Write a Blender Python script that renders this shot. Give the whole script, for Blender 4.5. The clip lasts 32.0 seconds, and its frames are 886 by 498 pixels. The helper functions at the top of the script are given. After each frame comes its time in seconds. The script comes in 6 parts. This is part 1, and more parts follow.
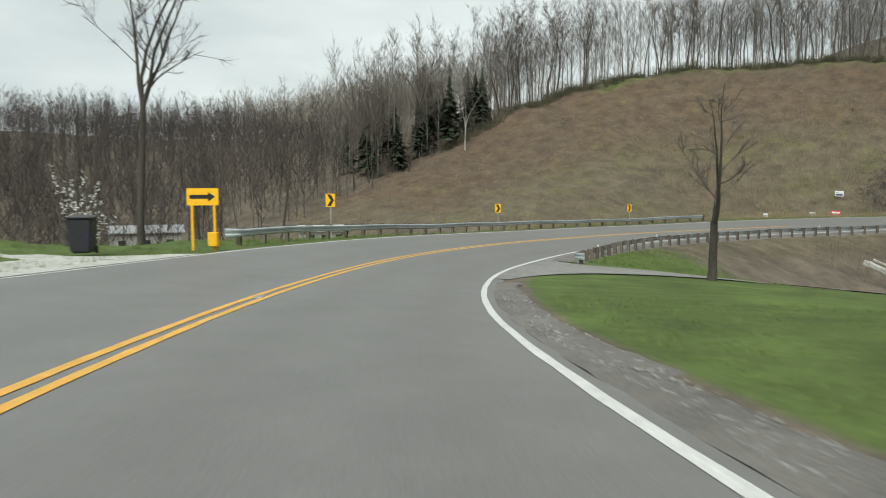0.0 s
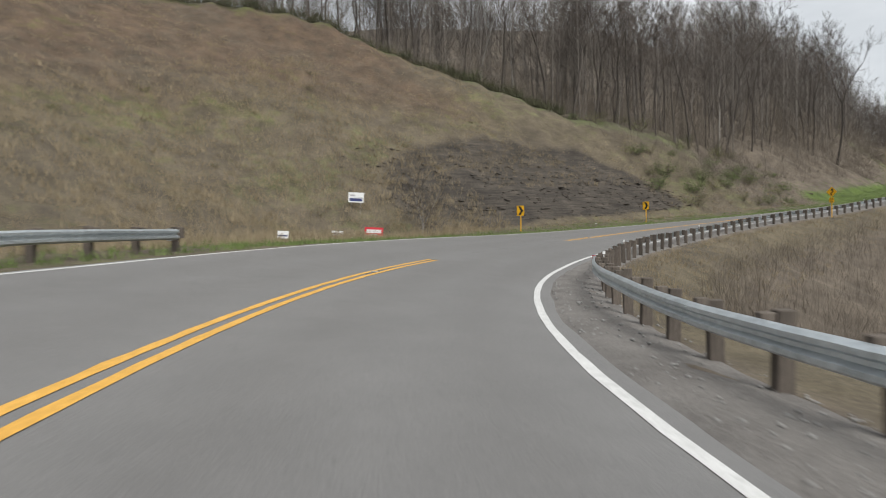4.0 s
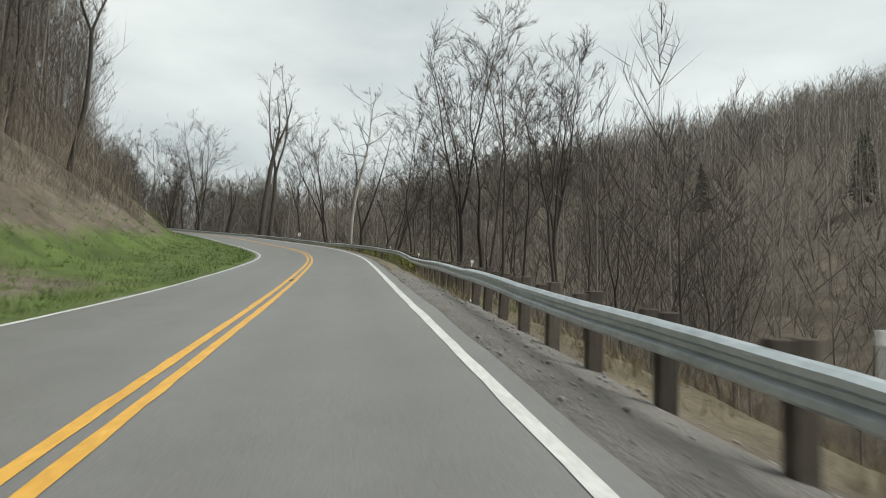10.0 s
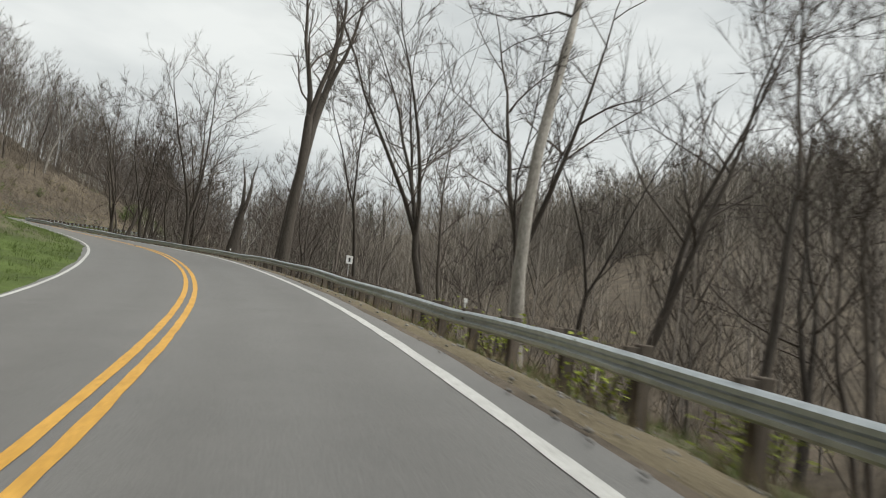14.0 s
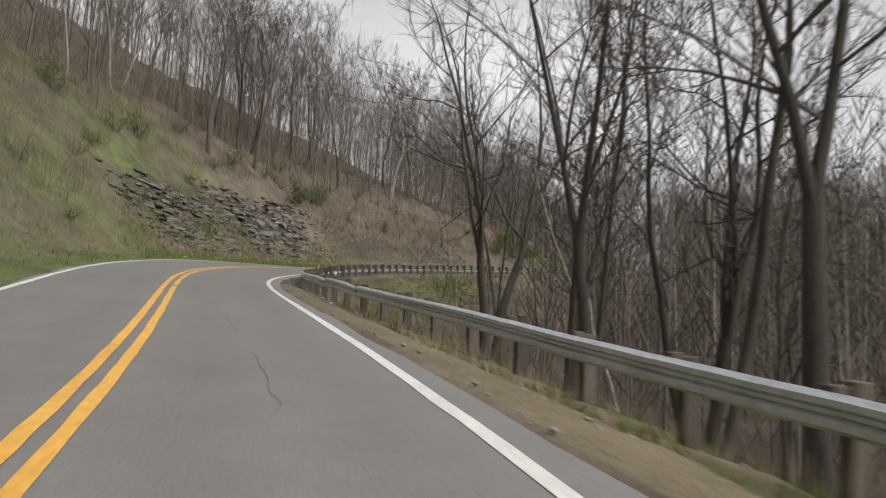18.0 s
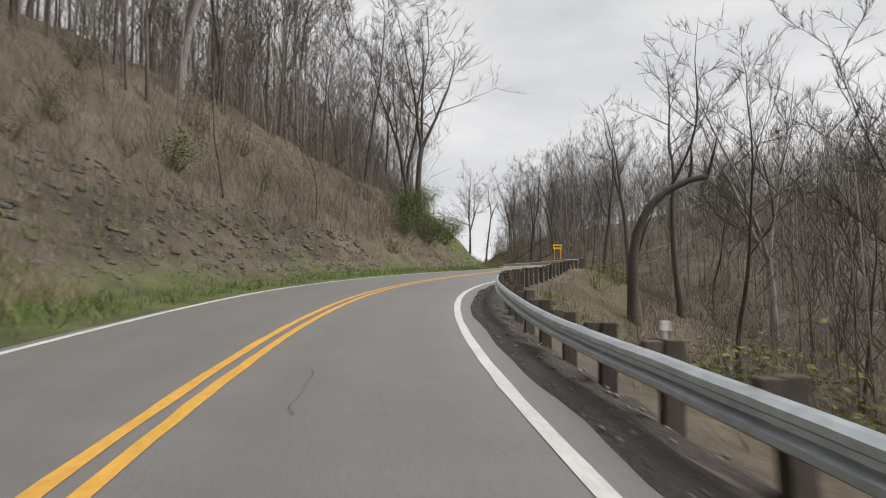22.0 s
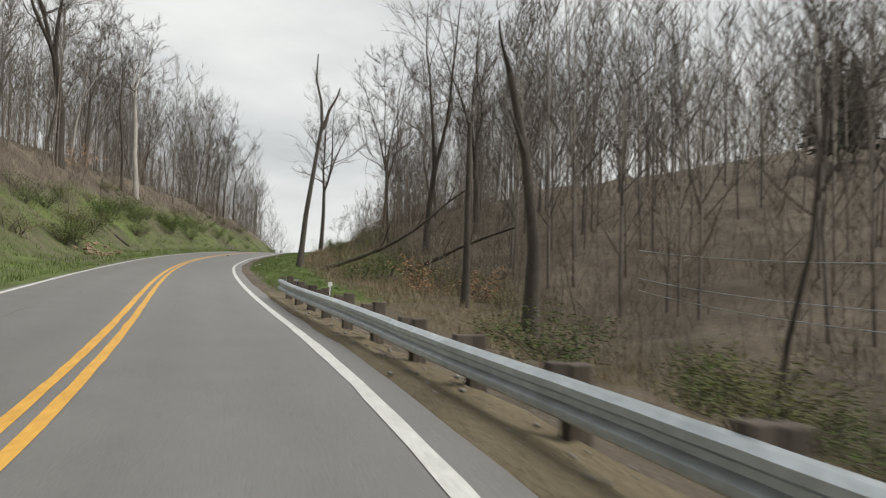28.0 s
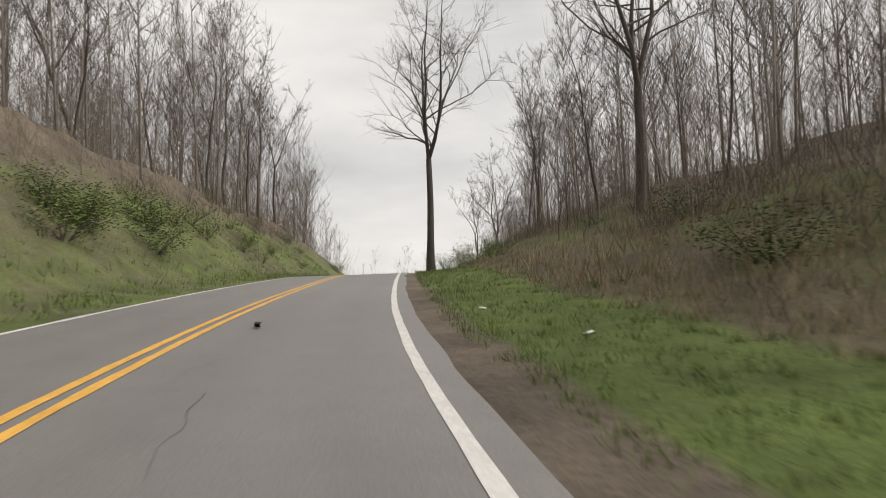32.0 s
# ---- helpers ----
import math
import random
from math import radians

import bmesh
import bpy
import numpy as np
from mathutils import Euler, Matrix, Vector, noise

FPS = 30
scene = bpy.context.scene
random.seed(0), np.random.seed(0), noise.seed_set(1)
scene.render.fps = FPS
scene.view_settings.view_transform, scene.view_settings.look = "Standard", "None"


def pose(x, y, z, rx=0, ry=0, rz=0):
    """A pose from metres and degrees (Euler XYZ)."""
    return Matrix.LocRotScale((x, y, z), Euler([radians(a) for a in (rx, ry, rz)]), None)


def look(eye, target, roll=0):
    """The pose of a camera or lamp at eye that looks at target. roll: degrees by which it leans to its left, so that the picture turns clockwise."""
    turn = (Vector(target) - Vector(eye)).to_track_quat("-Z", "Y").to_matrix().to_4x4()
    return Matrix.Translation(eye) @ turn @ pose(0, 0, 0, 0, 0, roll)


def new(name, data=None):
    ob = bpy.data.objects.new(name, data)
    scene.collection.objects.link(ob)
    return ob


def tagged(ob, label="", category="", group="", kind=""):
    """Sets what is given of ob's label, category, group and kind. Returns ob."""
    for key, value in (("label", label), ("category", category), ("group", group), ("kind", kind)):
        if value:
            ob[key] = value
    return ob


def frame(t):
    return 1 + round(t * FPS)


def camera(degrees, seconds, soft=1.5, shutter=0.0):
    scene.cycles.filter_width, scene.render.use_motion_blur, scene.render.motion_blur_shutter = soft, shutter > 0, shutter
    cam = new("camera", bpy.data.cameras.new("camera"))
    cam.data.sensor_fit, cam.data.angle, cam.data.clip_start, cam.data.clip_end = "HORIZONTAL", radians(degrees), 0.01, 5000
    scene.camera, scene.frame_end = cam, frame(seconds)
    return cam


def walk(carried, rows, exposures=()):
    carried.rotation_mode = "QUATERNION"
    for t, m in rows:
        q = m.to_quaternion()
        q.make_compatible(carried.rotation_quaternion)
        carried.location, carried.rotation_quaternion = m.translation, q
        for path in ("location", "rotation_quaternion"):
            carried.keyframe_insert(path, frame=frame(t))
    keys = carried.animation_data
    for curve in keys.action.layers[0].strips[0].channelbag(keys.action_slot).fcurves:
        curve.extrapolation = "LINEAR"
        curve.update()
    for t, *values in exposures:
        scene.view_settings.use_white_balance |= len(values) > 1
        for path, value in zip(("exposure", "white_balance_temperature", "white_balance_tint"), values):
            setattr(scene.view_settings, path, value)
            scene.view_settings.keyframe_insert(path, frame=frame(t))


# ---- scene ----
# A two-lane country road that climbs through bare spring woods. The road follows an alignment given by its
# curvature, grade and cross slope; everything beside it is placed by station (metres along) and offset (metres to the left).
cam = camera(65.8, 32.0, soft=1.0, shutter=0.25)
PATH = [
    (0.0, (0.021, 0.530, 1.353), (0.094, 10.504, 0.629), -0.32),
    (0.5, (-0.697, 9.492, 0.831), (0.159, 19.431, 0.137), -0.40),
    (1.0, (-0.745, 17.768, 0.382), (1.149, 27.566, -0.259), -0.98),
    (1.5, (0.201, 26.424, 0.009), (3.261, 35.928, -0.535), -1.22),
    (2.0, (2.267, 34.633, -0.306), (6.513, 43.675, -0.776), -1.34),
    (2.5, (5.276, 42.266, -0.543), (10.611, 50.715, -0.936), -1.37),
    (4.5, (24.879, 66.534, -0.911), (33.676, 71.285, -1.103), -0.56),
    (5.0, (31.801, 70.921, -0.899), (41.150, 74.467, -1.037), -0.45),
    (5.5, (38.785, 74.029, -0.877), (48.504, 76.382, -0.915), -0.27),
    (6.0, (45.546, 76.467, -0.768), (55.468, 77.712, -0.712), -0.37),
    (6.5, (52.505, 77.943, -0.632), (62.503, 78.066, -0.516), -0.81),
    (7.0, (59.910, 78.511, -0.466), (69.869, 77.631, -0.245), -0.81),
    (7.5, (67.616, 78.497, -0.121), (77.451, 76.726, 0.258), -0.38),
    (8.0, (75.546, 77.797, 0.333), (85.223, 75.333, 0.872), -0.06),
    (8.5, (82.779, 76.683, 0.777), (92.286, 73.648, 1.413), 0.59),
    (9.0, (90.012, 75.570, 1.255), (99.373, 72.124, 1.960), 1.55),
    (9.5, (96.956, 73.902, 1.720), (106.134, 70.000, 2.456), 2.17),
    (10.0, (103.672, 71.979, 2.236), (112.715, 67.783, 3.026), 2.09),
    (10.5, (110.992, 69.802, 2.859), (119.963, 65.464, 3.688), 2.08),
    (11.0, (118.311, 67.625, 3.501), (127.248, 63.226, 4.379), 2.17),
    (11.5, (124.728, 65.719, 4.112), (133.647, 61.298, 5.062), 2.36),
    (12.0, (131.370, 63.829, 4.741), (140.310, 59.463, 5.756), 2.54),
    (12.5, (138.183, 61.914, 5.382), (147.139, 57.604, 6.484), 3.56),
    (13.0, (144.999, 60.239, 6.062), (154.057, 56.159, 7.204), 4.79),
    (13.5, (152.238, 58.916, 6.779), (161.464, 55.253, 7.987), 5.86),
    (14.0, (159.929, 57.834, 7.539), (169.333, 54.660, 8.757), 6.34),
    (14.5, (167.788, 57.169, 8.288), (177.359, 54.540, 9.507), 5.98),
    (16.5, (196.598, 58.917, 11.170), (206.535, 58.622, 12.256), 4.66),
    (17.0, (203.999, 60.507, 11.882), (213.932, 60.960, 12.941), 4.10),
    (17.5, (210.968, 62.569, 12.545), (220.844, 63.729, 13.604), 3.51),
    (18.0, (217.614, 65.214, 13.195), (227.386, 67.054, 14.252), 2.68),
    (18.5, (224.205, 68.562, 13.897), (233.874, 70.884, 14.956), 2.21),
    (19.0, (230.568, 71.916, 14.594), (240.146, 74.596, 15.632), 1.46),
    (19.5, (237.246, 75.326, 15.279), (246.769, 78.221, 16.243), -0.45),
    (20.0, (244.180, 78.473, 15.927), (253.822, 80.971, 16.816), -2.35),
    (20.5, (251.397, 81.016, 16.581), (261.262, 82.432, 17.406), -2.25),
    (21.0, (258.605, 82.624, 17.232), (268.571, 82.759, 18.046), -1.32),
    (21.5, (265.379, 83.250, 17.833), (275.294, 82.274, 18.688), -0.52),
    (22.0, (272.243, 83.185, 18.420), (282.033, 81.348, 19.307), 0.19),
    (22.5, (279.277, 82.554, 18.995), (288.892, 79.957, 19.887), 0.92),
    (23.0, (285.964, 81.464, 19.553), (295.377, 78.207, 20.440), 1.21),
    (23.5, (292.806, 79.819, 20.117), (301.977, 75.931, 21.003), 1.32),
    (24.0, (299.545, 77.815, 20.673), (308.407, 73.270, 21.568), 1.09),
    (24.5, (306.600, 74.930, 21.244), (315.134, 69.796, 22.146), 0.57),
    (26.5, (330.700, 63.025, 23.561), (338.898, 57.373, 24.483), 3.61),
    (27.0, (338.251, 60.366, 24.186), (346.830, 55.305, 25.074), 4.28),
    (27.5, (345.201, 58.484, 24.715), (354.240, 54.272, 25.466), 3.39),
    (28.0, (352.493, 57.225, 25.182), (361.898, 53.887, 25.806), 1.95),
    (28.5, (359.563, 56.743, 25.496), (369.193, 54.104, 26.046), 0.82),
    (29.0, (366.433, 56.784, 25.784), (376.181, 54.620, 26.315), -0.22),
    (29.5, (373.803, 56.796, 26.179), (383.620, 54.959, 26.668), -1.09),
    (30.0, (380.831, 56.852, 26.598), (390.663, 55.102, 27.121), -1.22),
    (30.5, (387.297, 56.721, 26.981), (397.105, 54.852, 27.549), -1.03),
    (31.0, (394.065, 56.467, 27.394), (403.809, 54.309, 28.023), -0.88),
    (31.5, (401.092, 55.888, 27.839), (410.757, 53.404, 28.488), -1.20),
    (32.0, (408.072, 54.949, 28.285), (417.649, 52.158, 28.986), -1.42),
]
walk(cam, [(t, look(eye, target, roll)) for t, eye, target, roll in PATH], exposures=[(t, 0.30, kelvin, tint) for t, kelvin, tint in
     ((0, 6350, -1), (2, 6250, 4), (6, 6400, 10), (9, 6400, 0), (12, 6550, 5), (17, 6600, 5), (18, 6650, 11), (20, 6950, 13), (21, 6750, 12), (23, 6550, 9),
      (24, 6500, 6), (27, 6500, 3), (29, 6850, 12), (32, 6950, 12))])

# ---- sky and light: overcast afternoon ----
world = bpy.data.worlds.new("overcast_sky")
scene.world = world
world.use_nodes = True
wn, wl = world.node_tree.nodes, world.node_tree.links
wn.clear()
w_out, w_bg, w_mix = wn.new("ShaderNodeOutputWorld"), wn.new("ShaderNodeBackground"), wn.new("ShaderNodeMixRGB")
w_sky, w_tc, w_map = wn.new("ShaderNodeTexSky"), wn.new("ShaderNodeTexCoord"), wn.new("ShaderNodeMapping")
w_noise, w_ramp = wn.new("ShaderNodeTexNoise"), wn.new("ShaderNodeValToRGB")
w_gain = wn.new("ShaderNodeMixRGB")
w_sky.sky_type, w_sky.sun_disc = "NISHITA", False
w_sky.sun_elevation, w_sky.sun_rotation = radians(48), radians(200)
w_gain.blend_type = "MULTIPLY"
w_gain.inputs[0].default_value = 1.0
w_gain.inputs[2].default_value = (0.10, 0.10, 0.10, 1)
w_map.inputs["Scale"].default_value = (1.0, 1.0, 3.2)
w_noise.inputs["Scale"].default_value, w_noise.inputs["Detail"].default_value = 2.3, 7.0
w_noise.inputs["Roughness"].default_value = 0.52
w_ramp.color_ramp.elements[0].position, w_ramp.color_ramp.elements[0].color = 0.30, (0.56, 0.58, 0.60, 1)
w_ramp.color_ramp.elements[1].position, w_ramp.color_ramp.elements[1].color = 0.66, (0.86, 0.865, 0.87, 1)
w_mix.inputs[0].default_value = 0.93
w_bg.inputs["Strength"].default_value = 0.87
wl.new(w_tc.outputs["Generated"], w_map.inputs["Vector"])
wl.new(w_map.outputs["Vector"], w_noise.inputs["Vector"])
wl.new(w_noise.outputs["Fac"], w_ramp.inputs["Fac"])
wl.new(w_sky.outputs["Color"], w_gain.inputs[1])
wl.new(w_gain.outputs[0], w_mix.inputs[1])
wl.new(w_ramp.outputs["Color"], w_mix.inputs[2])
wl.new(w_mix.outputs[0], w_bg.inputs["Color"])
wl.new(w_bg.outputs[0], w_out.inputs["Surface"])
sun = new("sun", bpy.data.lights.new("sun", "SUN"))
sun.data.energy, sun.data.angle, sun.data.color = 3.1, radians(40), (1.0, 0.97, 0.92)
sun.matrix_world = look((0, 0, 200), (40, 100, 80))


# ---- materials ----
def material(name, rough=0.8, metal=0.0):
    m = bpy.data.materials.new(name)
    m.use_nodes = True
    b = m.node_tree.nodes["Principled BSDF"]
    b.inputs["Roughness"].default_value, b.inputs["Metallic"].default_value = rough, metal
    b.inputs["Specular IOR Level"].default_value = 0.3
    return m, m.node_tree.nodes, m.node_tree.links, b


def rgba(c):
    return (*c, 1.0)


def noise_node(N, L, scale, detail=5.0, rough=0.6, vec=None, stretch=None, coords="Object"):
    n = N.new("ShaderNodeTexNoise")
    n.inputs["Scale"].default_value, n.inputs["Detail"].default_value, n.inputs["Roughness"].default_value = scale, detail, rough
    if vec is None:
        tc = N.new("ShaderNodeTexCoord")
        vec = tc.outputs[coords]
    if stretch:
        mp = N.new("ShaderNodeMapping")
        mp.inputs["Scale"].default_value = stretch
        L.new(vec, mp.inputs["Vector"])
        vec = mp.outputs["Vector"]
    L.new(vec, n.inputs["Vector"])
    return n.outputs["Fac"]


def ramp(N, L, fac, stops):
    r = N.new("ShaderNodeValToRGB")
    e = r.color_ramp.elements
    e[0].position, e[0].color = stops[0][0], rgba(stops[0][1])
    e[1].position, e[1].color = stops[-1][0], rgba(stops[-1][1])
    for p, c in stops[1:-1]:
        k = e.new(p)
        k.color = rgba(c)
    L.new(fac, r.inputs["Fac"])
    return r.outputs["Color"]


def mixc(N, L, fac, a, b, mode="MIX"):
    m = N.new("ShaderNodeMixRGB")
    m.blend_type = mode
    for k, v in ((0, fac), (1, a), (2, b)):
        if isinstance(v, (int, float)):
            m.inputs[k].default_value = v
        elif isinstance(v, tuple):
            m.inputs[k].default_value = rgba(v)
        else:
            L.new(v, m.inputs[k])
    return m.outputs[0]


def bump(N, L, b, height, strength=0.4, distance=0.02):
    n = N.new("ShaderNodeBump")
    n.inputs["Strength"].default_value, n.inputs["Distance"].default_value = strength, distance
    L.new(height, n.inputs["Height"])
    L.new(n.outputs["Normal"], b.inputs["Normal"])


def simple(name, c1, c2, scale, rough=0.8, metal=0.0, bump_s=0.3, bump_d=0.01, stretch=None, vary=0.0, fine=8.0):
    """Two colours mixed by coarse and fine noise, with relief, and a shift from object to object."""
    m, N, L, b = material(name, rough, metal)
    a = noise_node(N, L, scale, stretch=stretch)
    f = noise_node(N, L, scale * fine, stretch=stretch)
    col = ramp(N, L, a, [(0.3, c1), (0.7, c2)])
    col = mixc(N, L, 0.35, col, ramp(N, L, f, [(0.3, tuple(x * 0.55 for x in c1)), (0.7, tuple(min(1, x * 1.35) for x in c2))]))
    if vary:
        oi = N.new("ShaderNodeObjectInfo")
        col = mixc(N, L, vary, col, ramp(N, L, oi.outputs["Random"], [(0.0, (0.45, 0.43, 0.42)), (1.0, (1.5, 1.45, 1.4))]), "MULTIPLY")
    L.new(col, b.inputs["Base Color"])
    bump(N, L, b, f, bump_s, bump_d)
    return m


M_WHITE = simple("white_road_paint", (0.43, 0.425, 0.41), (0.60, 0.595, 0.58), 3.0, 0.6, bump_d=0.004)
M_YELLOW = simple("yellow_road_paint", (0.50, 0.265, 0.045), (0.66, 0.37, 0.075), 2.0, 0.6, bump_d=0.004)
M_STEEL = simple("galvanised_steel", (0.42, 0.46, 0.48), (0.60, 0.64, 0.66), 1.5, 0.42, 0.85, 0.15, 0.004, vary=0.15)
M_POST = simple("weathered_timber_post", (0.060, 0.050, 0.042), (0.135, 0.115, 0.098), 6.0, 0.9, stretch=(1, 1, 0.15), vary=0.5)
M_BARK = simple("grey_brown_bark", (0.044, 0.038, 0.034), (0.100, 0.088, 0.077), 3.0, 0.95, bump_s=0.7, bump_d=0.03, stretch=(1, 1, 0.2), vary=0.6)
M_BARKPALE = simple("pale_sycamore_bark", (0.17, 0.155, 0.136), (0.42, 0.40, 0.37), 1.6, 0.9, bump_s=0.4, stretch=(1, 1, 0.4), vary=0.3)
M_TWIG = simple("twig_bark", (0.066, 0.056, 0.050), (0.125, 0.108, 0.095), 2.0, 0.95, vary=0.6)
M_SIGN = simple("yellow_sign_sheeting", (0.80, 0.40, 0.012), (0.86, 0.45, 0.018), 2.0, 0.45, bump_s=0.02)
M_BLACK = simple("black_sign_paint", (0.012, 0.012, 0.012), (0.022, 0.022, 0.022), 4.0, 0.6, bump_s=0.02)
M_SIGNPOST = simple("yellow_painted_post", (0.70, 0.36, 0.015), (0.80, 0.42, 0.02), 4.0, 0.55, bump_s=0.05)
M_SIGNBACK = simple("bare_aluminium", (0.4, 0.4, 0.4), (0.55, 0.55, 0.55), 2.0, 0.5, 0.8, 0.05)
M_CONCRETE = simple("weathered_concrete", (0.30, 0.29, 0.27), (0.46, 0.45, 0.42), 0.8, 0.9, bump_d=0.006)
M_GRAVEL = simple("shoulder_gravel", (0.11, 0.10, 0.092), (0.22, 0.205, 0.19), 0.9, 0.95, bump_s=1.0, bump_d=0.06, fine=22.0)
M_VERGE = simple("grassy_verge_soil", (0.105, 0.086, 0.056), (0.20, 0.165, 0.108), 0.8, 0.95, bump_s=1.0, bump_d=0.06, fine=18.0)
M_DARKSOIL = simple("dark_crumbled_soil", (0.042, 0.036, 0.031), (0.105, 0.092, 0.081), 1.6, 0.95, bump_s=1.0, bump_d=0.08, fine=12.0)
M_BLADE = simple("green_grass_blades", (0.085, 0.125, 0.035), (0.15, 0.195, 0.06), 0.35, 0.8, bump_s=0.0)
M_DRY = simple("dry_grass_stalks", (0.18, 0.142, 0.087), (0.30, 0.243, 0.158), 0.4, 0.9, bump_s=0.0)
M_LEAFGREEN = simple("shrub_leaves", (0.065, 0.098, 0.026), (0.118, 0.168, 0.046), 0.8, 0.75, bump_s=0.0, vary=0.4)
M_NEWLEAF = simple("new_yellow_green_leaves", (0.15, 0.175, 0.04), (0.26, 0.275, 0.075), 1.0, 0.75, bump_s=0.0)
M_NEEDLE = simple("conifer_needles", (0.030, 0.046, 0.028), (0.058, 0.080, 0.045), 1.0, 0.85, bump_s=0.0)
M_BLOSSOM = simple("white_blossom", (0.62, 0.62, 0.58), (0.82, 0.82, 0.78), 4.0, 0.8, bump_s=0.0)
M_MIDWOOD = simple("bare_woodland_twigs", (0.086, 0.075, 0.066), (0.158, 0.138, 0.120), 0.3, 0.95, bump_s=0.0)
# paler than the nearer twigs: the haze over the far slopes is mixed into the colour
M_FARWOOD = simple("hazed_distant_twigs", (0.158, 0.141, 0.120), (0.255, 0.228, 0.196), 0.05, 0.95, bump_s=0.0)
M_ORANGELEAF = simple("dead_beech_leaves", (0.38, 0.21, 0.11), (0.52, 0.32, 0.19), 1.0, 0.85, bump_s=0.0)
M_BRUSH = simple("bare_brush_stems", (0.098, 0.082, 0.066), (0.175, 0.147, 0.119), 0.4, 0.95, bump_s=0.0)
M_PLASTIC = simple("black_plastic", (0.014, 0.015, 0.017), (0.028, 0.03, 0.033), 5.0, 0.5, bump_s=0.05)
M_ROCK = simple("layered_grey_rock", (0.070, 0.064, 0.058), (0.25, 0.235, 0.215), 0.7, 0.95, bump_s=0.9, bump_d=0.08, stretch=(1, 1, 4), vary=0.5)
M_DEAD = simple("weathered_dead_wood", (0.058, 0.051, 0.045), (0.135, 0.120, 0.105), 3.0, 0.95, bump_s=0.6, bump_d=0.02, stretch=(1, 1, 0.12))
M_VINE = simple("young_vine_leaves", (0.20, 0.26, 0.03), (0.34, 0.38, 0.05), 1.0, 0.75, bump_s=0.0)
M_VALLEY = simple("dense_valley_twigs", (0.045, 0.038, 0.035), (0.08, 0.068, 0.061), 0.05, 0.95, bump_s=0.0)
M_SHALE = simple("dark_crumbling_shale", (0.045, 0.039, 0.034), (0.098, 0.085, 0.073), 0.9, 0.95, bump_s=0.9, bump_d=0.06, stretch=(1, 1, 6), vary=0.4)
M_OLIVE = simple("olive_budding_leaves", (0.085, 0.095, 0.03), (0.15, 0.155, 0.05), 0.8, 0.8, bump_s=0.0, vary=0.4)
M_THICKET = simple("dull_green_thicket", (0.042, 0.044, 0.024), (0.080, 0.078, 0.042), 0.8, 0.85, bump_s=0.0)
M_SIGNWHITE = simple("white_corrugated_plastic", (0.72, 0.72, 0.72), (0.80, 0.80, 0.80), 2.0, 0.5, bump_s=0.02)
M_SIGNRED = simple("red_printed_plastic", (0.55, 0.03, 0.05), (0.62, 0.045, 0.06), 2.0, 0.5, bump_s=0.02)
M_INK = simple("dark_blue_ink", (0.03, 0.04, 0.12), (0.05, 0.06, 0.16), 2.0, 0.5, bump_s=0.02)
M_REFLECT = simple("white_reflector", (0.75, 0.75, 0.75), (0.85, 0.85, 0.85), 2.0, 0.3, bump_s=0.02)


def asphalt():
    m, N, L, b = material("worn_asphalt", 0.58)
    b.inputs["Specular IOR Level"].default_value = 0.5
    big = noise_node(N, L, 0.09, 4, 0.55)
    mid = noise_node(N, L, 1.1, 6, 0.65)
    grit = noise_node(N, L, 55.0, 3, 0.7)
    col = ramp(N, L, big, [(0.3, (0.118, 0.113, 0.109)), (0.7, (0.166, 0.160, 0.155))])
    col = mixc(N, L, 0.35, col, ramp(N, L, mid, [(0.3, (0.090, 0.086, 0.083)), (0.7, (0.188, 0.180, 0.173))]))
    col = mixc(N, L, 0.3, col, ramp(N, L, grit, [(0.35, (0.07, 0.07, 0.07)), (0.7, (0.36, 0.35, 0.34))]))
    # fine cracks where the surface has aged
    vor = N.new("ShaderNodeTexVoronoi")
    vor.feature = "DISTANCE_TO_EDGE"
    vor.inputs["Scale"].default_value = 0.33
    tcc = N.new("ShaderNodeTexCoord")
    warp = N.new("ShaderNodeTexNoise")
    warp.inputs["Scale"].default_value, warp.inputs["Detail"].default_value = 0.9, 5.0
    vm = N.new("ShaderNodeVectorMath")
    vm.operation = "MULTIPLY_ADD"
    L.new(tcc.outputs["Object"], warp.inputs["Vector"])
    L.new(warp.outputs["Color"], vm.inputs[0])
    vm.inputs[1].default_value = (1.6, 1.6, 1.6)
    L.new(tcc.outputs["Object"], vm.inputs[2])
    L.new(vm.outputs[0], vor.inputs["Vector"])
    line = ramp(N, L, vor.outputs["Distance"], [(0.0, (1, 1, 1)), (0.012, (0, 0, 0))])
    where = ramp(N, L, noise_node(N, L, 0.16, 3, 0.5), [(0.58, (0, 0, 0)), (0.68, (0.3, 0.3, 0.3))])
    col = mixc(N, L, mixc(N, L, 1.0, line, where, "MULTIPLY"), col, (0.045, 0.043, 0.042))
    # wheel tracks and the oil strip between them, along the lanes
    at = N.new("ShaderNodeAttribute")
    at.attribute_name = "lane"
    col = mixc(N, L, at.outputs["Fac"], col, (0.80, 0.79, 0.78), "MULTIPLY")
    L.new(col, b.inputs["Base Color"])
    bump(N, L, b, grit, 0.35, 0.01)
    return m


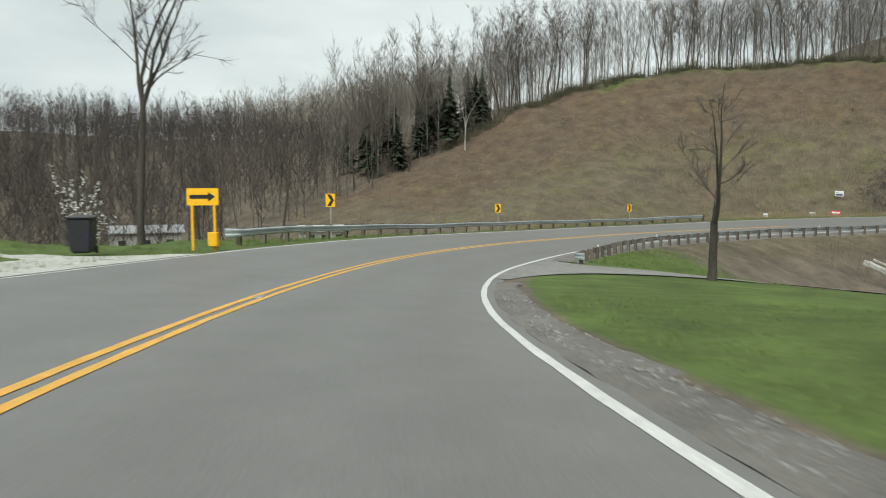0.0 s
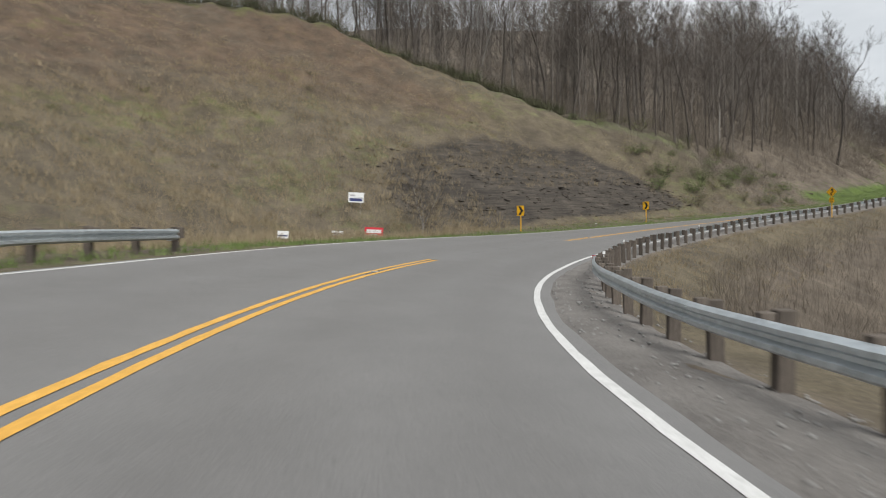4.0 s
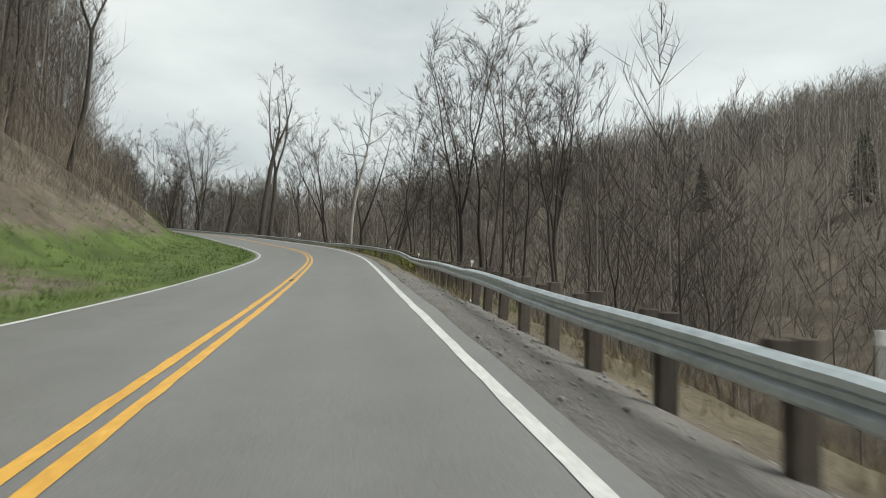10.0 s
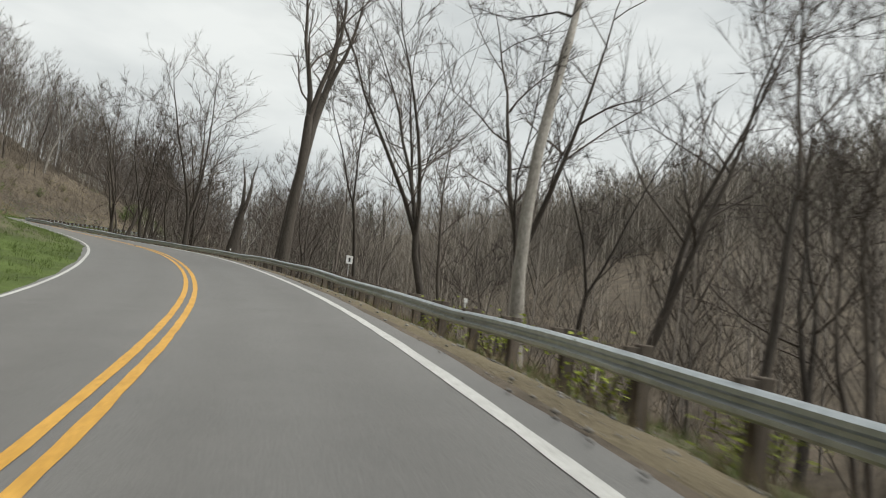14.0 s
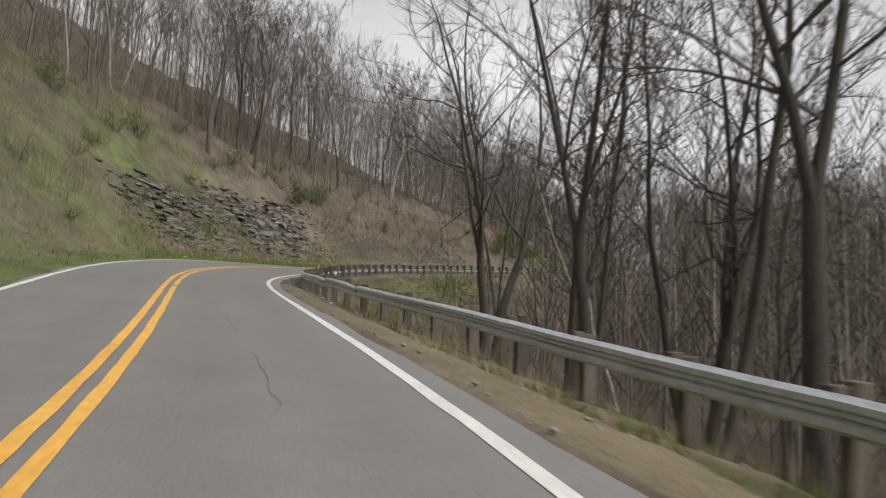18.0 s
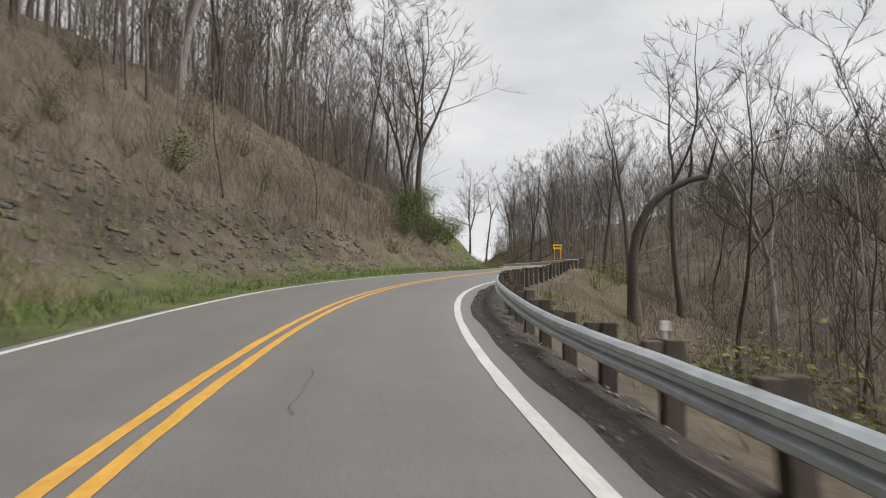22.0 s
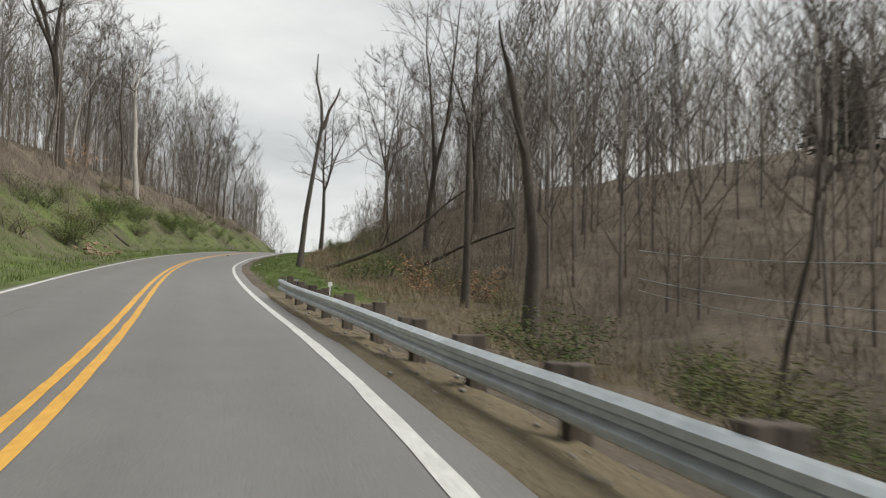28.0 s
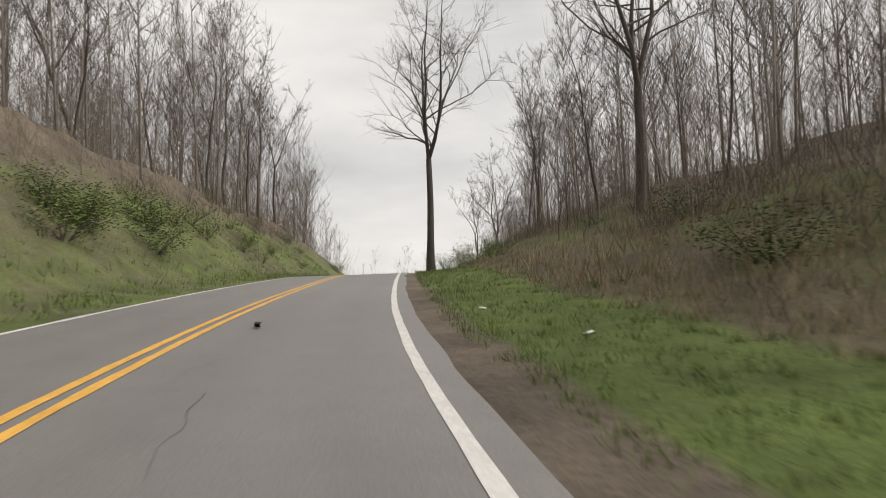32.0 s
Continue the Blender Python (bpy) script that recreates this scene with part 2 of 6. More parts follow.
def ground_material():
    m, N, L, b = material("hill_ground", 0.95)
    at = N.new("ShaderNodeAttribute")
    at.attribute_name = "cover"
    sep = N.new("ShaderNodeSeparateColor")
    L.new(at.outputs["Color"], sep.inputs[0])
    big, mid, fin = noise_node(N, L, 0.12, 4, 0.6), noise_node(N, L, 0.9, 6, 0.65), noise_node(N, L, 9.0, 5, 0.7)

    def layer(c1, c2, dark, pale):
        c = ramp(N, L, mid, [(0.3, c1), (0.7, c2)])
        return mixc(N, L, 0.45, c, ramp(N, L, fin, [(0.3, dark), (0.7, pale)]))
    litter = layer((0.090, 0.074, 0.058), (0.150, 0.123, 0.097), (0.052, 0.044, 0.035), (0.22, 0.178, 0.138))
    grass = layer((0.060, 0.092, 0.021), (0.100, 0.143, 0.034), (0.037, 0.058, 0.015), (0.145, 0.185, 0.052))
    dry = layer((0.066, 0.054, 0.036), (0.126, 0.104, 0.070), (0.030, 0.026, 0.018), (0.215, 0.178, 0.12))
    rust = layer((0.070, 0.045, 0.032), (0.116, 0.074, 0.052), (0.036, 0.026, 0.020), (0.165, 0.108, 0.075))
    strata = noise_node(N, L, 1.1, 5, 0.65, stretch=(0.35, 0.35, 6.0))
    rock = layer((0.034, 0.029, 0.025), (0.066, 0.057, 0.048), (0.020, 0.018, 0.016), (0.105, 0.091, 0.077))

    rock = mixc(N, L, 0.75, rock, ramp(N, L, strata, [(0.35, (0.45, 0.44, 0.43)), (0.65, (1.5, 1.47, 1.42))]), "MULTIPLY")
    patch = mixc(N, L, 0.5, mid, big)

    def mask(cover):
        # the edge of a cover is broken up by noise
        a = N.new("ShaderNodeMath")
        a.operation = "MULTIPLY_ADD"
        L.new(patch, a.inputs[0])
        a.inputs[1].default_value = 1.1
        L.new(cover, a.inputs[2])
        s = N.new("ShaderNodeMath")
        s.operation = "SUBTRACT"
        L.new(a.outputs[0], s.inputs[0])
        s.inputs[1].default_value = 0.80
        k = N.new("ShaderNodeMath")
        k.operation, k.use_clamp = "MULTIPLY", True
        L.new(s.outputs[0], k.inputs[0])
        k.inputs[1].default_value = 3.0
        return k.outputs[0]
    col = mixc(N, L, mask(sep.outputs[1]), litter, dry)
    col = mixc(N, L, mask(at.outputs["Alpha"]), col, rust)
    col = mixc(N, L, mask(sep.outputs[2]), col, rock)
    col = mixc(N, L, mask(sep.outputs[0]), col, grass)
    col = mixc(N, L, 0.5, col, ramp(N, L, big, [(0.3, (0.62, 0.62, 0.62)), (0.7, (1.2, 1.2, 1.2))]), "MULTIPLY")
    col = mixc(N, L, 0.6, col, ramp(N, L, noise_node(N, L, 0.42, 5, 0.7), [(0.34, (0.42, 0.42, 0.41)), (0.66, (1.45, 1.43, 1.38))]), "MULTIPLY")
    L.new(col, b.inputs["Base Color"])
    bump(N, L, b, fin, 0.8, 0.08)
    return m


M_ASPHALT, M_GROUND = asphalt(), ground_material()

# ---- the alignment of the road ----
S0, S1 = -48.0, 640.0
CURVE = [-6.54, -8.04, -10.53, -13.02, -14.51, -14.74, -14.62, -14.44, -13.94, -14.08, -15.04, -15.78, -16.23, -16.33, -15.95, -15.19, -14.06, -13.77, -14.33, -14.53, -13.83,
         -12.24, -10.61, -8.79, -6.22, -3.85, -2.08, -1.24, -0.56, 0.46, 0.87, 0.62, 0.73, 2.65, 6.09, 8.71, 8.88, 6.94, 6.25, 6.97, 7.81, 8.37, 9.21, 10.53, 12.09, 13.11, 12.39,
         9.22, 4.81, -0.17, -7.16, -14.42, -18.86, -19.21, -16.24, -12.12, -9.22, -8.92, -9.94, -11.16, -12.35, -12.82, -11.69, -7.96, -1.44, 5.26, 9.88, 12.23, 14.08, 15.95,
         15.20, 11.05, 5.00, 0.38, -1.71, -2.14, -2.78, -3.81, -4.24, -4.34, -5.17, -6.27, -5.65, -3.46, -1.67, -1.09, -1.20, -1.00, 0.00]  # 1/1000 m, every 6 m
GRADE = [0.30, -0.77, -1.40, -1.85, -2.00, -1.89, -1.47, -0.46, 0.71, 2.33, 4.11, 6.09, 7.99, 10.15, 12.01, 14.07, 15.84, 17.28, 18.96, 20.56, 22.23, 23.67, 24.70, 25.83, 27.10,
         28.45, 29.77, 30.25, 30.70, 30.80, 30.16, 28.80, 27.00]  # height, every 20 m
CROSS = [2.05, 4.81, 7.57, 6.20, 5.42, 6.54, 4.56, 2.48, 0.59, -4.15, -3.17, -5.90, -6.02, -4.75, -2.02, 3.26, 6.90, 1.08, 1.95, 3.64, -1.67, -3.75, 1.12, 0.06, 1.53, 1.48,
         -0.77]  # degrees, falling to the right, every 20 m
# width of the right and of the left lane, from the centre line to the white line
LANE_R = ((-48, 4.71), (0, 4.71), (12, 4.41), (24, 4.39), (36, 4.39), (48, 4.31), (60, 4.17), (72, 4.14), (84, 4.36), (96, 4.41), (108, 4.38), (120, 4.48), (132, 4.32),
         (144, 3.84), (156, 3.05), (168, 3.00), (180, 2.93), (192, 3.09), (204, 3.25), (216, 3.09), (228, 3.10), (240, 3.06), (252, 2.86), (264, 2.66), (276, 2.88), (288, 2.82),
         (300, 2.79), (312, 3.03), (324, 2.97), (336, 2.92), (348, 2.93), (360, 2.82), (372, 2.84), (384, 2.72), (396, 2.71), (408, 2.57), (420, 2.42), (432, 2.69), (444, 2.81),
         (456, 2.91), (468, 3.02), (480, 3.24), (492, 3.32))
LANE_L = ((-48, 5.08), (0, 5.08), (12, 5.09), (24, 4.92), (36, 4.45), (48, 4.23), (60, 4.36), (72, 4.63), (84, 4.81), (96, 5.14), (108, 5.13), (120, 4.63), (132, 3.86),
         (144, 3.49), (156, 3.33), (168, 3.30), (180, 3.41), (192, 3.27), (204, 3.23), (216, 3.24), (228, 3.42), (240, 3.59), (252, 3.61), (264, 3.25), (276, 2.96), (288, 2.69),
         (300, 2.62), (312, 2.59), (324, 2.15), (336, 2.60), (348, 2.77), (360, 3.10), (372, 2.84), (384, 2.29), (396, 2.57), (408, 2.83), (420, 3.19), (432, 3.02), (444, 2.89),
         (456, 3.03), (468, 2.96), (480, 2.84), (492, 2.79))
# from the right white line to the face of the guardrail
RAIL_GAP = ((30, 2.07), (44, 1.96), (58, 1.56), (72, 1.68), (86, 1.51), (100, 1.56), (114, 1.38), (128, 1.37), (142, 1.16), (156, 1.48), (170, 1.38), (184, 2.01), (198, 2.11),
         (212, 3.07), (226, 2.40), (240, 2.17), (254, 2.57), (268, 3.13), (282, 2.86), (296, 2.35), (310, 1.27), (324, 1.20), (338, 1.00), (352, 1.08), (366, 1.20), (380, 1.30),
         (394, 0.84), (408, 2.05), (422, 1.21), (436, 0.71), (450, 0.62))
# height of the rail's top over the pavement's edge
RAIL_TOP = ((30, 0.57), (44, 0.54), (58, 0.61), (72, 0.66), (86, 0.67), (100, 0.72), (114, 0.73), (128, 0.71), (142, 0.69), (156, 0.71), (170, 0.66), (184, 0.59), (198, 0.39),
         (212, 0.45), (226, 0.35), (240, 0.34), (254, 0.35), (268, 0.40), (282, 0.36), (296, 0.46), (310, 0.48), (324, 0.56), (338, 0.56), (352, 0.59), (366, 0.64), (380, 0.59),
         (394, 0.50), (408, 0.57), (422, 0.47), (436, 0.54), (450, 0.56))
ST = np.arange(0, S1 + 0.01, 0.5)
_k = np.interp(ST, np.arange(len(CURVE)) * 6.0, np.array(CURVE) / 1000)
HEAD = 1.697938 + np.concatenate(([0], np.cumsum((_k[1:] + _k[:-1]) * 0.25)))
CX = -2.360 + np.concatenate(([0], np.cumsum((np.cos(HEAD[1:]) + np.cos(HEAD[:-1])) * 0.25)))
CY = -1.560 + np.concatenate(([0], np.cumsum((np.sin(HEAD[1:]) + np.sin(HEAD[:-1])) * 0.25)))
# the road behind the first camera runs on straight
back = np.arange(S0, -0.25, 0.5)
CX = np.concatenate((CX[0] + back * math.cos(HEAD[0]), CX))
CY = np.concatenate((CY[0] + back * math.sin(HEAD[0]), CY))
HEAD = np.concatenate((np.full(len(back), HEAD[0]), HEAD))
ST = np.concatenate((back, ST))


def smooth(a, k):
    for _ in range(k):
        a = np.concatenate((a[:1], (a[:-2] + 2 * a[1:-1] + a[2:]) / 4, a[-1:]))
    return a


_z = np.interp(ST, np.arange(len(GRADE)) * 20.0, GRADE)
_z = np.where(ST < 0, GRADE[0] - 0.05 * ST, _z)
CZ = smooth(_z, 150)
TB = np.tan(np.radians(smooth(np.interp(ST, np.arange(len(CROSS)) * 20.0, CROSS), 100)))


def table(rows, s):
    t = np.array(rows, dtype=float)
    return np.interp(s, t[:, 0], t[:, 1])


WR, WL = smooth(table(LANE_R, ST), 60), smooth(table(LANE_L, ST), 60)


def lane_r(s):
    return np.interp(s, ST, WR)


def lane_l(s):
    return np.interp(s, ST, WL)


def rail_off(s):
    return -(lane_r(s) + table(RAIL_GAP, s))


def road_at(s):
    """Centre, unit left, height and cross slope of the road at station s."""
    h = np.interp(s, ST, HEAD)
    return np.interp(s, ST, CX), np.interp(s, ST, CY), -np.sin(h), np.cos(h), np.interp(s, ST, CZ), np.interp(s, ST, TB)


def beyond(s, d):
    """Distance outside the paved width."""
    return np.where(d > 0, d - lane_l(s) - 0.35, -d - lane_r(s) - 0.50)


# ---- the lie of the land: left and right profiles by station ----
# station, verge width, verge rise, then three slopes, each with its run
LEFT = [
    (-48, 14, 0.3, -0.30, 22, 0.0, 40, 0.16, 170),
    (24, 12, 0.3, -0.30, 22, 0.0, 40, 0.19, 170),
    (40, 4, -0.2, -0.36, 22, 0.0, 40, 0.19, 170),
    (52, 4, -0.3, -0.26, 26, 0.0, 30, 0.19, 170),
    (62, 5, -0.3, -0.10, 34, 0.03, 40, 0.19, 150),
    (72, 6, -0.1, 0.066, 38, 0.05, 40, 0.17, 130),
    (82, 6, 0.2, 0.20, 42.7, 0.08, 40, 0.12, 90),
    (92, 7, 0.2, 0.375, 45.4, 0.08, 40, 0.06, 90),
    (102, 9, -0.2, 0.545, 44.7, 0.05, 40, 0.06, 90),
    (112, 9.5, -0.3, 0.665, 41.9, 0.05, 40, 0.06, 90),
    (119, 5.5, 0.3, 0.65, 42.0, 0.06, 40, 0.05, 90),
    (126, 4.6, 0.35, 0.695, 38.2, 0.08, 40, 0.05, 90),
    (132, 4, 0.4, 0.747, 34, 0.08, 40, 0.02, 90),
    (142, 3.6, 0.4, 0.73, 26, 0.14, 45, 0.03, 90),
    (152, 3.3, 0.3, 0.81, 16.3, 0.28, 45, 0.06, 90),
    (162, 2.8, 0.3, 0.90, 11, 0.44, 45, 0.15, 90),
    (172, 3.4, 0.3, 0.85, 11, 0.50, 45, 0.12, 90),
    (180, 4.2, 0.3, 0.78, 12, 0.50, 45, 0.15, 90),
    (225, 6, 0.3, 0.60, 14, 0.50, 45, 0.15, 90),
    (262, 3.5, 0.3, 0.85, 14, 0.60, 45, 0.15, 90),
    (290, 2.0, 0.2, 1.05, 12, 0.62, 45, 0.15, 90),
    (325, 1.7, 0.2, 1.10, 12, 0.62, 40, 0.15, 90),
    (352, 1.8, 0.2, 1.10, 11, 0.65, 40, 0.10, 90),
    (377, 2.0, 0.2, 1.05, 9, 0.50, 40, 0.10, 90),
    (390, 2.0, 0.2, 1.0, 7, 0.40, 40, 0.10, 90),
    (404, 1.5, 0.2, 1.05, 6, 0.30, 40, 0.10, 90),
    (412, 4, 0.2, 0.5, 8, 0.25, 40, 0.10, 90),
    (425, 4, 0.2, 0.60, 9, 0.25, 40, 0.10, 90),
    (450, 3.0, 0.2, 0.80, 10, 0.25, 40, 0.08, 90),
    (500, 2.0, 0.2, 0.90, 9, 0.22, 40, 0.08, 90),
    (590, 2.0, 0.2, 0.80, 8, 0.15, 40, 0.05, 90),
    (634, 2.0, 0.0, 0.05, 8, -0.05, 40, -0.05, 90),
]
RIGHT = [
    (-48, 25, -0.6, -0.10, 20, -0.05, 40, 0.10, 120),
    (34, 26, -1.2, -0.20, 12, -0.05, 40, 0.12, 120),
    (46, 7, -0.8, -0.38, 12, -0.12, 30, 0.15, 120),
    (56, 4.5, -0.6, -0.45, 12, -0.10, 30, 0.18, 130),
    (66, 3.0, -0.3, -0.40, 12, -0.10, 40, 0.22, 140),
    (100, 2.4, -0.3, -0.50, 14, -0.05, 40, 0.38, 150),
    (145, 2.6, -0.4, -0.50, 20, 0.25, 40, 0.40, 150),
    (190, 2.6, -0.6, -0.55, 20, 0.40, 40, 0.38, 150),
    (270, 3.0, -0.7, -0.55, 20, 0.38, 40, 0.38, 150),
    (300, 2.0, -0.4, -0.60, 18, 0.25, 40, 0.42, 150),
    (370, 1.6, -0.4, -0.65, 18, 0.02, 35, 0.36, 150),
    (415, 2.0, -0.4, -0.45, 10, 0.00, 20, 0.27, 130),
    (440, 3.5, -0.4, -0.20, 8, 0.15, 30, 0.24, 100),
    (466, 5, 0.0, 0.12, 12, 0.30, 50, 0.12, 80),
    (500, 4, 0.2, 0.35, 16, 0.25, 50, 0.10, 80),
    (590, 3, 0.2, 0.45, 14, 0.20, 50, 0.10, 80),
    (634, 3, 0.0, 0.05, 14, -0.05, 50, -0.05, 80),
]


# where the cleared hill gives way to the woods: station, distance from the pavement
TREELINE = ((56, 38), (62, 39.4), (72, 44.2), (82, 48.7), (92, 52.4), (102, 53.7), (112, 51.4), (122, 45.9), (132, 38.1), (142, 29.6), (152, 19.6), (162, 13.5), (172, 10.5))


# the upper edge of the shale in the first road cut
SHALE_TOP = ((114, 9), (121, 15), (128, 18), (146, 17), (150, 12.5), (155, 5))


def profile(rows, s, d):
    t = np.array(rows, dtype=float)
    w, r, a1, l1, a2, l2, a3, l3 = (np.interp(s, t[:, 0], t[:, k]) for k in range(1, 9))
    u = np.clip(d / np.maximum(w, 0.1), 0, 1)
    z = r * u * u * (3 - 2 * u)
    d1 = d - w
    toe = np.clip(d1, 0, None)
    z = z + a1 * (np.clip(toe, 0, l1) - 0.5 * np.minimum(toe, 1.5) * (1 - np.minimum(toe, 1.5) / 3))
    return z + a2 * np.clip(d1 - l1, 0, l2) + a3 * np.clip(d1 - l1 - l2, 0, l3)


def land(s, d, x, y):
    """Height of the ground at station s, offset d; x, y give the roughness of the hillside."""
    z0, tb = np.interp(s, ST, CZ), np.interp(s, ST, TB)
    edge = np.where(d > 0, np.minimum(d, lane_l(s) + 0.35), np.maximum(d, -lane_r(s) - 0.5))
    out = beyond(s, d)
    o = np.clip(out, 0, None)
    z = z0 + edge * tb + np.where(d > 0, profile(LEFT, s, o), profile(RIGHT, s, o))
    far = np.clip((out - 3.0) / 10.0, 0, 1)
    rough = np.sin(x * 0.21 + 1.3) * np.cos(y * 0.17 + 0.4) + 0.6 * np.sin(x * 0.47 + y * 0.39) + 0.35 * np.sin(x * 1.1 - y * 0.8)
    lawn = (d < 0) * np.clip((62 - s) / 8, 0, 1) * np.clip((34 - out) / 8, 0, 1)
    rough = rough * (1 - lawn)
    lumps = 0.5 * np.sin(x * 2.3 + 0.7 * y) * np.cos(y * 1.9 - 0.4 * x) + 0.35 * np.sin(3.7 * x + 1.1) * np.sin(3.1 * y)
    near = np.clip((out - 1.5) / 2.0, 0, 1)
    # ledges of the rock cut
    cut = np.clip((s - 318) / 6, 0, 1) * np.clip((352 - s) / 6, 0, 1) * np.clip((out - 1.8) / 1.0, 0, 1) * np.clip((11 - out) / 3, 0, 1) * (d > 0)
    step = z + 0.25 * np.sin(x * 0.9) + 0.2 * np.sin(y * 1.7)
    step = np.floor(step / 0.55) * 0.55 + 0.55 * np.clip((step / 0.55 - np.floor(step / 0.55)) * 3 - 2, 0, 1)
    return z + far * rough * 0.5 + near * lumps * 0.16 * (1 - lawn) + cut * (step - z) * 0.9


def place(s, d):
    """World x, y, z of the ground at station s and offset d."""
    x, y, lx, ly, _, _ = road_at(s)
    px, py = x + lx * d, y + ly * d
    return px, py, land(s, d, px, py)


def spot(s, d, dz=0.0):
    px, py, pz = place(float(s), float(d))
    return Vector((float(px), float(py), float(pz) + dz))


def heading(s):
    """Degrees by which the road's way ahead is turned from the world's y axis."""
    return math.degrees(float(np.interp(s, ST, HEAD))) - 90.0


def nearest(px, py):
    """Station and offset of the nearest point of the road, for arrays of points."""
    cs = slice(None, None, 4)
    cx, cy, st, hd = CX[cs], CY[cs], ST[cs], HEAD[cs]
    best, bs, bd = np.full(px.shape, 1e18), np.zeros(px.shape), np.zeros(px.shape)
    for i in range(len(st)):
        q = (px - cx[i]) ** 2 + (py - cy[i]) ** 2
        m = q < best
        best = np.where(m, q, best)
        bs = np.where(m, st[i], bs)
        bd = np.where(m, -(px - cx[i]) * math.sin(hd[i]) + (py - cy[i]) * math.cos(hd[i]), bd)
    return bs, np.where(bd >= 0, 1, -1) * np.sqrt(best)


def link(name, verts, faces, mat, parent=None, label="", smooth_faces=False):
    me = bpy.data.meshes.new(name)
    me.from_pydata(verts, [], faces)
    me.materials.append(mat)
    if smooth_faces:
        me.polygons.foreach_set("use_smooth", [True] * len(me.polygons))
    me.update()
    ob = new(name, me)
    if parent is not None:
        ob.parent = parent
    if label:
        ob["label"] = label
    return ob


def tri_mesh(name, verts, tris, mat):
    """One mesh of triangles from arrays."""
    me = bpy.data.meshes.new(name)
    me.vertices.add(len(verts))
    me.vertices.foreach_set("co", np.asarray(verts, dtype=np.float32).ravel())
    me.loops.add(len(tris) * 3)
    me.loops.foreach_set("vertex_index", np.asarray(tris, dtype=np.int32).ravel())
    me.polygons.add(len(tris))
    me.polygons.foreach_set("loop_start", np.arange(0, len(tris) * 3, 3, dtype=np.int32))
    me.update(calc_edges=True)
    me.materials.append(mat)
    return new(name, me)


def part(name, bm, mat, parent=None, label="", smooth_faces=False):
    me = bpy.data.meshes.new(name)
    bm.to_mesh(me)
    bm.free()
    me.materials.append(mat)
    if smooth_faces:
        me.polygons.foreach_set("use_smooth", [True] * len(me.polygons))
    ob = new(name, me)
    if parent is not None:
        ob.parent = parent
    if label:
        ob["label"] = label
    return ob


def share(name, me, parent, m=None, label=""):
    """Another object on the same mesh."""
    ob = new(name, me)
    ob.parent = parent
    if m is not None:
        ob.matrix_basis = m
    if label:
        ob["label"] = label
    return ob


def bm_box(bm, sx, sy, sz, m=Matrix.Identity(4), bevel=0.0):
    r = bmesh.ops.create_cube(bm, size=1.0, matrix=m @ Matrix.Diagonal((sx, sy, sz, 1)))
    if bevel:
        es = list({e for v in r["verts"] for e in v.link_edges})
        bmesh.ops.bevel(bm, geom=es, offset=bevel, segments=1, affect="EDGES")


def box_mesh(name, sx, sy, sz, mat, bevel=0.0):
    bm = bmesh.new()
    bm_box(bm, sx, sy, sz, Matrix.Identity(4), bevel)
    me = bpy.data.meshes.new(name)
    bm.to_mesh(me)
    bm.free()
    me.materials.append(mat)
    return me


def bm_prism(bm, pts, y0, y1):
    """A plate: the outline pts in x and z, from y0 to y1."""
    a = [bm.verts.new((x, y0, z)) for x, z in pts]
    b = [bm.verts.new((x, y1, z)) for x, z in pts]
    n = len(pts)
    bm.faces.new(a)
    bm.faces.new(b[::-1])
    for i in range(n):
        bm.faces.new((a[i], b[i], b[(i + 1) % n], a[(i + 1) % n]))
    bmesh.ops.recalc_face_normals(bm, faces=bm.faces[:])


def plate(name, pts, y0, y1, mat, parent, label=""):
    bm = bmesh.new()
    bm_prism(bm, pts, y0, y1)
    return part(name, bm, mat, parent, label)


def rect(x0, z0, x1, z1):
    return [(x0, z0), (x1, z0), (x1, z1), (x0, z1)]


# ---- ground ----
def bell(s, a, b, soft):
    return np.clip((s - a) / soft, 0, 1) * np.clip((b - s) / soft, 0, 1)


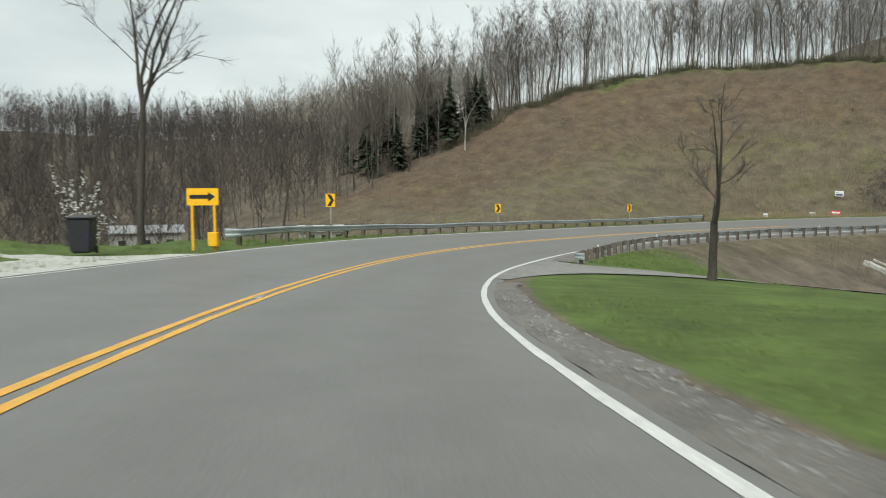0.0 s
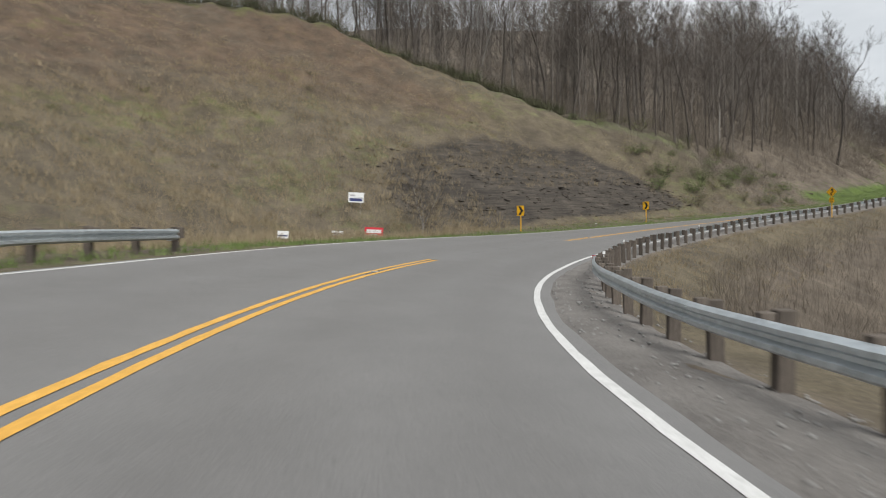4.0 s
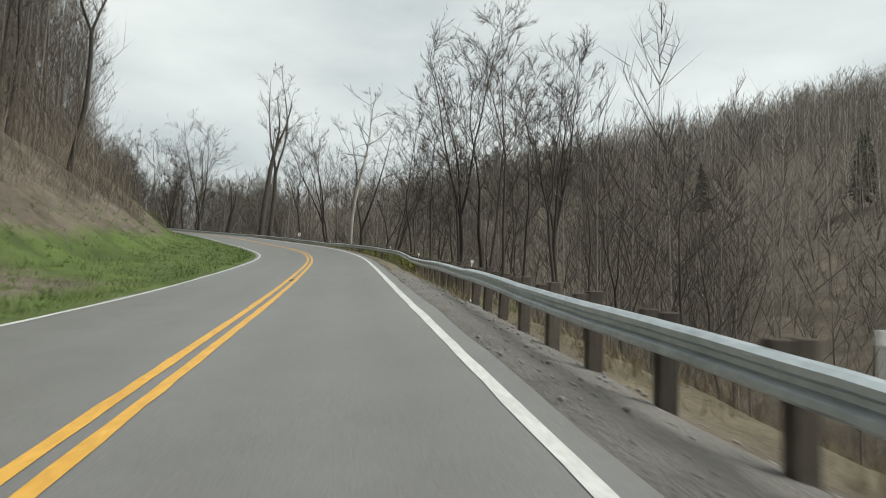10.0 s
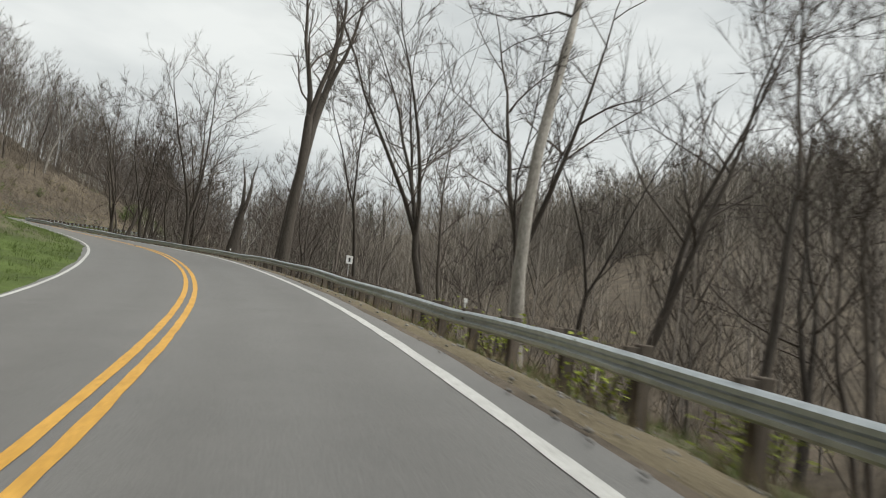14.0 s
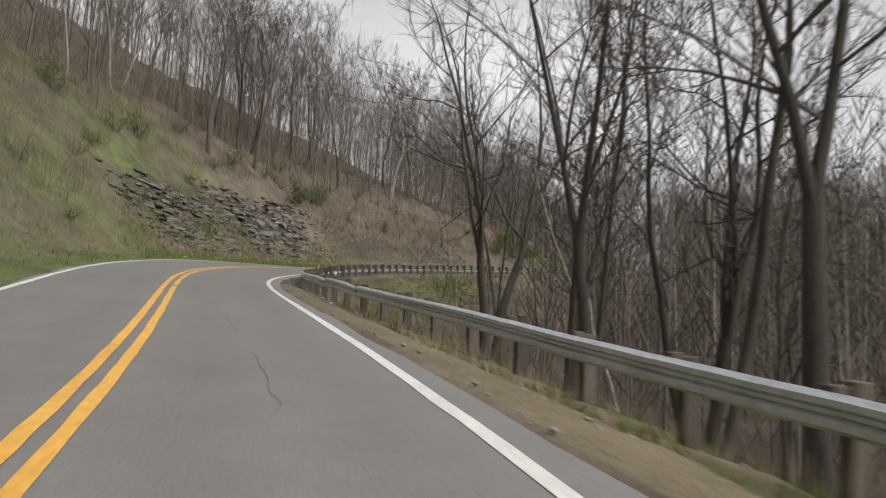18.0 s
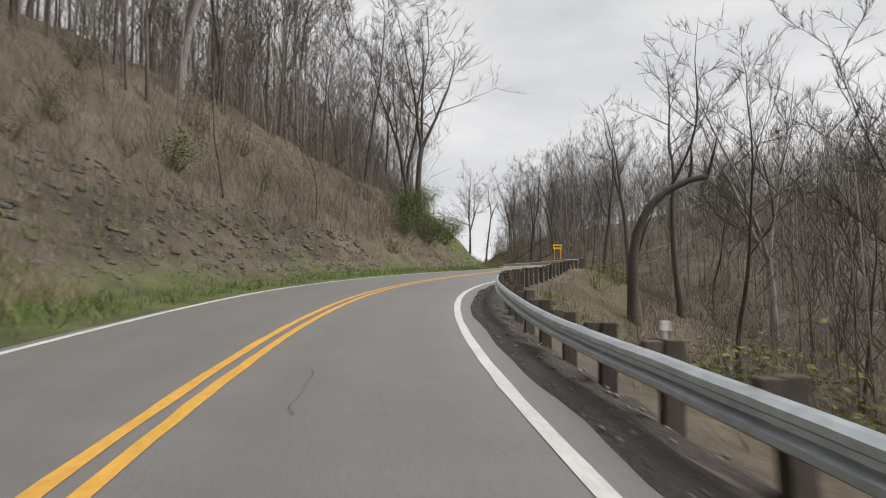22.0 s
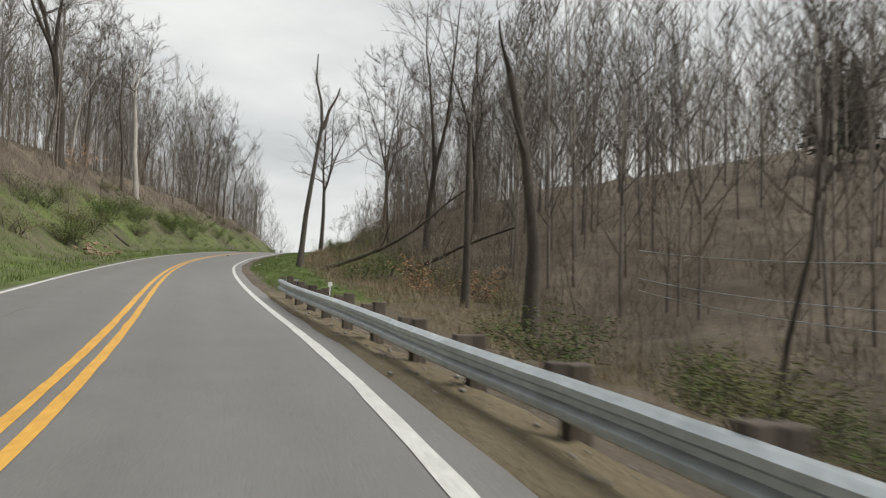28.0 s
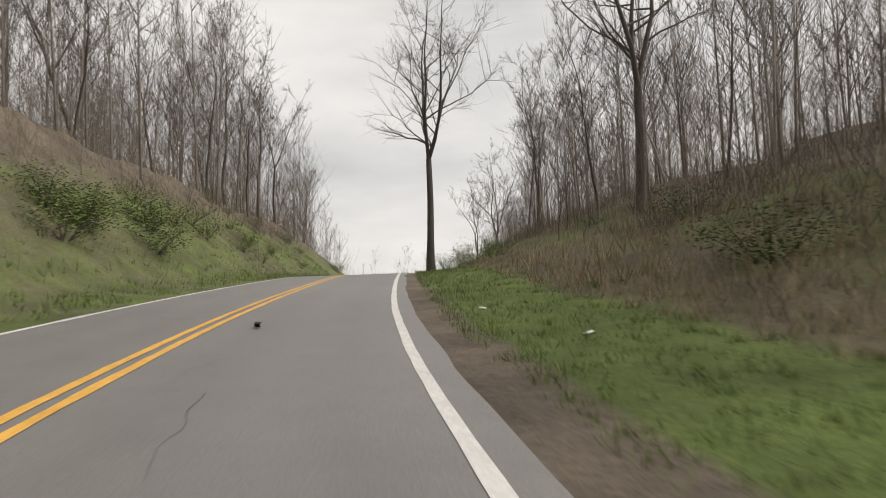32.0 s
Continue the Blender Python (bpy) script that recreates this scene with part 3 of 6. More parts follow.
def covers(s, d):
    """Green grass, dry grass and bare rock, 0 to 1, by station and offset."""
    o = beyond(s, d)
    g, t, r = np.zeros(s.shape), np.zeros(s.shape), np.zeros(s.shape)
    lf, rt = d > 0, d < 0

    def add(layer, where, amount):
        return np.maximum(layer, np.where(where, amount, 0))
    # left of the road
    g = add(g, lf, bell(s, -60, 45, 8) * np.clip((26 - o) / 6, 0, 1))
    line = table(TREELINE, s)
    t = add(t, lf, bell(s, 58, 172, 8) * np.clip((line + 1 - o) / 3, 0, 1) * 0.52)
    g = add(g, lf, bell(s, 60, 172, 8) * np.clip((line + 2 - o) / 6, 0, 1) * np.where(o < 0.55 * line, 0.25, 0.20))
    g = add(g, lf, bell(s, 96, 172, 8) * np.clip((o - line + 3) / 2, 0, 1) * np.clip((line + 7 - o) / 3, 0, 1) * 0.40)
    r = add(r, lf, bell(s, 116, 156, 5) * np.clip((o - 4.4) / 1.2, 0, 1) * np.clip((table(SHALE_TOP, s) - o) / 3, 0, 1) * 1.0)
    t = add(t, lf, bell(s, 98, 153, 6) * np.clip((o - 1.8) / 1, 0, 1) * np.clip((5.2 - o) / 1, 0, 1) * 0.6)
    t = add(t, lf, bell(s, 125, 156, 6) * np.clip((o - 8) / 1, 0, 1) * np.clip((18 - o) / 3, 0, 1) * 0.5)
    g = add(g, lf, bell(s, 92, 700, 10) * np.clip((2.2 - o) / 1.2, 0, 1) * 0.5)
    g = add(g, lf, bell(s, 150, 182, 6) * np.clip((8 - o) / 2, 0, 1) * 0.24)
    g = add(g, lf, bell(s, 180, 262, 6) * np.clip((8 - o) / 2, 0, 1) * 0.75)
    g = add(g, lf, bell(s, 240, 350, 15) * np.clip((20 - o) / 6, 0, 1) * 0.36)
    r = add(r, lf, bell(s, 348, 380, 6) * np.clip((o - 2.0) / 1.0, 0, 1) * np.clip((7 - o) / 2.5, 0, 1) * 0.42)
    r = add(r, lf, bell(s, 320, 350, 4) * np.clip((o - 2.4) / 1.0, 0, 1) * np.clip((9 - o) / 2, 0, 1) * 0.7)
    t = add(t, lf, bell(s, 345, 390, 10) * np.clip((13 - o) / 4, 0, 1) * 0.30)
    g = add(g, lf, bell(s, 325, 396, 10) * np.clip((4.2 - o) / 2, 0, 1) * 0.42)
    g = add(g, lf, bell(s, 385, 700, 15) * np.clip((11 - o) / 4, 0, 1) * 0.45)
    g = np.where(lf & (s < 160), g * (1 - 0.85 * r), g)
    # right of the road
    g = add(g, rt, bell(s, -60, 64, 12) * np.clip((o - 0.5) / 0.7, 0, 1) * np.clip((30 - o) / 5, 0, 1))
    t = add(t, rt, bell(s, 52, 425, 12) * np.clip((o - 0.8) / 1.2, 0, 1) * np.clip((8 - o) / 3, 0, 1) * 0.55)
    g = add(g, rt, bell(s, 175, 300, 15) * np.clip((o - 0.9) / 0.8, 0, 1) * np.clip((4.5 - o) / 1.5, 0, 1) * 0.42)
    g = add(g, rt, bell(s, 318, 372, 10) * np.clip((o - 1.8) / 1.0, 0, 1) * np.clip((9 - o) / 3, 0, 1) * 0.36)
    g = add(g, rt, bell(s, 444, 700, 4) * np.clip((o - 0.5) / 0.7, 0, 1) * np.clip((5.5 - o) / 2.5, 0, 1) * 0.85)
    t = add(t, rt, bell(s, 428, 700, 8) * np.clip((o - 2) / 2, 0, 1) * np.clip((18 - o) / 6, 0, 1) * 0.6)
    g = add(g, rt, bell(s, 448, 700, 8) * np.clip((o - 5) / 2, 0, 1) * np.clip((16 - o) / 4, 0, 1) * 0.36)
    # rust-coloured dead fern and soil, thicker towards the top of the cleared hill
    rust = np.where(lf, bell(s, 62, 146, 12) * np.clip(o / line * 1.1 - 0.25, 0.20, 0.46) * (o < line + 4), 0)
    return np.stack((g, t, r, rust), 1)


def build_ground():
    verts, faces, cover = [], [], []
    ss = np.arange(S0, S1 + 0.1, 1.0)
    steps = np.concatenate((np.arange(-0.45, 12, 0.5), np.arange(12, 20, 1.0), np.arange(20, 44, 2.0)))
    hill = np.arange(50, 178.1, 1.0), np.arange(42, 67, 2.0)
    for side, along, across in ((1, ss, steps), (-1, ss, steps), (1, *hill)):
        gs, go = np.meshgrid(along, across, indexing="ij")
        gd = np.where(side > 0, go + lane_l(gs) + 0.35, -(go + lane_r(gs) + 0.5))
        x, y, z = place(gs, gd)
        z = np.where(go < 0.02, z - 0.03, z)
        base = len(verts)
        verts.extend(zip(x.ravel().tolist(), y.ravel().tolist(), z.ravel().tolist()))
        cover.append(covers(gs.ravel(), gd.ravel()))
        n, m = gs.shape
        i = (np.arange(n - 1)[:, None] * m + np.arange(m - 1)[None, :]).ravel() + base
        q = np.stack((i, i + 1, i + m + 1, i + m), 1) if side < 0 else np.stack((i, i + m, i + m + 1, i + 1), 1)
        faces.extend(q.tolist())
    # the far land: a grid that lies lower beneath the strips beside the road
    gx, gy = np.meshgrid(np.arange(-420, 821, 8.0), np.arange(-420, 621, 8.0), indexing="ij")
    s, d = nearest(gx, gy)
    z = land(s, d, gx, gy)
    for _ in range(6):
        zz = z.copy()
        zz[1:-1, 1:-1] = (z[:-2, 1:-1] + z[2:, 1:-1] + z[1:-1, :-2] + z[1:-1, 2:] + 2 * z[1:-1, 1:-1]) / 6
        z = zz
    low = np.where(np.abs(d) < 42, np.clip((46 - np.abs(d)) * 0.35, 0, 8), 0)
    z = z - np.maximum(low, (d > 0) * bell(s, 50, 178, 6) * np.clip((72 - d) * 0.35, 0, 3))
    base = len(verts)
    verts.extend(zip(gx.ravel().tolist(), gy.ravel().tolist(), z.ravel().tolist()))
    cover.append(covers(s.ravel(), d.ravel()))
    n, m = gx.shape
    i = (np.arange(n - 1)[:, None] * m + np.arange(m - 1)[None, :]).ravel() + base
    faces.extend(np.stack((i, i + m, i + m + 1, i + 1), 1).tolist())
    # an apron out to the horizon
    ring = [(-420, -420), (820, -420), (820, 620), (-420, 620)]
    b0 = len(verts)
    verts.extend([(x, y, -4.0) for x, y in ring] + [(200 + (x - 200) * 7, 100 + (y - 100) * 7, 0.0) for x, y in ring])
    faces.extend([(b0 + k, b0 + (k + 1) % 4, b0 + 4 + (k + 1) % 4, b0 + 4 + k) for k in range(4)])
    cover.append(np.zeros((8, 4)))
    ob = link("ground", verts, faces, M_GROUND, smooth_faces=True)
    tagged(ob, "hillside ground with leaf litter, green verges and dry grass", "ground", kind="structure")
    a = ob.data.color_attributes.new("cover", "FLOAT_COLOR", "POINT")
    a.data.foreach_set("color", np.concatenate(cover).astype(np.float32).ravel())


build_ground()


# ---- road ----
def strip(s, d_in, d_out, lift):
    """A strip of the road surface between two offsets, following the cross slope."""
    x, y, lx, ly, z, tb = road_at(s)
    di, do = d_in + 0 * s, d_out + 0 * s
    v = []
    for k in range(len(s)):
        for d in (di[k], do[k]):
            v.append((x[k] + lx[k] * d, y[k] + ly[k] * d, z[k] + d * tb[k] + lift))
    return v, [(2 * k, 2 * k + 1, 2 * k + 3, 2 * k + 2) for k in range(len(s) - 1)]


def grid_faces(n, m, flip=False):
    i = (np.arange(n - 1)[:, None] * m + np.arange(m - 1)[None, :]).ravel()
    q = np.stack((i, i + m, i + m + 1, i + 1), 1)
    return (q[:, ::-1] if flip else q).tolist()


def build_road():
    s = np.arange(S0, S1 + 0.1, 1.0)
    rng = np.random.default_rng(3)
    wr, wl = lane_r(s), lane_l(s)
    share_of = np.array([1.0, 0.86, 0.74, 0.5, 0.27, 0.14])
    wear = np.array([0.1, 0.35, 0.6, 0.25, 0.6, 0.3])
    cols, worn = [], []
    cols.append(-(wr + 0.42 + smooth(rng.normal(0, 0.05, len(s)), 1)))
    worn.append(0.1)
    for f, w in zip(share_of, wear):
        cols.append(-wr * f)
        worn.append(w)
    cols.append(0 * s)
    worn.append(0.1)
    for f, w in zip(share_of[::-1], wear[::-1]):
        cols.append(wl * f)
        worn.append(w)
    cols.append(wl + 0.35 + smooth(rng.normal(0, 0.16, len(s)), 1))
    worn.append(0.1)
    gd = np.stack(cols, 1)
    gs = np.repeat(s[:, None], gd.shape[1], 1)
    x, y, lx, ly, z, tb = road_at(gs)
    zz = z + gd * tb + 0.02
    zz[:, 0] -= 0.025
    zz[:, -1] -= 0.04
    v = np.stack((x + lx * gd, y + ly * gd, zz), 2).reshape(-1, 3)
    n, m = gs.shape
    ob = link("road", v.tolist(), grid_faces(n, m), M_ASPHALT, smooth_faces=True)
    tagged(ob, "worn grey asphalt country road with two lanes", "road", kind="structure")
    a = ob.data.attributes.new("lane", "FLOAT", "POINT")
    a.data.foreach_set("value", np.tile(np.array(worn), n).astype(np.float32))
    s2 = np.arange(S0, S1 - 1, 0.75)
    ragged = smooth(rng.normal(0, 0.006, len(s2)), 0)
    v, f = strip(s2, -lane_r(s2) - 0.075 + ragged, -lane_r(s2) + 0.075 + ragged[::-1], 0.026)
    tagged(link("edge_line", v, f, M_WHITE), "white painted line along the road's edge", "road marking", kind="structure")
    v, f = strip(s2, lane_l(s2) - 0.06 + ragged, lane_l(s2) + 0.06, 0.026)
    tagged(link("edge_line", v, f, M_WHITE), "thin white painted line along the road's far edge", "road marking", kind="structure")
    for d in (-0.12, 0.12):
        # worn gaps, where a reflector or a patch has taken the paint away
        mine = [q for q in WORN if q[1] * d >= 0]
        for a0, b0 in zip([S0] + [g + w for g, _, w in mine], [g - w for g, _, w in mine] + [S1 - 1]):
            s3 = np.arange(a0, b0, 0.5)
            rag = smooth(rng.normal(0, 0.005, len(s3)), 0)
            v, f = strip(s3, d - 0.06 + rag, d + 0.06 + rag[::-1], 0.027)
            tagged(link("centre_line", v, f, M_YELLOW), "yellow painted line of the double centre line", "road marking", kind="structure")
    # the shoulder between the pavement and the guardrail: gravel, then grassy soil, then dark crumbled soil
    for s_a, s_b, mat, rough, label in ((41.5, 190, M_GRAVEL, 0.012, "loose grey gravel shoulder beside the guardrail"),
                                        (190, 306, M_VERGE, 0.02, "tan dead grass and soil under the guardrail"),
                                        (306, 392, M_DARKSOIL, 0.03, "dark crumbled soil and debris under the guardrail"),
                                        (392, 446, M_VERGE, 0.02, "brown soil and dead leaves under the guardrail")):
        s3 = np.arange(s_a, s_b + 0.4, 0.8)
        k = np.linspace(0, 1, 9)
        ragged = smooth(rng.normal(0, 0.06, len(s3)), 1)
        inner, outer = -(lane_r(s3) + table(PAVED, s3) + ragged), rail_off(s3) - 0.55
        gd = inner[:, None] * (1 - k) + outer[:, None] * k
        gs = np.repeat(s3[:, None], 9, 1)
        x, y, z = place(gs, gd)
        lumps = rng.normal(0, rough, z.shape)
        lumps[:, :3] *= 0.1
        z = z + 0.022 + lumps
        z[:, 1:3] += 0.010
        z[:, -1] -= 0.12
        z[:, 0] -= 0.05
        v = np.stack((x, y, z), 2).reshape(-1, 3)
        tagged(link("shoulder", v.tolist(), grid_faces(*gs.shape, flip=True), mat, smooth_faces=True), label, "road shoulder", kind="structure")
    s3 = np.arange(S0, 25.5, 0.8)
    gd = -(lane_r(s3)[:, None] + np.linspace(0.26, 1.25, 5)[None, :])
    gd[:, -1] += smooth(rng.normal(0, 0.3, len(s3)), 1)
    gs = np.repeat(s3[:, None], 5, 1)
    x, y, z = place(gs, gd)
    z = z + 0.04 + rng.normal(0, 0.015, z.shape)
    z[:, -1] -= 0.10
    z[:, 0] -= 0.035
    v = np.stack((x, y, z), 2).reshape(-1, 3)
    tagged(link("shoulder", v.tolist(), grid_faces(*gs.shape, flip=True), M_GRAVEL, smooth_faces=True),
           "loose grey gravel shoulder beside the lawn", "road shoulder", kind="structure")
    # sealed and open cracks along the lanes; the strip at 123.6 paints a faint shadow smudge
    for a0, b0, d0, w, drift in ((88, 117, 0.02, 0.035, 0.05), (106.3, 117, -0.16, 0.02, 0.04), (267, 291, -1.35, 0.007, 0.15), (320, 346, -1.15, 0.02, 0.25), (324, 333, -1.5, 0.03, 0.1),
                                 (408, 417, -1.3, 0.035, 0.15), (464, 486, -1.2, 0.014, 0.2), (470, 474, -1.6, 0.03, 0.2), (448, 452, -1.4, 0.02, 0.15), (123.6, 126, -0.45, 0.025, 0.1),
                                 (196, 214, 1.6, 0.02, 0.3), (430, 442, 1.6, 0.022, 0.25)):
        while a0 < b0:
            s4 = np.arange(a0, min(a0 + rng.uniform(1.2, 3.6), b0) + 0.45, 0.22)
            wob = smooth(rng.normal(0, 0.05, len(s4)), 1) + drift * np.sin(s4 * 0.35)
            wid = np.maximum(0.34 * w * (0.6 + smooth(rng.normal(0, 0.9, len(s4)), 1)), 0.003)
            v, f = strip(s4, d0 + wob - wid, d0 + wob + wid, 0.0245)
            tagged(link("crack", v, f, M_TAR), "dark crack, in one place a painted shadow smudge, along the asphalt", "road crack", kind="structure")
            a0 = s4[-1] + rng.uniform(1.0, 3.5)
    # driveways: one to the hollow, a concrete apron on the other side
    o = np.concatenate((np.arange(-0.46, 6, 0.5), np.arange(6, 46, 2.0)))
    k = np.linspace(-1, 1, 7)
    gs = 34.6 + 0.28 * np.clip(o, 0, 25)[:, None] + k[None, :] * (2.5 * (1 + o / 90.0) + 5.5 * np.exp(-np.clip(o, 0, None) / 1.7))[:, None]
    gd = -(lane_r(gs) + 0.5 + o[:, None])
    x, y, z = place(gs, gd)
    v = np.stack((x, y, z + 0.022 + 0.03 * np.clip(o / 3, 0, 1)[:, None]), 2).reshape(-1, 3)
    tagged(link("driveway", v.tolist(), grid_faces(*gs.shape), M_DRIVE, smooth_faces=True),
           "pale grey driveway between two lawns", "driveway", kind="structure")
    o = np.arange(-0.3, 9.5, 0.7)
    gs = 14.5 + k[None, :] * (6.5 + 3.0 * np.exp(-np.clip(o, 0, None) / 1.5))[:, None]
    gd = lane_l(gs) + 0.35 + o[:, None]
    x, y, z = place(gs, gd)
    v = np.stack((x, y, z + 0.04), 2).reshape(-1, 3)
    tagged(link("concrete_apron", v.tolist(), grid_faces(*gs.shape, flip=True), M_CONCRETE, smooth_faces=True),
           "pale concrete apron beside the road", "driveway", kind="structure")


# pavement left bare outside the white line
PAVED = ((30, 0.22), (110, 0.20), (180, 0.30), (200, 0.42), (290, 0.42), (312, 0.36), (390, 0.28), (446, 0.40))
# where a centre line has lost its paint: station, side (0 both), half the gap
WORN = ((102.6, 0, 6.2), (112.0, 0, 5.0), (297.2, -1, 0.12), (411.0, 0, 0.10))
M_TAR = simple("tar_filled_crack", (0.06, 0.058, 0.055), (0.105, 0.10, 0.096), 4.0, 0.85, bump_d=0.004)
M_POSTSTEEL = simple("scuffed_cast_metal", (0.22, 0.21, 0.20), (0.40, 0.39, 0.37), 9.0, 0.6, 0.5, 0.1)
M_DRIVE = simple("pale_driveway", (0.155, 0.150, 0.143), (0.235, 0.228, 0.217), 0.5, 0.9, bump_s=0.1, bump_d=0.002)
build_road()

# raised pavement markers, set in the centre line
bm = bmesh.new()
bm_box(bm, 0.17, 0.28, 0.025, Matrix.Identity(4), 0.01)
MARKER = bpy.data.meshes.new("marker")
bm.to_mesh(MARKER)
bm.free()
MARKER.materials.append(M_POSTSTEEL)
for s in (15.0, 40.6, 89.0, 121.0, 150.4, 185.0, 268.0, 411.0):
    x, y, lx, ly, z, tb = (float(q) for q in road_at(s))
    ob = tagged(new("pavement_marker", MARKER), "scuffed metal reflector casting set in the centre line", "road reflector", "reflectors in the centre line")
    ob.matrix_basis = pose(x, y, z + 0.03, 0, math.degrees(math.atan(tb)), heading(s))


# ---- guardrails ----
WBEAM = [(0.0, 0.155), (0.035, 0.142), (0.082, 0.11), (0.082, 0.06), (0.012, 0.022), (0.012, -0.022), (0.082, -0.06), (0.082, -0.11), (0.035, -0.142), (0.0, -0.155)]
POST = box_mesh("post", 0.19, 0.16, 1.3, M_POST, 0.012)
BLOCK = box_mesh("spacer_block", 0.16, 0.15, 0.34, M_POST, 0.01)
bm = bmesh.new()
bm_box(bm, 0.085, 0.012, 0.09, Matrix.Identity(4), 0.002)
bm_box(bm, 0.02, 0.02, 0.22, Matrix.Translation((0, 0.012, -0.12)))
REFLECTOR = bpy.data.meshes.new("reflector")
bm.to_mesh(REFLECTOR)
bm.free()
REFLECTOR.materials.append(M_REFLECT)


def guardrail(label, s_a, s_b, off, side, top=0.72, spacing=1.905, reflect=(), dents=()):
    """A steel beam on timber posts. off: its offset by station; side: +1 where the road lies to the rail's left."""
    rail = tagged(new("guardrail"), label, "guardrail")
    rail.location = spot(s_a, off(s_a))
    inv = Matrix.Translation(-rail.location)
    n = int(round((s_b - s_a) / spacing))
    rng = random.Random(int(s_a) + 5)

    def beam_z(s):
        x, y, lx, ly, z, tb = road_at(s)
        edge = -lane_r(s) - 0.5 if side > 0 else lane_l(s) + 0.35
        return float(z + edge * tb) + (float(table(RAIL_TOP, s)) if side > 0 else top) - 0.155 + 0.03 * math.sin(s * 0.23) + 0.018 * math.sin(s * 0.61)

    def dent(s):
        return sum(a * math.exp(-((s - c) / w) ** 2) for c, w, a in dents)
    for k in range(n + 1):
        s = s_a + k * spacing
        d = float(off(s))
        p, q = spot(s, d - side * 0.27), spot(s, d - side * 0.09)
        bz = beam_z(s) - 0.5 * dent(s)
        share("post", POST, rail, inv @ pose(p.x, p.y, bz - 0.45 + rng.uniform(-0.03, 0.05), rng.uniform(-2.5, 2.5), rng.uniform(-2.5, 2.5), heading(s) + rng.uniform(-5, 5)))
        share("spacer_block", BLOCK, rail, inv @ pose(q.x, q.y, bz + 0.04, 0, 0, heading(s)))
    step = spacing * 2
    for k in range(int(math.ceil(n / 2))):
        a, b = s_a + k * step - 0.14, min(s_a + (k + 1) * step + 0.14, s_b + 0.3)
        bm = bmesh.new()
        prev = None
        for j in range(10):
            s = a + (b - a) * j / 9
            x, y, lx, ly, _, _ = (float(v) for v in road_at(s))
            row = []
            dn = dent(s)
            bz = beam_z(s) - 0.5 * dn + rng.gauss(0, 0.002)
            for o, h in WBEAM:
                d = float(off(s)) + side * (o - dn + (0.003 if k % 2 else 0.0))
                row.append(bm.verts.new(inv @ Vector((x + lx * d, y + ly * d, bz + h * (1 - 0.8 * dn)))))
            if prev:
                for i in range(len(row) - 1):
                    bm.faces.new((prev[i], prev[i + 1], row[i + 1], row[i]))
            prev = row
        bmesh.ops.recalc_face_normals(bm, faces=bm.faces[:])
        bmesh.ops.solidify(bm, geom=bm.faces[:], thickness=0.005)
        beam = part("rail_beam", bm, M_STEEL, rail)
        # bolt heads at the lap
        for dz in (0.085, -0.085):
            s = a + 0.2
            x, y, lx, ly, _, _ = (float(v) for v in road_at(s))
            d = float(off(s)) + side * 0.088
            bolt = share("bolt", BOLT, beam, inv @ pose(x + lx * d, y + ly * d, beam_z(s) + dz, 0, 90, heading(s)))
    for s in reflect:
        p = spot(s, float(off(s)) - side * 0.27)
        share("reflector", REFLECTOR, rail, inv @ pose(p.x, p.y, beam_z(s) + 0.33, 0, 0, heading(s)), "white square reflector")
    # flared end pieces
    for s, way in ((s_a, -1), (s_b, 1)):
        bm = bmesh.new()
        prev = None
        for j in range(6):
            q = j / 5
            ss = s + way * (0.05 + 0.55 * q)
            x, y, lx, ly, _, _ = (float(v) for v in road_at(ss))
            row = []
            for o, h in WBEAM:
                d = float(off(s)) + side * (o * (1 - 0.8 * q) - 0.55 * q * q)
                row.append(bm.verts.new(inv @ Vector((x + lx * d, y + ly * d, beam_z(s) + h * (1 + 0.25 * q)))))
            if prev:
                for i in range(len(row) - 1):
                    bm.faces.new((prev[i], prev[i + 1], row[i + 1], row[i]))
            prev = row
        bmesh.ops.recalc_face_normals(bm, faces=bm.faces[:])
        bmesh.ops.solidify(bm, geom=bm.faces[:], thickness=0.005)
        part("end_section", bm, M_STEEL, rail, "flared steel end section")
    return rail


bm = bmesh.new()
bmesh.ops.create_cone(bm, cap_ends=True, segments=6, radius1=0.018, radius2=0.014, depth=0.016)
BOLT = bpy.data.meshes.new("bolt")
bm.to_mesh(BOLT)
bm.free()
BOLT.materials.append(M_STEEL)
guardrail("long galvanised steel guardrail on dark timber posts, dented in places", 41.0, 442.5, rail_off, 1,
          reflect=(47, 63, 93, 106, 126, 141, 152, 166, 181, 197, 214, 234, 268, 302, 318, 344, 370, 382, 437),
          dents=((298.5, 0.5, 0.10), (303.0, 0.6, 0.16), (308.5, 0.5, 0.06), (311.8, 0.4, 0.14), (234, 1.2, 0.04), (181, 0.8, 0.05), (200, 1.0, 0.04)))
guardrail("galvanised steel guardrail on timber posts around the outside bend", 29.5, 89.8, lambda s: lane_l(s) + 1.55, -1, top=0.70)


# ---- road signs ----
def sign_root(label, category, s, d, turn, dz=0.0, group=""):
    ob = tagged(new("road_sign"), label, category, group)
    p = spot(s, d, dz)
    ob.matrix_basis = pose(p.x, p.y, p.z, 0, 0, heading(s) + turn)
    return ob


def rounded(w, h, r):
    pts = []
    for cx, cy, a0 in ((w / 2 - r, h / 2 - r, 0), (-w / 2 + r, h / 2 - r, 90), (-w / 2 + r, -h / 2 + r, 180), (w / 2 - r, -h / 2 + r, 270)):
        for k in range(4):
            a = radians(a0 + k * 30)
            pts.append((cx + r * math.cos(a), cy + r * math.sin(a)))
    return pts


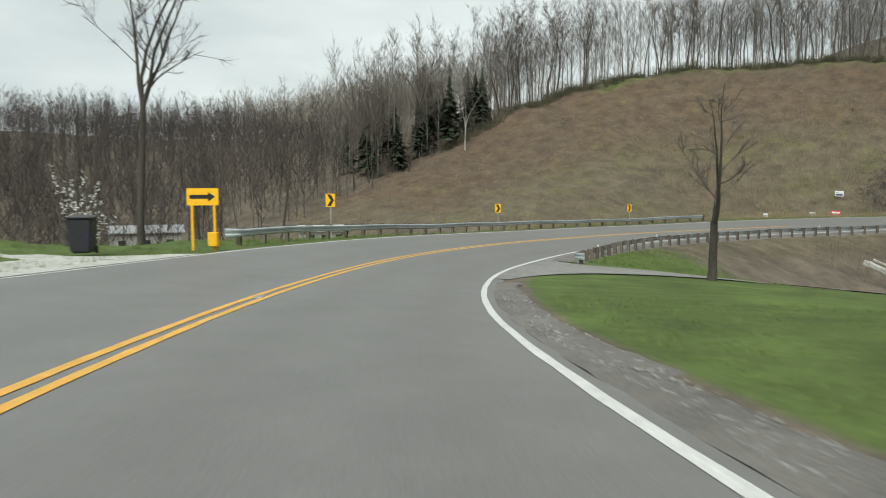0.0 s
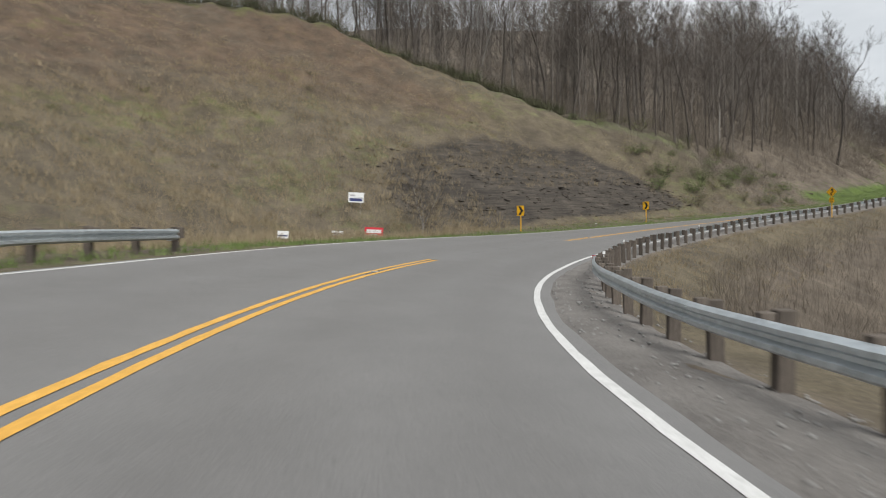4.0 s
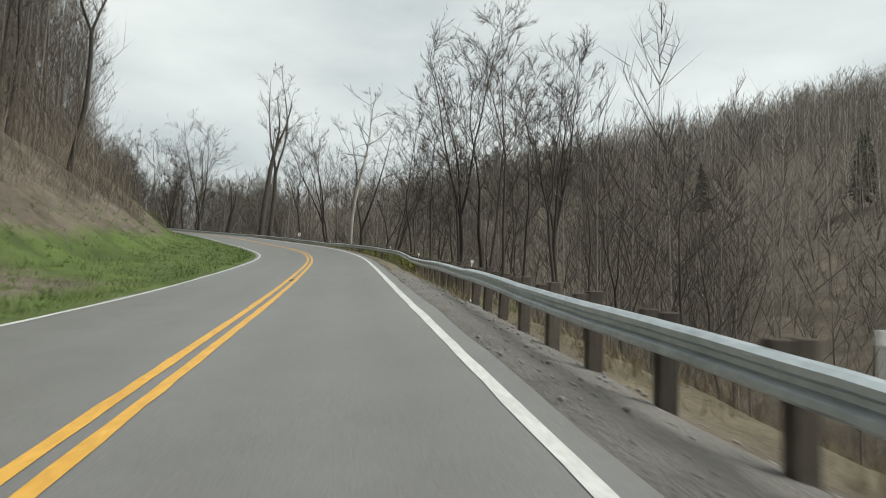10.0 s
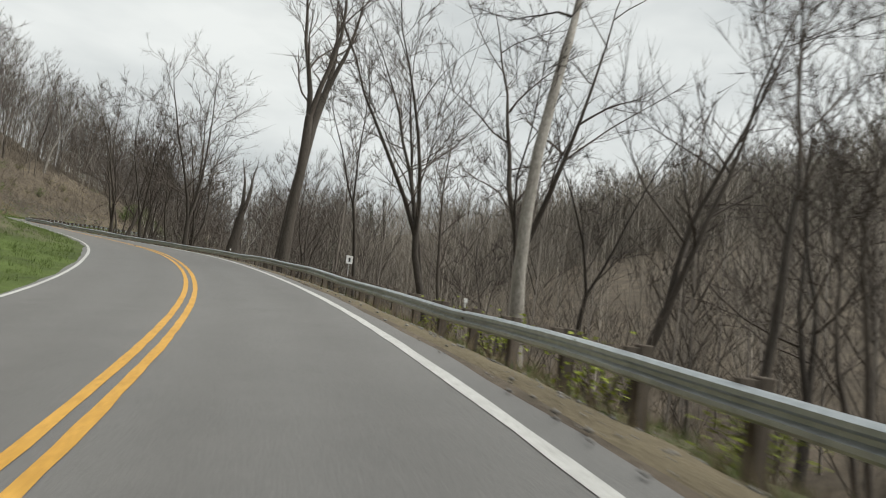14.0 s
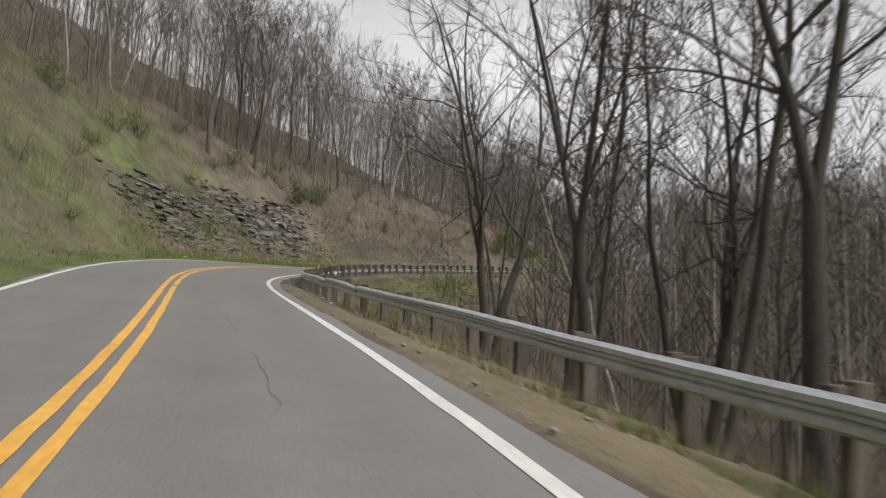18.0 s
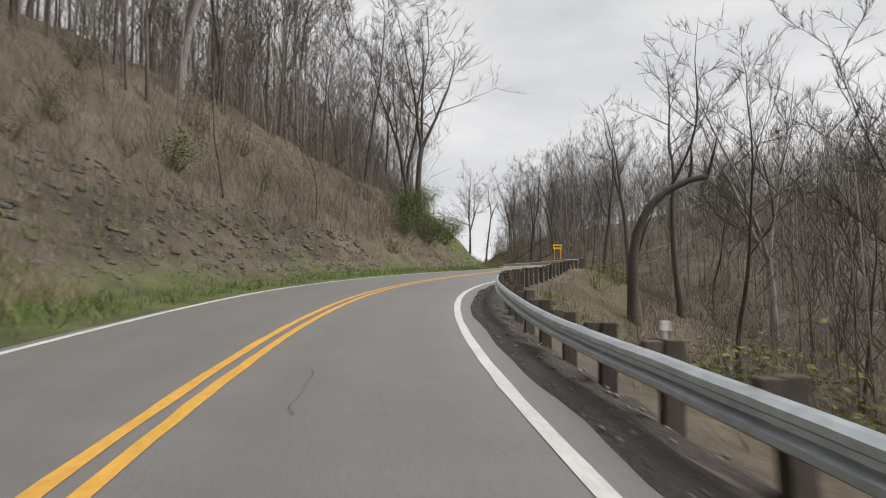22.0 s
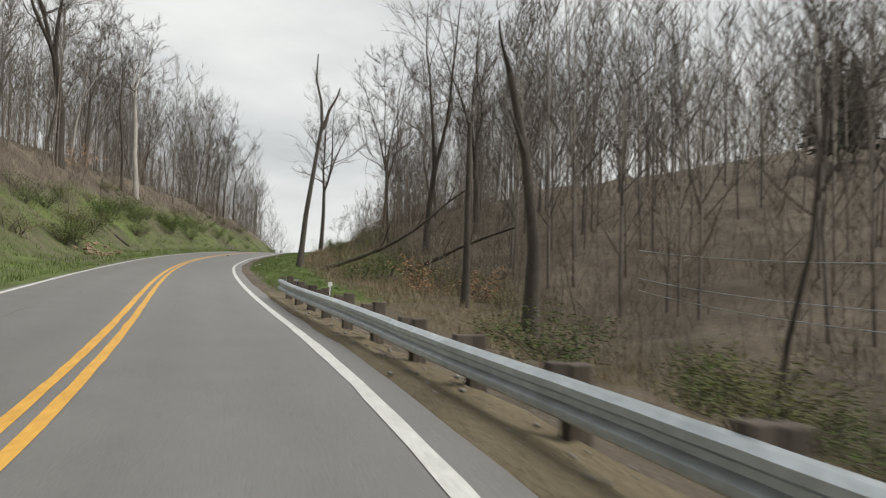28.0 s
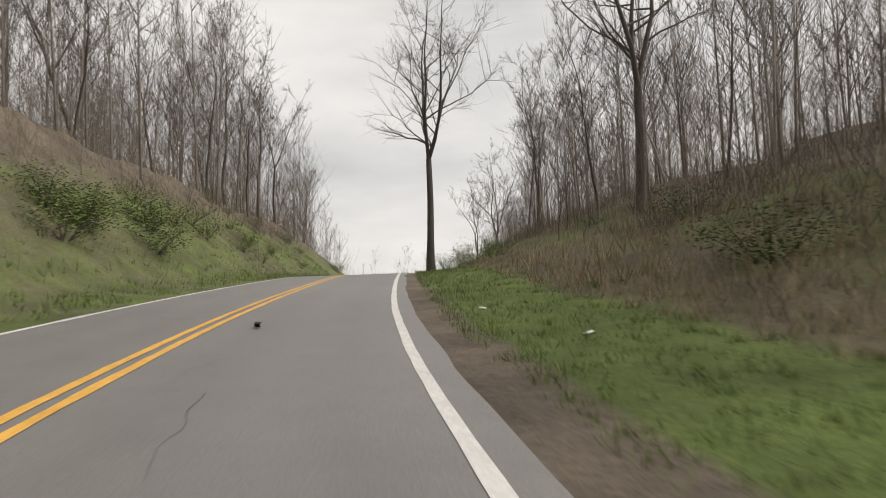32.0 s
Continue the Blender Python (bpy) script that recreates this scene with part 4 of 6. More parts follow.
def moved(pts, dx=0.0, dz=0.0, turn=0.0):
    c, s = math.cos(radians(turn)), math.sin(radians(turn))
    return [(x * c - z * s + dx, x * s + z * c + dz) for x, z in pts]


def chevron_sign(s, d, turn, post_mat, post_label, centre=2.0):
    ob = sign_root("yellow chevron alignment sign with a black arrowhead on one post", "chevron sign", s, d, turn, group="chevron signs round the bend")
    plate("panel", moved(rounded(0.61, 0.76, 0.04), 0, centre), 0.0, 0.006, M_SIGN, ob)
    arrow = [(-0.20, -0.33), (0.02, -0.33), (0.24, 0.0), (0.02, 0.33), (-0.20, 0.33), (0.02, 0.0)]
    plate("chevron", moved(arrow, 0, centre), -0.004, -0.0005, M_BLACK, ob, "black chevron")
    bm = bmesh.new()
    bm_box(bm, 0.06, 0.05, centre + 0.9, Matrix.Translation((0, 0.035, centre / 2 - 0.15)), 0.006)
    part("post", bm, post_mat, ob, post_label)
    return ob


chevron_sign(39.4, 7.4, 0, M_SIGNBACK, "grey steel post", 2.25)
chevron_sign(60.85, 7.4, 0, M_SIGNBACK, "grey steel post", 2.1)
chevron_sign(80.4, 7.5, -4, M_SIGNBACK, "grey steel post", 1.75)
chevron_sign(122.6, 6.45, 4, M_SIGNPOST, "yellow painted post", 1.62)
chevron_sign(140.4, 5.3, 6, M_SIGNPOST, "yellow painted post", 1.62)


def arrow_sign(s, d, turn, way, low, box=False):
    ob = sign_root("large yellow one-direction arrow sign on two yellow posts", "arrow sign", s, d, turn)
    top = low + 0.61
    plate("panel", moved(rounded(1.22, 0.61, 0.04), 0, (low + top) / 2), 0.0, 0.006, M_SIGN, ob)
    pts = [(-0.50, -0.07), (0.22, -0.07), (0.22, -0.17), (0.50, 0.0), (0.22, 0.17), (0.22, 0.07), (-0.50, 0.07)]
    pts = [(x * way, z) for x, z in pts]
    plate("arrow", moved(pts, 0, (low + top) / 2), -0.004, -0.0005, M_BLACK, ob, "black arrow")
    for x in (-0.43, 0.43):
        bm = bmesh.new()
        bm_box(bm, 0.09, 0.06, top + 0.8, Matrix.Translation((x, 0.04, top / 2 - 0.45)), 0.006)
        part("post", bm, M_SIGNPOST, ob, "yellow painted post")
    if box:
        bm = bmesh.new()
        bm_box(bm, 0.36, 0.2, 0.5, Matrix.Translation((0.45, -0.12, 0.42)), 0.02)
        part("end_marker", bm, M_SIGNPOST, ob, "yellow box at the foot of the post")
    return ob


arrow_sign(25.75, 5.85, -2, 1, 1.62, box=True)
arrow_sign(426.3, -5.8, 6, -1, 2.54)


def letter(body, size, m, mat, parent, label=""):
    c = bpy.data.curves.new("numerals", "FONT")
    c.body, c.size, c.align_x, c.align_y, c.extrude, c.offset = body, size, "CENTER", "CENTER", 0.0015, size * 0.02
    tmp = bpy.data.objects.new("numerals", c)
    scene.collection.objects.link(tmp)
    me = bpy.data.meshes.new_from_object(tmp.evaluated_get(bpy.context.evaluated_depsgraph_get()))
    bpy.data.objects.remove(tmp)
    me.name = "numerals"
    me.materials.clear()
    me.materials.append(mat)
    ob = new("numerals", me)
    ob.parent, ob.matrix_basis = parent, m
    if label:
        ob["label"] = label
    return ob


def winding_sign(s, d, turn):
    ob = sign_root("yellow diamond winding road sign above a 20 m.p.h. plate", "warning sign", s, d, turn)
    c = 2.55
    half = 0.54
    plate("panel", moved(rounded(half * 1.414, half * 1.414, 0.05), 0, c, 45), 0.0, 0.006, M_SIGN, ob)
    # a black border and the winding arrow
    outer, inner = rounded(half * 1.34, half * 1.34, 0.04), rounded(half * 1.29, half * 1.29, 0.035)
    bm = bmesh.new()
    a = [bm.verts.new((x, -0.0025, z)) for x, z in moved(outer, 0, c, 45)]
    b = [bm.verts.new((x, -0.0025, z)) for x, z in moved(inner, 0, c, 45)]
    for i in range(len(a)):
        bm.faces.new((a[i], a[(i + 1) % len(a)], b[(i + 1) % len(a)], b[i]))
    part("border", bm, M_BLACK, ob, "black border line")
    bm = bmesh.new()
    spine = [(0.045 * 1.0 + 0.10 * math.sin(u * 2 * math.pi * 1.05 + 2.6), -0.34 + 0.50 * u) for u in [k / 24 for k in range(25)]]
    spine = [(x - 0.03, z) for x, z in spine]
    prev = None
    for k in range(25):
        x0, z0 = spine[max(k - 1, 0)]
        x1, z1 = spine[min(k + 1, 24)]
        n = math.hypot(x1 - x0, z1 - z0)
        nx, nz = -(z1 - z0) / n * 0.052, (x1 - x0) / n * 0.052
        x, z = spine[k]
        row = [bm.verts.new((x + nx, -0.0035, c + z + nz)), bm.verts.new((x - nx, -0.0035, c + z - nz))]
        if prev:
            bm.faces.new((prev[0], prev[1], row[1], row[0]))
        prev = row
    tx = spine[-1][0]
    bm.faces.new([bm.verts.new((tx + x, -0.0035, c + 0.15 + z)) for x, z in ((-0.14, -0.01), (0.14, -0.01), (0.0, 0.24))])
    part("arrow", bm, M_BLACK, ob, "black winding arrow")
    plate("speed_plate", moved(rounded(0.50, 0.50, 0.04), 0, c - 0.82), 0.0, 0.006, M_SIGN, ob, "square yellow advisory speed plate")
    outer, inner = rounded(0.47, 0.47, 0.035), rounded(0.445, 0.445, 0.03)
    bm = bmesh.new()
    a = [bm.verts.new((x, -0.0025, z)) for x, z in moved(outer, 0, c - 0.82)]
    b = [bm.verts.new((x, -0.0025, z)) for x, z in moved(inner, 0, c - 0.82)]
    for i in range(len(a)):
        bm.faces.new((a[i], a[(i + 1) % len(a)], b[(i + 1) % len(a)], b[i]))
    part("border", bm, M_BLACK, ob, "black border line")
    for digit, x in (("2", -0.088), ("0", 0.088)):
        letter(digit, 0.29, pose(x, -0.002, c - 0.75, 90, 0, 0), M_BLACK, ob, "black numeral")
    letter("M.P.H.", 0.10, pose(0, -0.002, c - 0.96, 90, 0, 0), M_BLACK, ob, "black letters")
    bm = bmesh.new()
    bm_box(bm, 0.075, 0.05, c + 1.1, Matrix.Translation((0, 0.035, c / 2 - 0.55)), 0.006)
    part("post", bm, M_SIGNPOST, ob, "yellow painted post")
    return ob


winding_sign(156.5, -5.3, -8)


def yard_sign(s, d, turn, w, h, up, mat, bars, label):
    """A printed board on wire legs; its words are given as plain bars."""
    ob = tagged(new("yard_sign"), label, "yard sign")
    p = spot(s, d)
    ob.matrix_basis = pose(p.x, p.y, p.z, 0, 3, heading(s) + turn)
    plate("board", rect(-w / 2, up, w / 2, up + h), 0, 0.008, mat, ob)
    for x0, z0, x1, z1, mt in bars:
        plate("print", rect(x0 * w, up + z0 * h, x1 * w, up + z1 * h), -0.003, -0.0005, mt, ob)
    for x in (-w * 0.3, w * 0.3):
        bm = bmesh.new()
        bm_box(bm, 0.012, 0.012, up + 0.5, Matrix.Translation((x, 0.015, up / 2 - 0.1)))
        part("leg", bm, M_SIGNBACK, ob, "wire leg")
    return ob


yard_sign(115.3, 15.9, 35, 1.15, 0.75, 0.75, M_SIGNWHITE, ((-0.42, 0.12, 0.40, 0.42, M_INK), (-0.40, 0.62, -0.05, 0.78, M_SIGNBACK), (-0.3, 0.5, 0.4, 0.56, M_SIGNBACK)),
          "white roadside board with dark print on the slope")
yard_sign(112.5, 11.9, 30, 1.25, 0.60, 0.35, M_SIGNRED, ((-0.40, 0.35, 0.40, 0.75, M_SIGNWHITE), (-0.16, 0.12, 0.18, 0.22, M_SIGNWHITE)),
          "red roadside board with white print and a white edge")
yard_sign(110.3, 13.0, 25, 0.75, 0.45, 0.25, M_SIGNWHITE, ((-0.4, 0.15, 0.4, 0.3, M_SIGNRED), (-0.35, 0.5, 0.35, 0.65, M_INK)),
          "small white roadside board with faded print")
yard_sign(102.2, 10.3, 25, 0.55, 0.40, 0.15, M_SIGNWHITE, ((-0.4, 0.3, 0.4, 0.5, M_INK),), "small white board low on the verge")
sticker = tagged(new("red_board"), "small red board tied to the guardrail", "yard sign")
_p = spot(96.2, float(rail_off(96.2)) + 0.10)
_x, _y, _lx, _ly, _z, _tb = (float(q) for q in road_at(96.2))
sticker.matrix_basis = pose(_p.x, _p.y, _z + (-float(lane_r(96.2)) - 0.5) * _tb + 0.34, 4, 0, heading(96.2) - 60)
plate("board", rect(-0.16, -0.08, 0.16, 0.36), 0, 0.006, M_SIGNRED, sticker)
plate("print", rect(-0.13, 0.1, 0.13, 0.18), -0.003, -0.0005, M_SIGNWHITE, sticker)
plate("print", rect(-0.12, 0.27, 0.12, 0.33), -0.003, -0.0005, M_SIGNWHITE, sticker)

ob = sign_root("small white marker plate on a thin post behind the guardrail", "marker sign", 252.3, -7.8, 0)
plate("panel", rect(-0.17, 2.08, 0.17, 2.48), 0, 0.005, M_SIGNWHITE, ob)
plate("print", rect(-0.05, 2.18, 0.05, 2.38), -0.003, -0.0005, M_BLACK, ob)
bm = bmesh.new()
bm_box(bm, 0.04, 0.03, 3.2, Matrix.Translation((0, 0.02, 0.9)), 0.004)
part("post", bm, M_SIGNBACK, ob)


# ---- beside the first bend ----
def wheelie_bin(s, d):
    ob = tagged(new("trash_can"), "black plastic wheeled trash can with its lid shut", "trash can")
    p = spot(s, d, 0.04)
    ob.matrix_basis = pose(p.x, p.y, p.z, 0, 0, heading(s) + 20)
    bm = bmesh.new()
    a = [bm.verts.new((x * 0.28, y * 0.33, 0.06)) for x, y in ((-1, -1), (1, -1), (1, 1), (-1, 1))]
    b = [bm.verts.new((x * 0.36, y * 0.40, 1.10)) for x, y in ((-1, -1), (1, -1), (1, 1), (-1, 1))]
    bm.faces.new(a[::-1])
    bm.faces.new(b)
    for i in range(4):
        bm.faces.new((a[i], a[(i + 1) % 4], b[(i + 1) % 4], b[i]))
    bmesh.ops.bevel(bm, geom=bm.edges[:], offset=0.05, segments=2, affect="EDGES")
    part("body", bm, M_PLASTIC, ob)
    bm = bmesh.new()
    bm_box(bm, 0.78, 0.86, 0.07, Matrix.Translation((0, 0, 1.14)) @ Matrix.Rotation(radians(3), 4, "X"), 0.03)
    part("lid", bm, M_PLASTIC, ob)
    bm = bmesh.new()
    bm_box(bm, 0.62, 0.05, 0.05, Matrix.Translation((0, 0.46, 1.08)), 0.015)
    part("handle", bm, M_PLASTIC, ob)
    for x in (-0.30, 0.30):
        bm = bmesh.new()
        bmesh.ops.create_cone(bm, cap_ends=True, segments=16, radius1=0.13, radius2=0.13, depth=0.06, matrix=Matrix.Translation((x, 0.34, 0.13)) @ Matrix.Rotation(radians(90), 4, "Y"))
        part("wheel", bm, M_PLASTIC, ob)


wheelie_bin(22.2, 7.8)


def shed(name, x, y, z, turn, w, l, h, wall, roof, label):
    ob = tagged(new(name), label, "building")
    ob.matrix_basis = pose(x, y, z, 0, 0, turn)
    bm = bmesh.new()
    bm_box(bm, w, l, h, Matrix.Translation((0, 0, h / 2)), 0.02)
    part("wall", bm, wall, ob)
    bm = bmesh.new()
    bm_prism(bm, [(-w / 2 - 0.4, h), (w / 2 + 0.4, h), (w / 2 + 0.4, h + 0.12), (0, h + w * 0.2), (-w / 2 - 0.4, h + 0.12)], -l / 2 - 0.4, l / 2 + 0.4)
    part("roof", bm, roof, ob)
    for k in range(3):
        bm = bmesh.new()
        bm_box(bm, 0.06, 0.9, 1.0, Matrix.Translation((w / 2 + 0.02, -l / 3 + k * l / 3, h * 0.55)), 0.01)
        part("window", bm, M_PLASTIC, ob, "dark window")


_s, _d = nearest(np.array([-38.3, -13.6]), np.array([90.6, 81.5]))
_zz = land(_s, _d, np.array([-38.3, -13.6]), np.array([90.6, 81.5]))
shed("outbuilding", -38.3, 90.6, float(_zz[0]) - 0.2, -66, 5.0, 8.5, 3.0, M_CONCRETE, M_SIGNBACK, "pale weathered outbuilding among the trees below the road")
shed("outbuilding", -13.6, 81.5, float(_zz[1]) - 1.3, -70, 3.4, 5.0, 2.0, M_CONCRETE, M_SIGNWHITE, "low building with a white roof below the bend")
# a concrete flume in the hollow inside the bend
bm = bmesh.new()
bm_box(bm, 1.9, 9.0, 0.35, Matrix.Identity(4), 0.05)
for x in (-0.95, 0.95):
    bm_box(bm, 0.25, 9.0, 0.5, Matrix.Translation((x, 0, 0.15)), 0.04)
flume = part("concrete_flume", bm, M_CONCRETE)
tagged(flume, "pale concrete drainage flume on the slope inside the bend", "drain channel")
_s, _d = nearest(np.array([42.8]), np.array([61.0]))
_zz = land(_s, _d, np.array([42.8]), np.array([61.0]))
flume.matrix_basis = pose(42.8, 61.0, float(_zz[0]) + 0.05, 24, 0, 36.4)


# ---- trees ----
def tube(verts, faces, pts, radii, sides):
    """A tapered tube along pts, into plain lists."""
    base = len(verts)
    n = len(pts)
    for k in range(n):
        t = (pts[min(k + 1, n - 1)] - pts[max(k - 1, 0)]).normalized()
        u = t.cross(Vector((0.31, 0.87, 0.38))).normalized()
        w = t.cross(u)
        for j in range(sides):
            q = 2 * math.pi * j / sides
            verts.append(pts[k] + (u * math.cos(q) + w * math.sin(q)) * radii[k])
    for k in range(n - 1):
        for j in range(sides):
            a = base + k * sides + j
            b = base + k * sides + (j + 1) % sides
            faces.append((a, b, b + sides, a + sides))


def sliver(verts, faces, a, b, w, rng):
    """A thin three-sided twig that runs to a point."""
    t = (b - a).normalized()
    u = t.cross(Vector((rng.uniform(-1, 1), rng.uniform(-1, 1), 0.4))).normalized() * w
    v = t.cross(u)
    k = len(verts)
    verts.extend((a + u, a - u * 0.5 + v * 0.87, a - u * 0.5 - v * 0.87, b))
    faces.extend(((k, k + 1, k + 3), (k + 1, k + 2, k + 3), (k + 2, k, k + 3)))


def flat(verts, faces, a, b, w, rng):
    """The same for the distance: a single pointed blade."""
    t = (b - a).normalized()
    u = t.cross(Vector((rng.uniform(-1, 1), rng.uniform(-1, 1), 0.3))).normalized() * w
    k = len(verts)
    verts.extend((a + u, a - u, b))
    faces.append((k, k + 1, k + 2))


def bough(rng, start, way, length, segs, curl, lift):
    pts = [start]
    d = way.normalized()
    for _ in range(segs):
        d = (d + Vector((rng.gauss(0, curl), rng.gauss(0, curl), rng.gauss(0, curl) + lift))).normalized()
        pts.append(pts[-1] + d * (length / segs))
    return pts


def crown_of(rng, lv, lf, pts, r0, reach, limbs, subs, twigs, twig_r, up, low=0.05, rise=(0.35, 1.1), thin=False):
    """Limbs, branches and twigs along a leader."""
    n = len(pts) - 1
    for k in range(limbs):
        u = (low + (0.97 - low) * (k + rng.random()) / limbs) * n
        i = min(int(u), n - 1)
        p = pts[i].lerp(pts[i + 1], u - i)
        ang = k * 2.4 + rng.uniform(-0.6, 0.6)
        way = Vector((math.cos(ang), math.sin(ang), rng.uniform(*rise)))
        ln = reach * (1.0 - 0.55 * u / n) * rng.uniform(0.65, 1.15)
        lr = max(r0 * (1 - 0.85 * u / n) * rng.uniform(0.32, 0.55), 0.018)
        bp = bough(rng, p, way, ln, 5, 0.15, up)
        tube(lv, lf, bp, [max(lr * (1 - 0.85 * j / 5), 0.011) for j in range(6)], 4)
        for _ in range(subs):
            v = rng.uniform(0.2, 1.0) * 5
            j = min(int(v), 4)
            q = bp[j].lerp(bp[j + 1], v - j)
            way2 = (bp[j + 1] - bp[j]).normalized() + Vector((rng.gauss(0, 0.6), rng.gauss(0, 0.6), rng.gauss(0.15, 0.4)))
            l2 = ln * rng.uniform(0.25, 0.5)
            sp = bough(rng, q, way2, l2, 2, 0.18, 0.06)
            if thin:
                sliver(lv, lf, q, sp[1], max(lr * 0.36, twig_r), rng)
                sliver(lv, lf, q.lerp(sp[1], 0.6), sp[2], max(lr * 0.25, twig_r), rng)
            else:
                tube(lv, lf, sp, [max(lr * 0.36, twig_r), max(lr * 0.25, twig_r * 0.85), twig_r * 0.6], 3)
            for _ in range(twigs):
                w = rng.uniform(0.15, 1.0) * 2
                m = min(int(w), 1)
                q2 = sp[m].lerp(sp[m + 1], w - m)
                way3 = (sp[m + 1] - sp[m]).normalized() + Vector((rng.gauss(0, 0.55), rng.gauss(0, 0.55), rng.gauss(0.2, 0.4)))
                (flat if thin else sliver)(lv, lf, q2, q2 + way3.normalized() * l2 * rng.uniform(0.35, 0.75), twig_r, rng)


def mesh_of(name, v, f, mat, smooth_faces=False):
    me = bpy.data.meshes.new(name)
    me.from_pydata(v, [], f)
    me.materials.append(mat)
    if smooth_faces:
        me.polygons.foreach_set("use_smooth", [True] * len(me.polygons))
    me.update()
    return me


def tree_meshes(seed, height, trunk_r, fork=0.45, spread=0.4, limbs=11, subs=5, twigs=4, forks=1, lean=0.03, up=0.06, twig_r=0.011, sides=7,
                low=0.05, open_out=(0.18, 0.38), bark=None, twig=None, rise=(0.35, 1.1), thin=False, sway=0.06):
    """A bare broadleaf tree: a trunk mesh with its leaders, and a crown mesh."""
    rng = random.Random(seed)
    subs, twigs = subs + 1, twigs + 3
    tv, tf, lv, lf = [], [], [], []
    trunk = bough(rng, Vector((0, 0, -0.6)), Vector((rng.gauss(0, lean), rng.gauss(0, lean), 1)), height * fork + 0.6, 6, sway, 0.03)
    n = len(trunk)
    tube(tv, tf, trunk, [trunk_r * (1.5 if k == 0 else 1.1 if k == 1 else 1.0 - 0.3 * k / (n - 1)) for k in range(n)], sides)
    top_r = trunk_r * 0.72
    for f in range(forks):
        ang = 2 * math.pi * f / forks + rng.uniform(0, 1.2)
        out = 0.0 if forks == 1 else rng.uniform(*open_out)
        way = (trunk[-1] - trunk[-2]).normalized() + Vector((math.cos(ang) * out, math.sin(ang) * out, 0))
        pts = bough(rng, trunk[-1] - Vector((0, 0, 0.1)), way, height * (1 - fork) * rng.uniform(0.85, 1.0), 8, 0.09, 0.05)
        r0 = top_r * (1.0 if forks == 1 else 0.78)
        tube(tv, tf, pts, [max(r0 * (1 - 0.93 * (k / 8) ** 0.8), 0.012) for k in range(9)], 6)
        crown_of(rng, lv, lf, pts, r0, height * (1 - fork) * spread, limbs, subs, twigs, twig_r, up, low, rise, thin)
    return mesh_of("trunk", tv, tf, bark or M_BARK, True), mesh_of("crown", lv, lf, twig or M_TWIG)


class Kind:
    """A tree built once; each copy is an object of its own on the same meshes."""

    def __init__(self, meshes, label):
        self.meshes, self.label = meshes, label

    def plant(self, p, scale=1.0, turn=0.0, lean=(0, 0), label="", group=""):
        ob = tagged(new("tree"), label or self.label, "tree", group)
        ob.matrix_basis = pose(p[0], p[1], p[2], lean[0], lean[1], turn) @ Matrix.Diagonal((scale, scale, scale, 1))
        share("trunk", self.meshes[0], ob)
        share("crown", self.meshes[1], ob)
        return ob


FOREST = [Kind(tree_meshes(40 + q, 17 + 1.1 * q, 0.10 + 0.013 * q, fork=(0.42, 0.30, 0.36)[q % 3], spread=0.40, limbs=(16, 9)[q % 3 == 0], subs=6, twigs=8, twig_r=0.012,
                           forks=2 if q % 3 == 0 else 1, sides=6, rise=(0.6, 1.6), thin=True), "tall slender bare woodland tree with grey bark") for q in range(8)]
BIG = [Kind(tree_meshes(80 + q, 23 + q, 0.24 + 0.025 * q, fork=0.28, spread=0.46, limbs=9, subs=6, twigs=5, forks=2 + q % 2, twig_r=0.011),
            "large bare tree with spreading forked limbs") for q in range(5)]
PALE = [Kind(tree_meshes(100 + q, 17, 0.14, fork=0.4, spread=0.4, limbs=9, subs=5, twigs=5, forks=1 + q, twig_r=0.013, bark=M_BARKPALE, sides=6, thin=True),
             "slim bare tree with pale mottled bark") for q in range(2)]
THIN = [Kind(tree_meshes(120 + q, 7.5, 0.05, fork=0.3, spread=0.5, limbs=9, subs=4, twigs=3, twig_r=0.008, sides=5, bark=(M_BARK, M_BARKPALE, M_BARK)[q]),
             "thin bare sapling on the bank") for q in range(3)]
TAKEN = []


def free(p, gap):
    for q in TAKEN:
        if (q[0] - p[0]) ** 2 + (q[1] - p[1]) ** 2 < gap * gap:
            return False
    TAKEN.append((p[0], p[1]))
    return True


def hero(s, d, meshes, scale, turn, label, lean=(0, 0)):
    p = spot(s, d)
    TAKEN.append((p.x, p.y))
    return Kind(meshes, label).plant(p, scale, turn, lean)


# single trees that stand out along the way
hero(33.2, -12.6, tree_meshes(201, 8.2, 0.20, fork=0.30, spread=0.42, limbs=7, subs=6, twigs=5, forks=2, twig_r=0.010, open_out=(0.30, 0.42)), 1.0, 40,
     "bare lawn tree that forks low beside the driveway")
hero(35.8, 17.1, tree_meshes(242, 22, 0.22, fork=0.42, lean=0.0, sway=0.02, spread=0.36, limbs=8, subs=6, twigs=5, forks=4, twig_r=0.012, open_out=(0.16, 0.36), rise=(0.7, 1.6)), 1.0, 10,
     "tall bare tree with a fan of upright limbs beyond the lawn")
hero(40.0, 17.0, tree_meshes(203, 11, 0.13, fork=0.5, spread=0.35, limbs=6, subs=3, twigs=2, forks=1, twig_r=0.014), 1.0, 70, "crooked half-dead tree behind the guardrail", (3, -6))
hero(44.0, 15.0, tree_meshes(204, 10, 0.10, fork=0.5, spread=0.3, limbs=4, subs=3, twigs=2, forks=1, twig_r=0.014), 1.0, 160, "thin leaning dead tree behind the guardrail", (10, -8))
hero(86.5, 53.2, tree_meshes(205, 13, 0.13, fork=0.28, spread=0.30, limbs=8, subs=4, twigs=3, forks=3, bark=M_BARKPALE, lean=0.0, sway=0.02, rise=(0.7, 1.6)), 1.0, 0, "bare white-barked sycamore at the edge of the cleared hill")
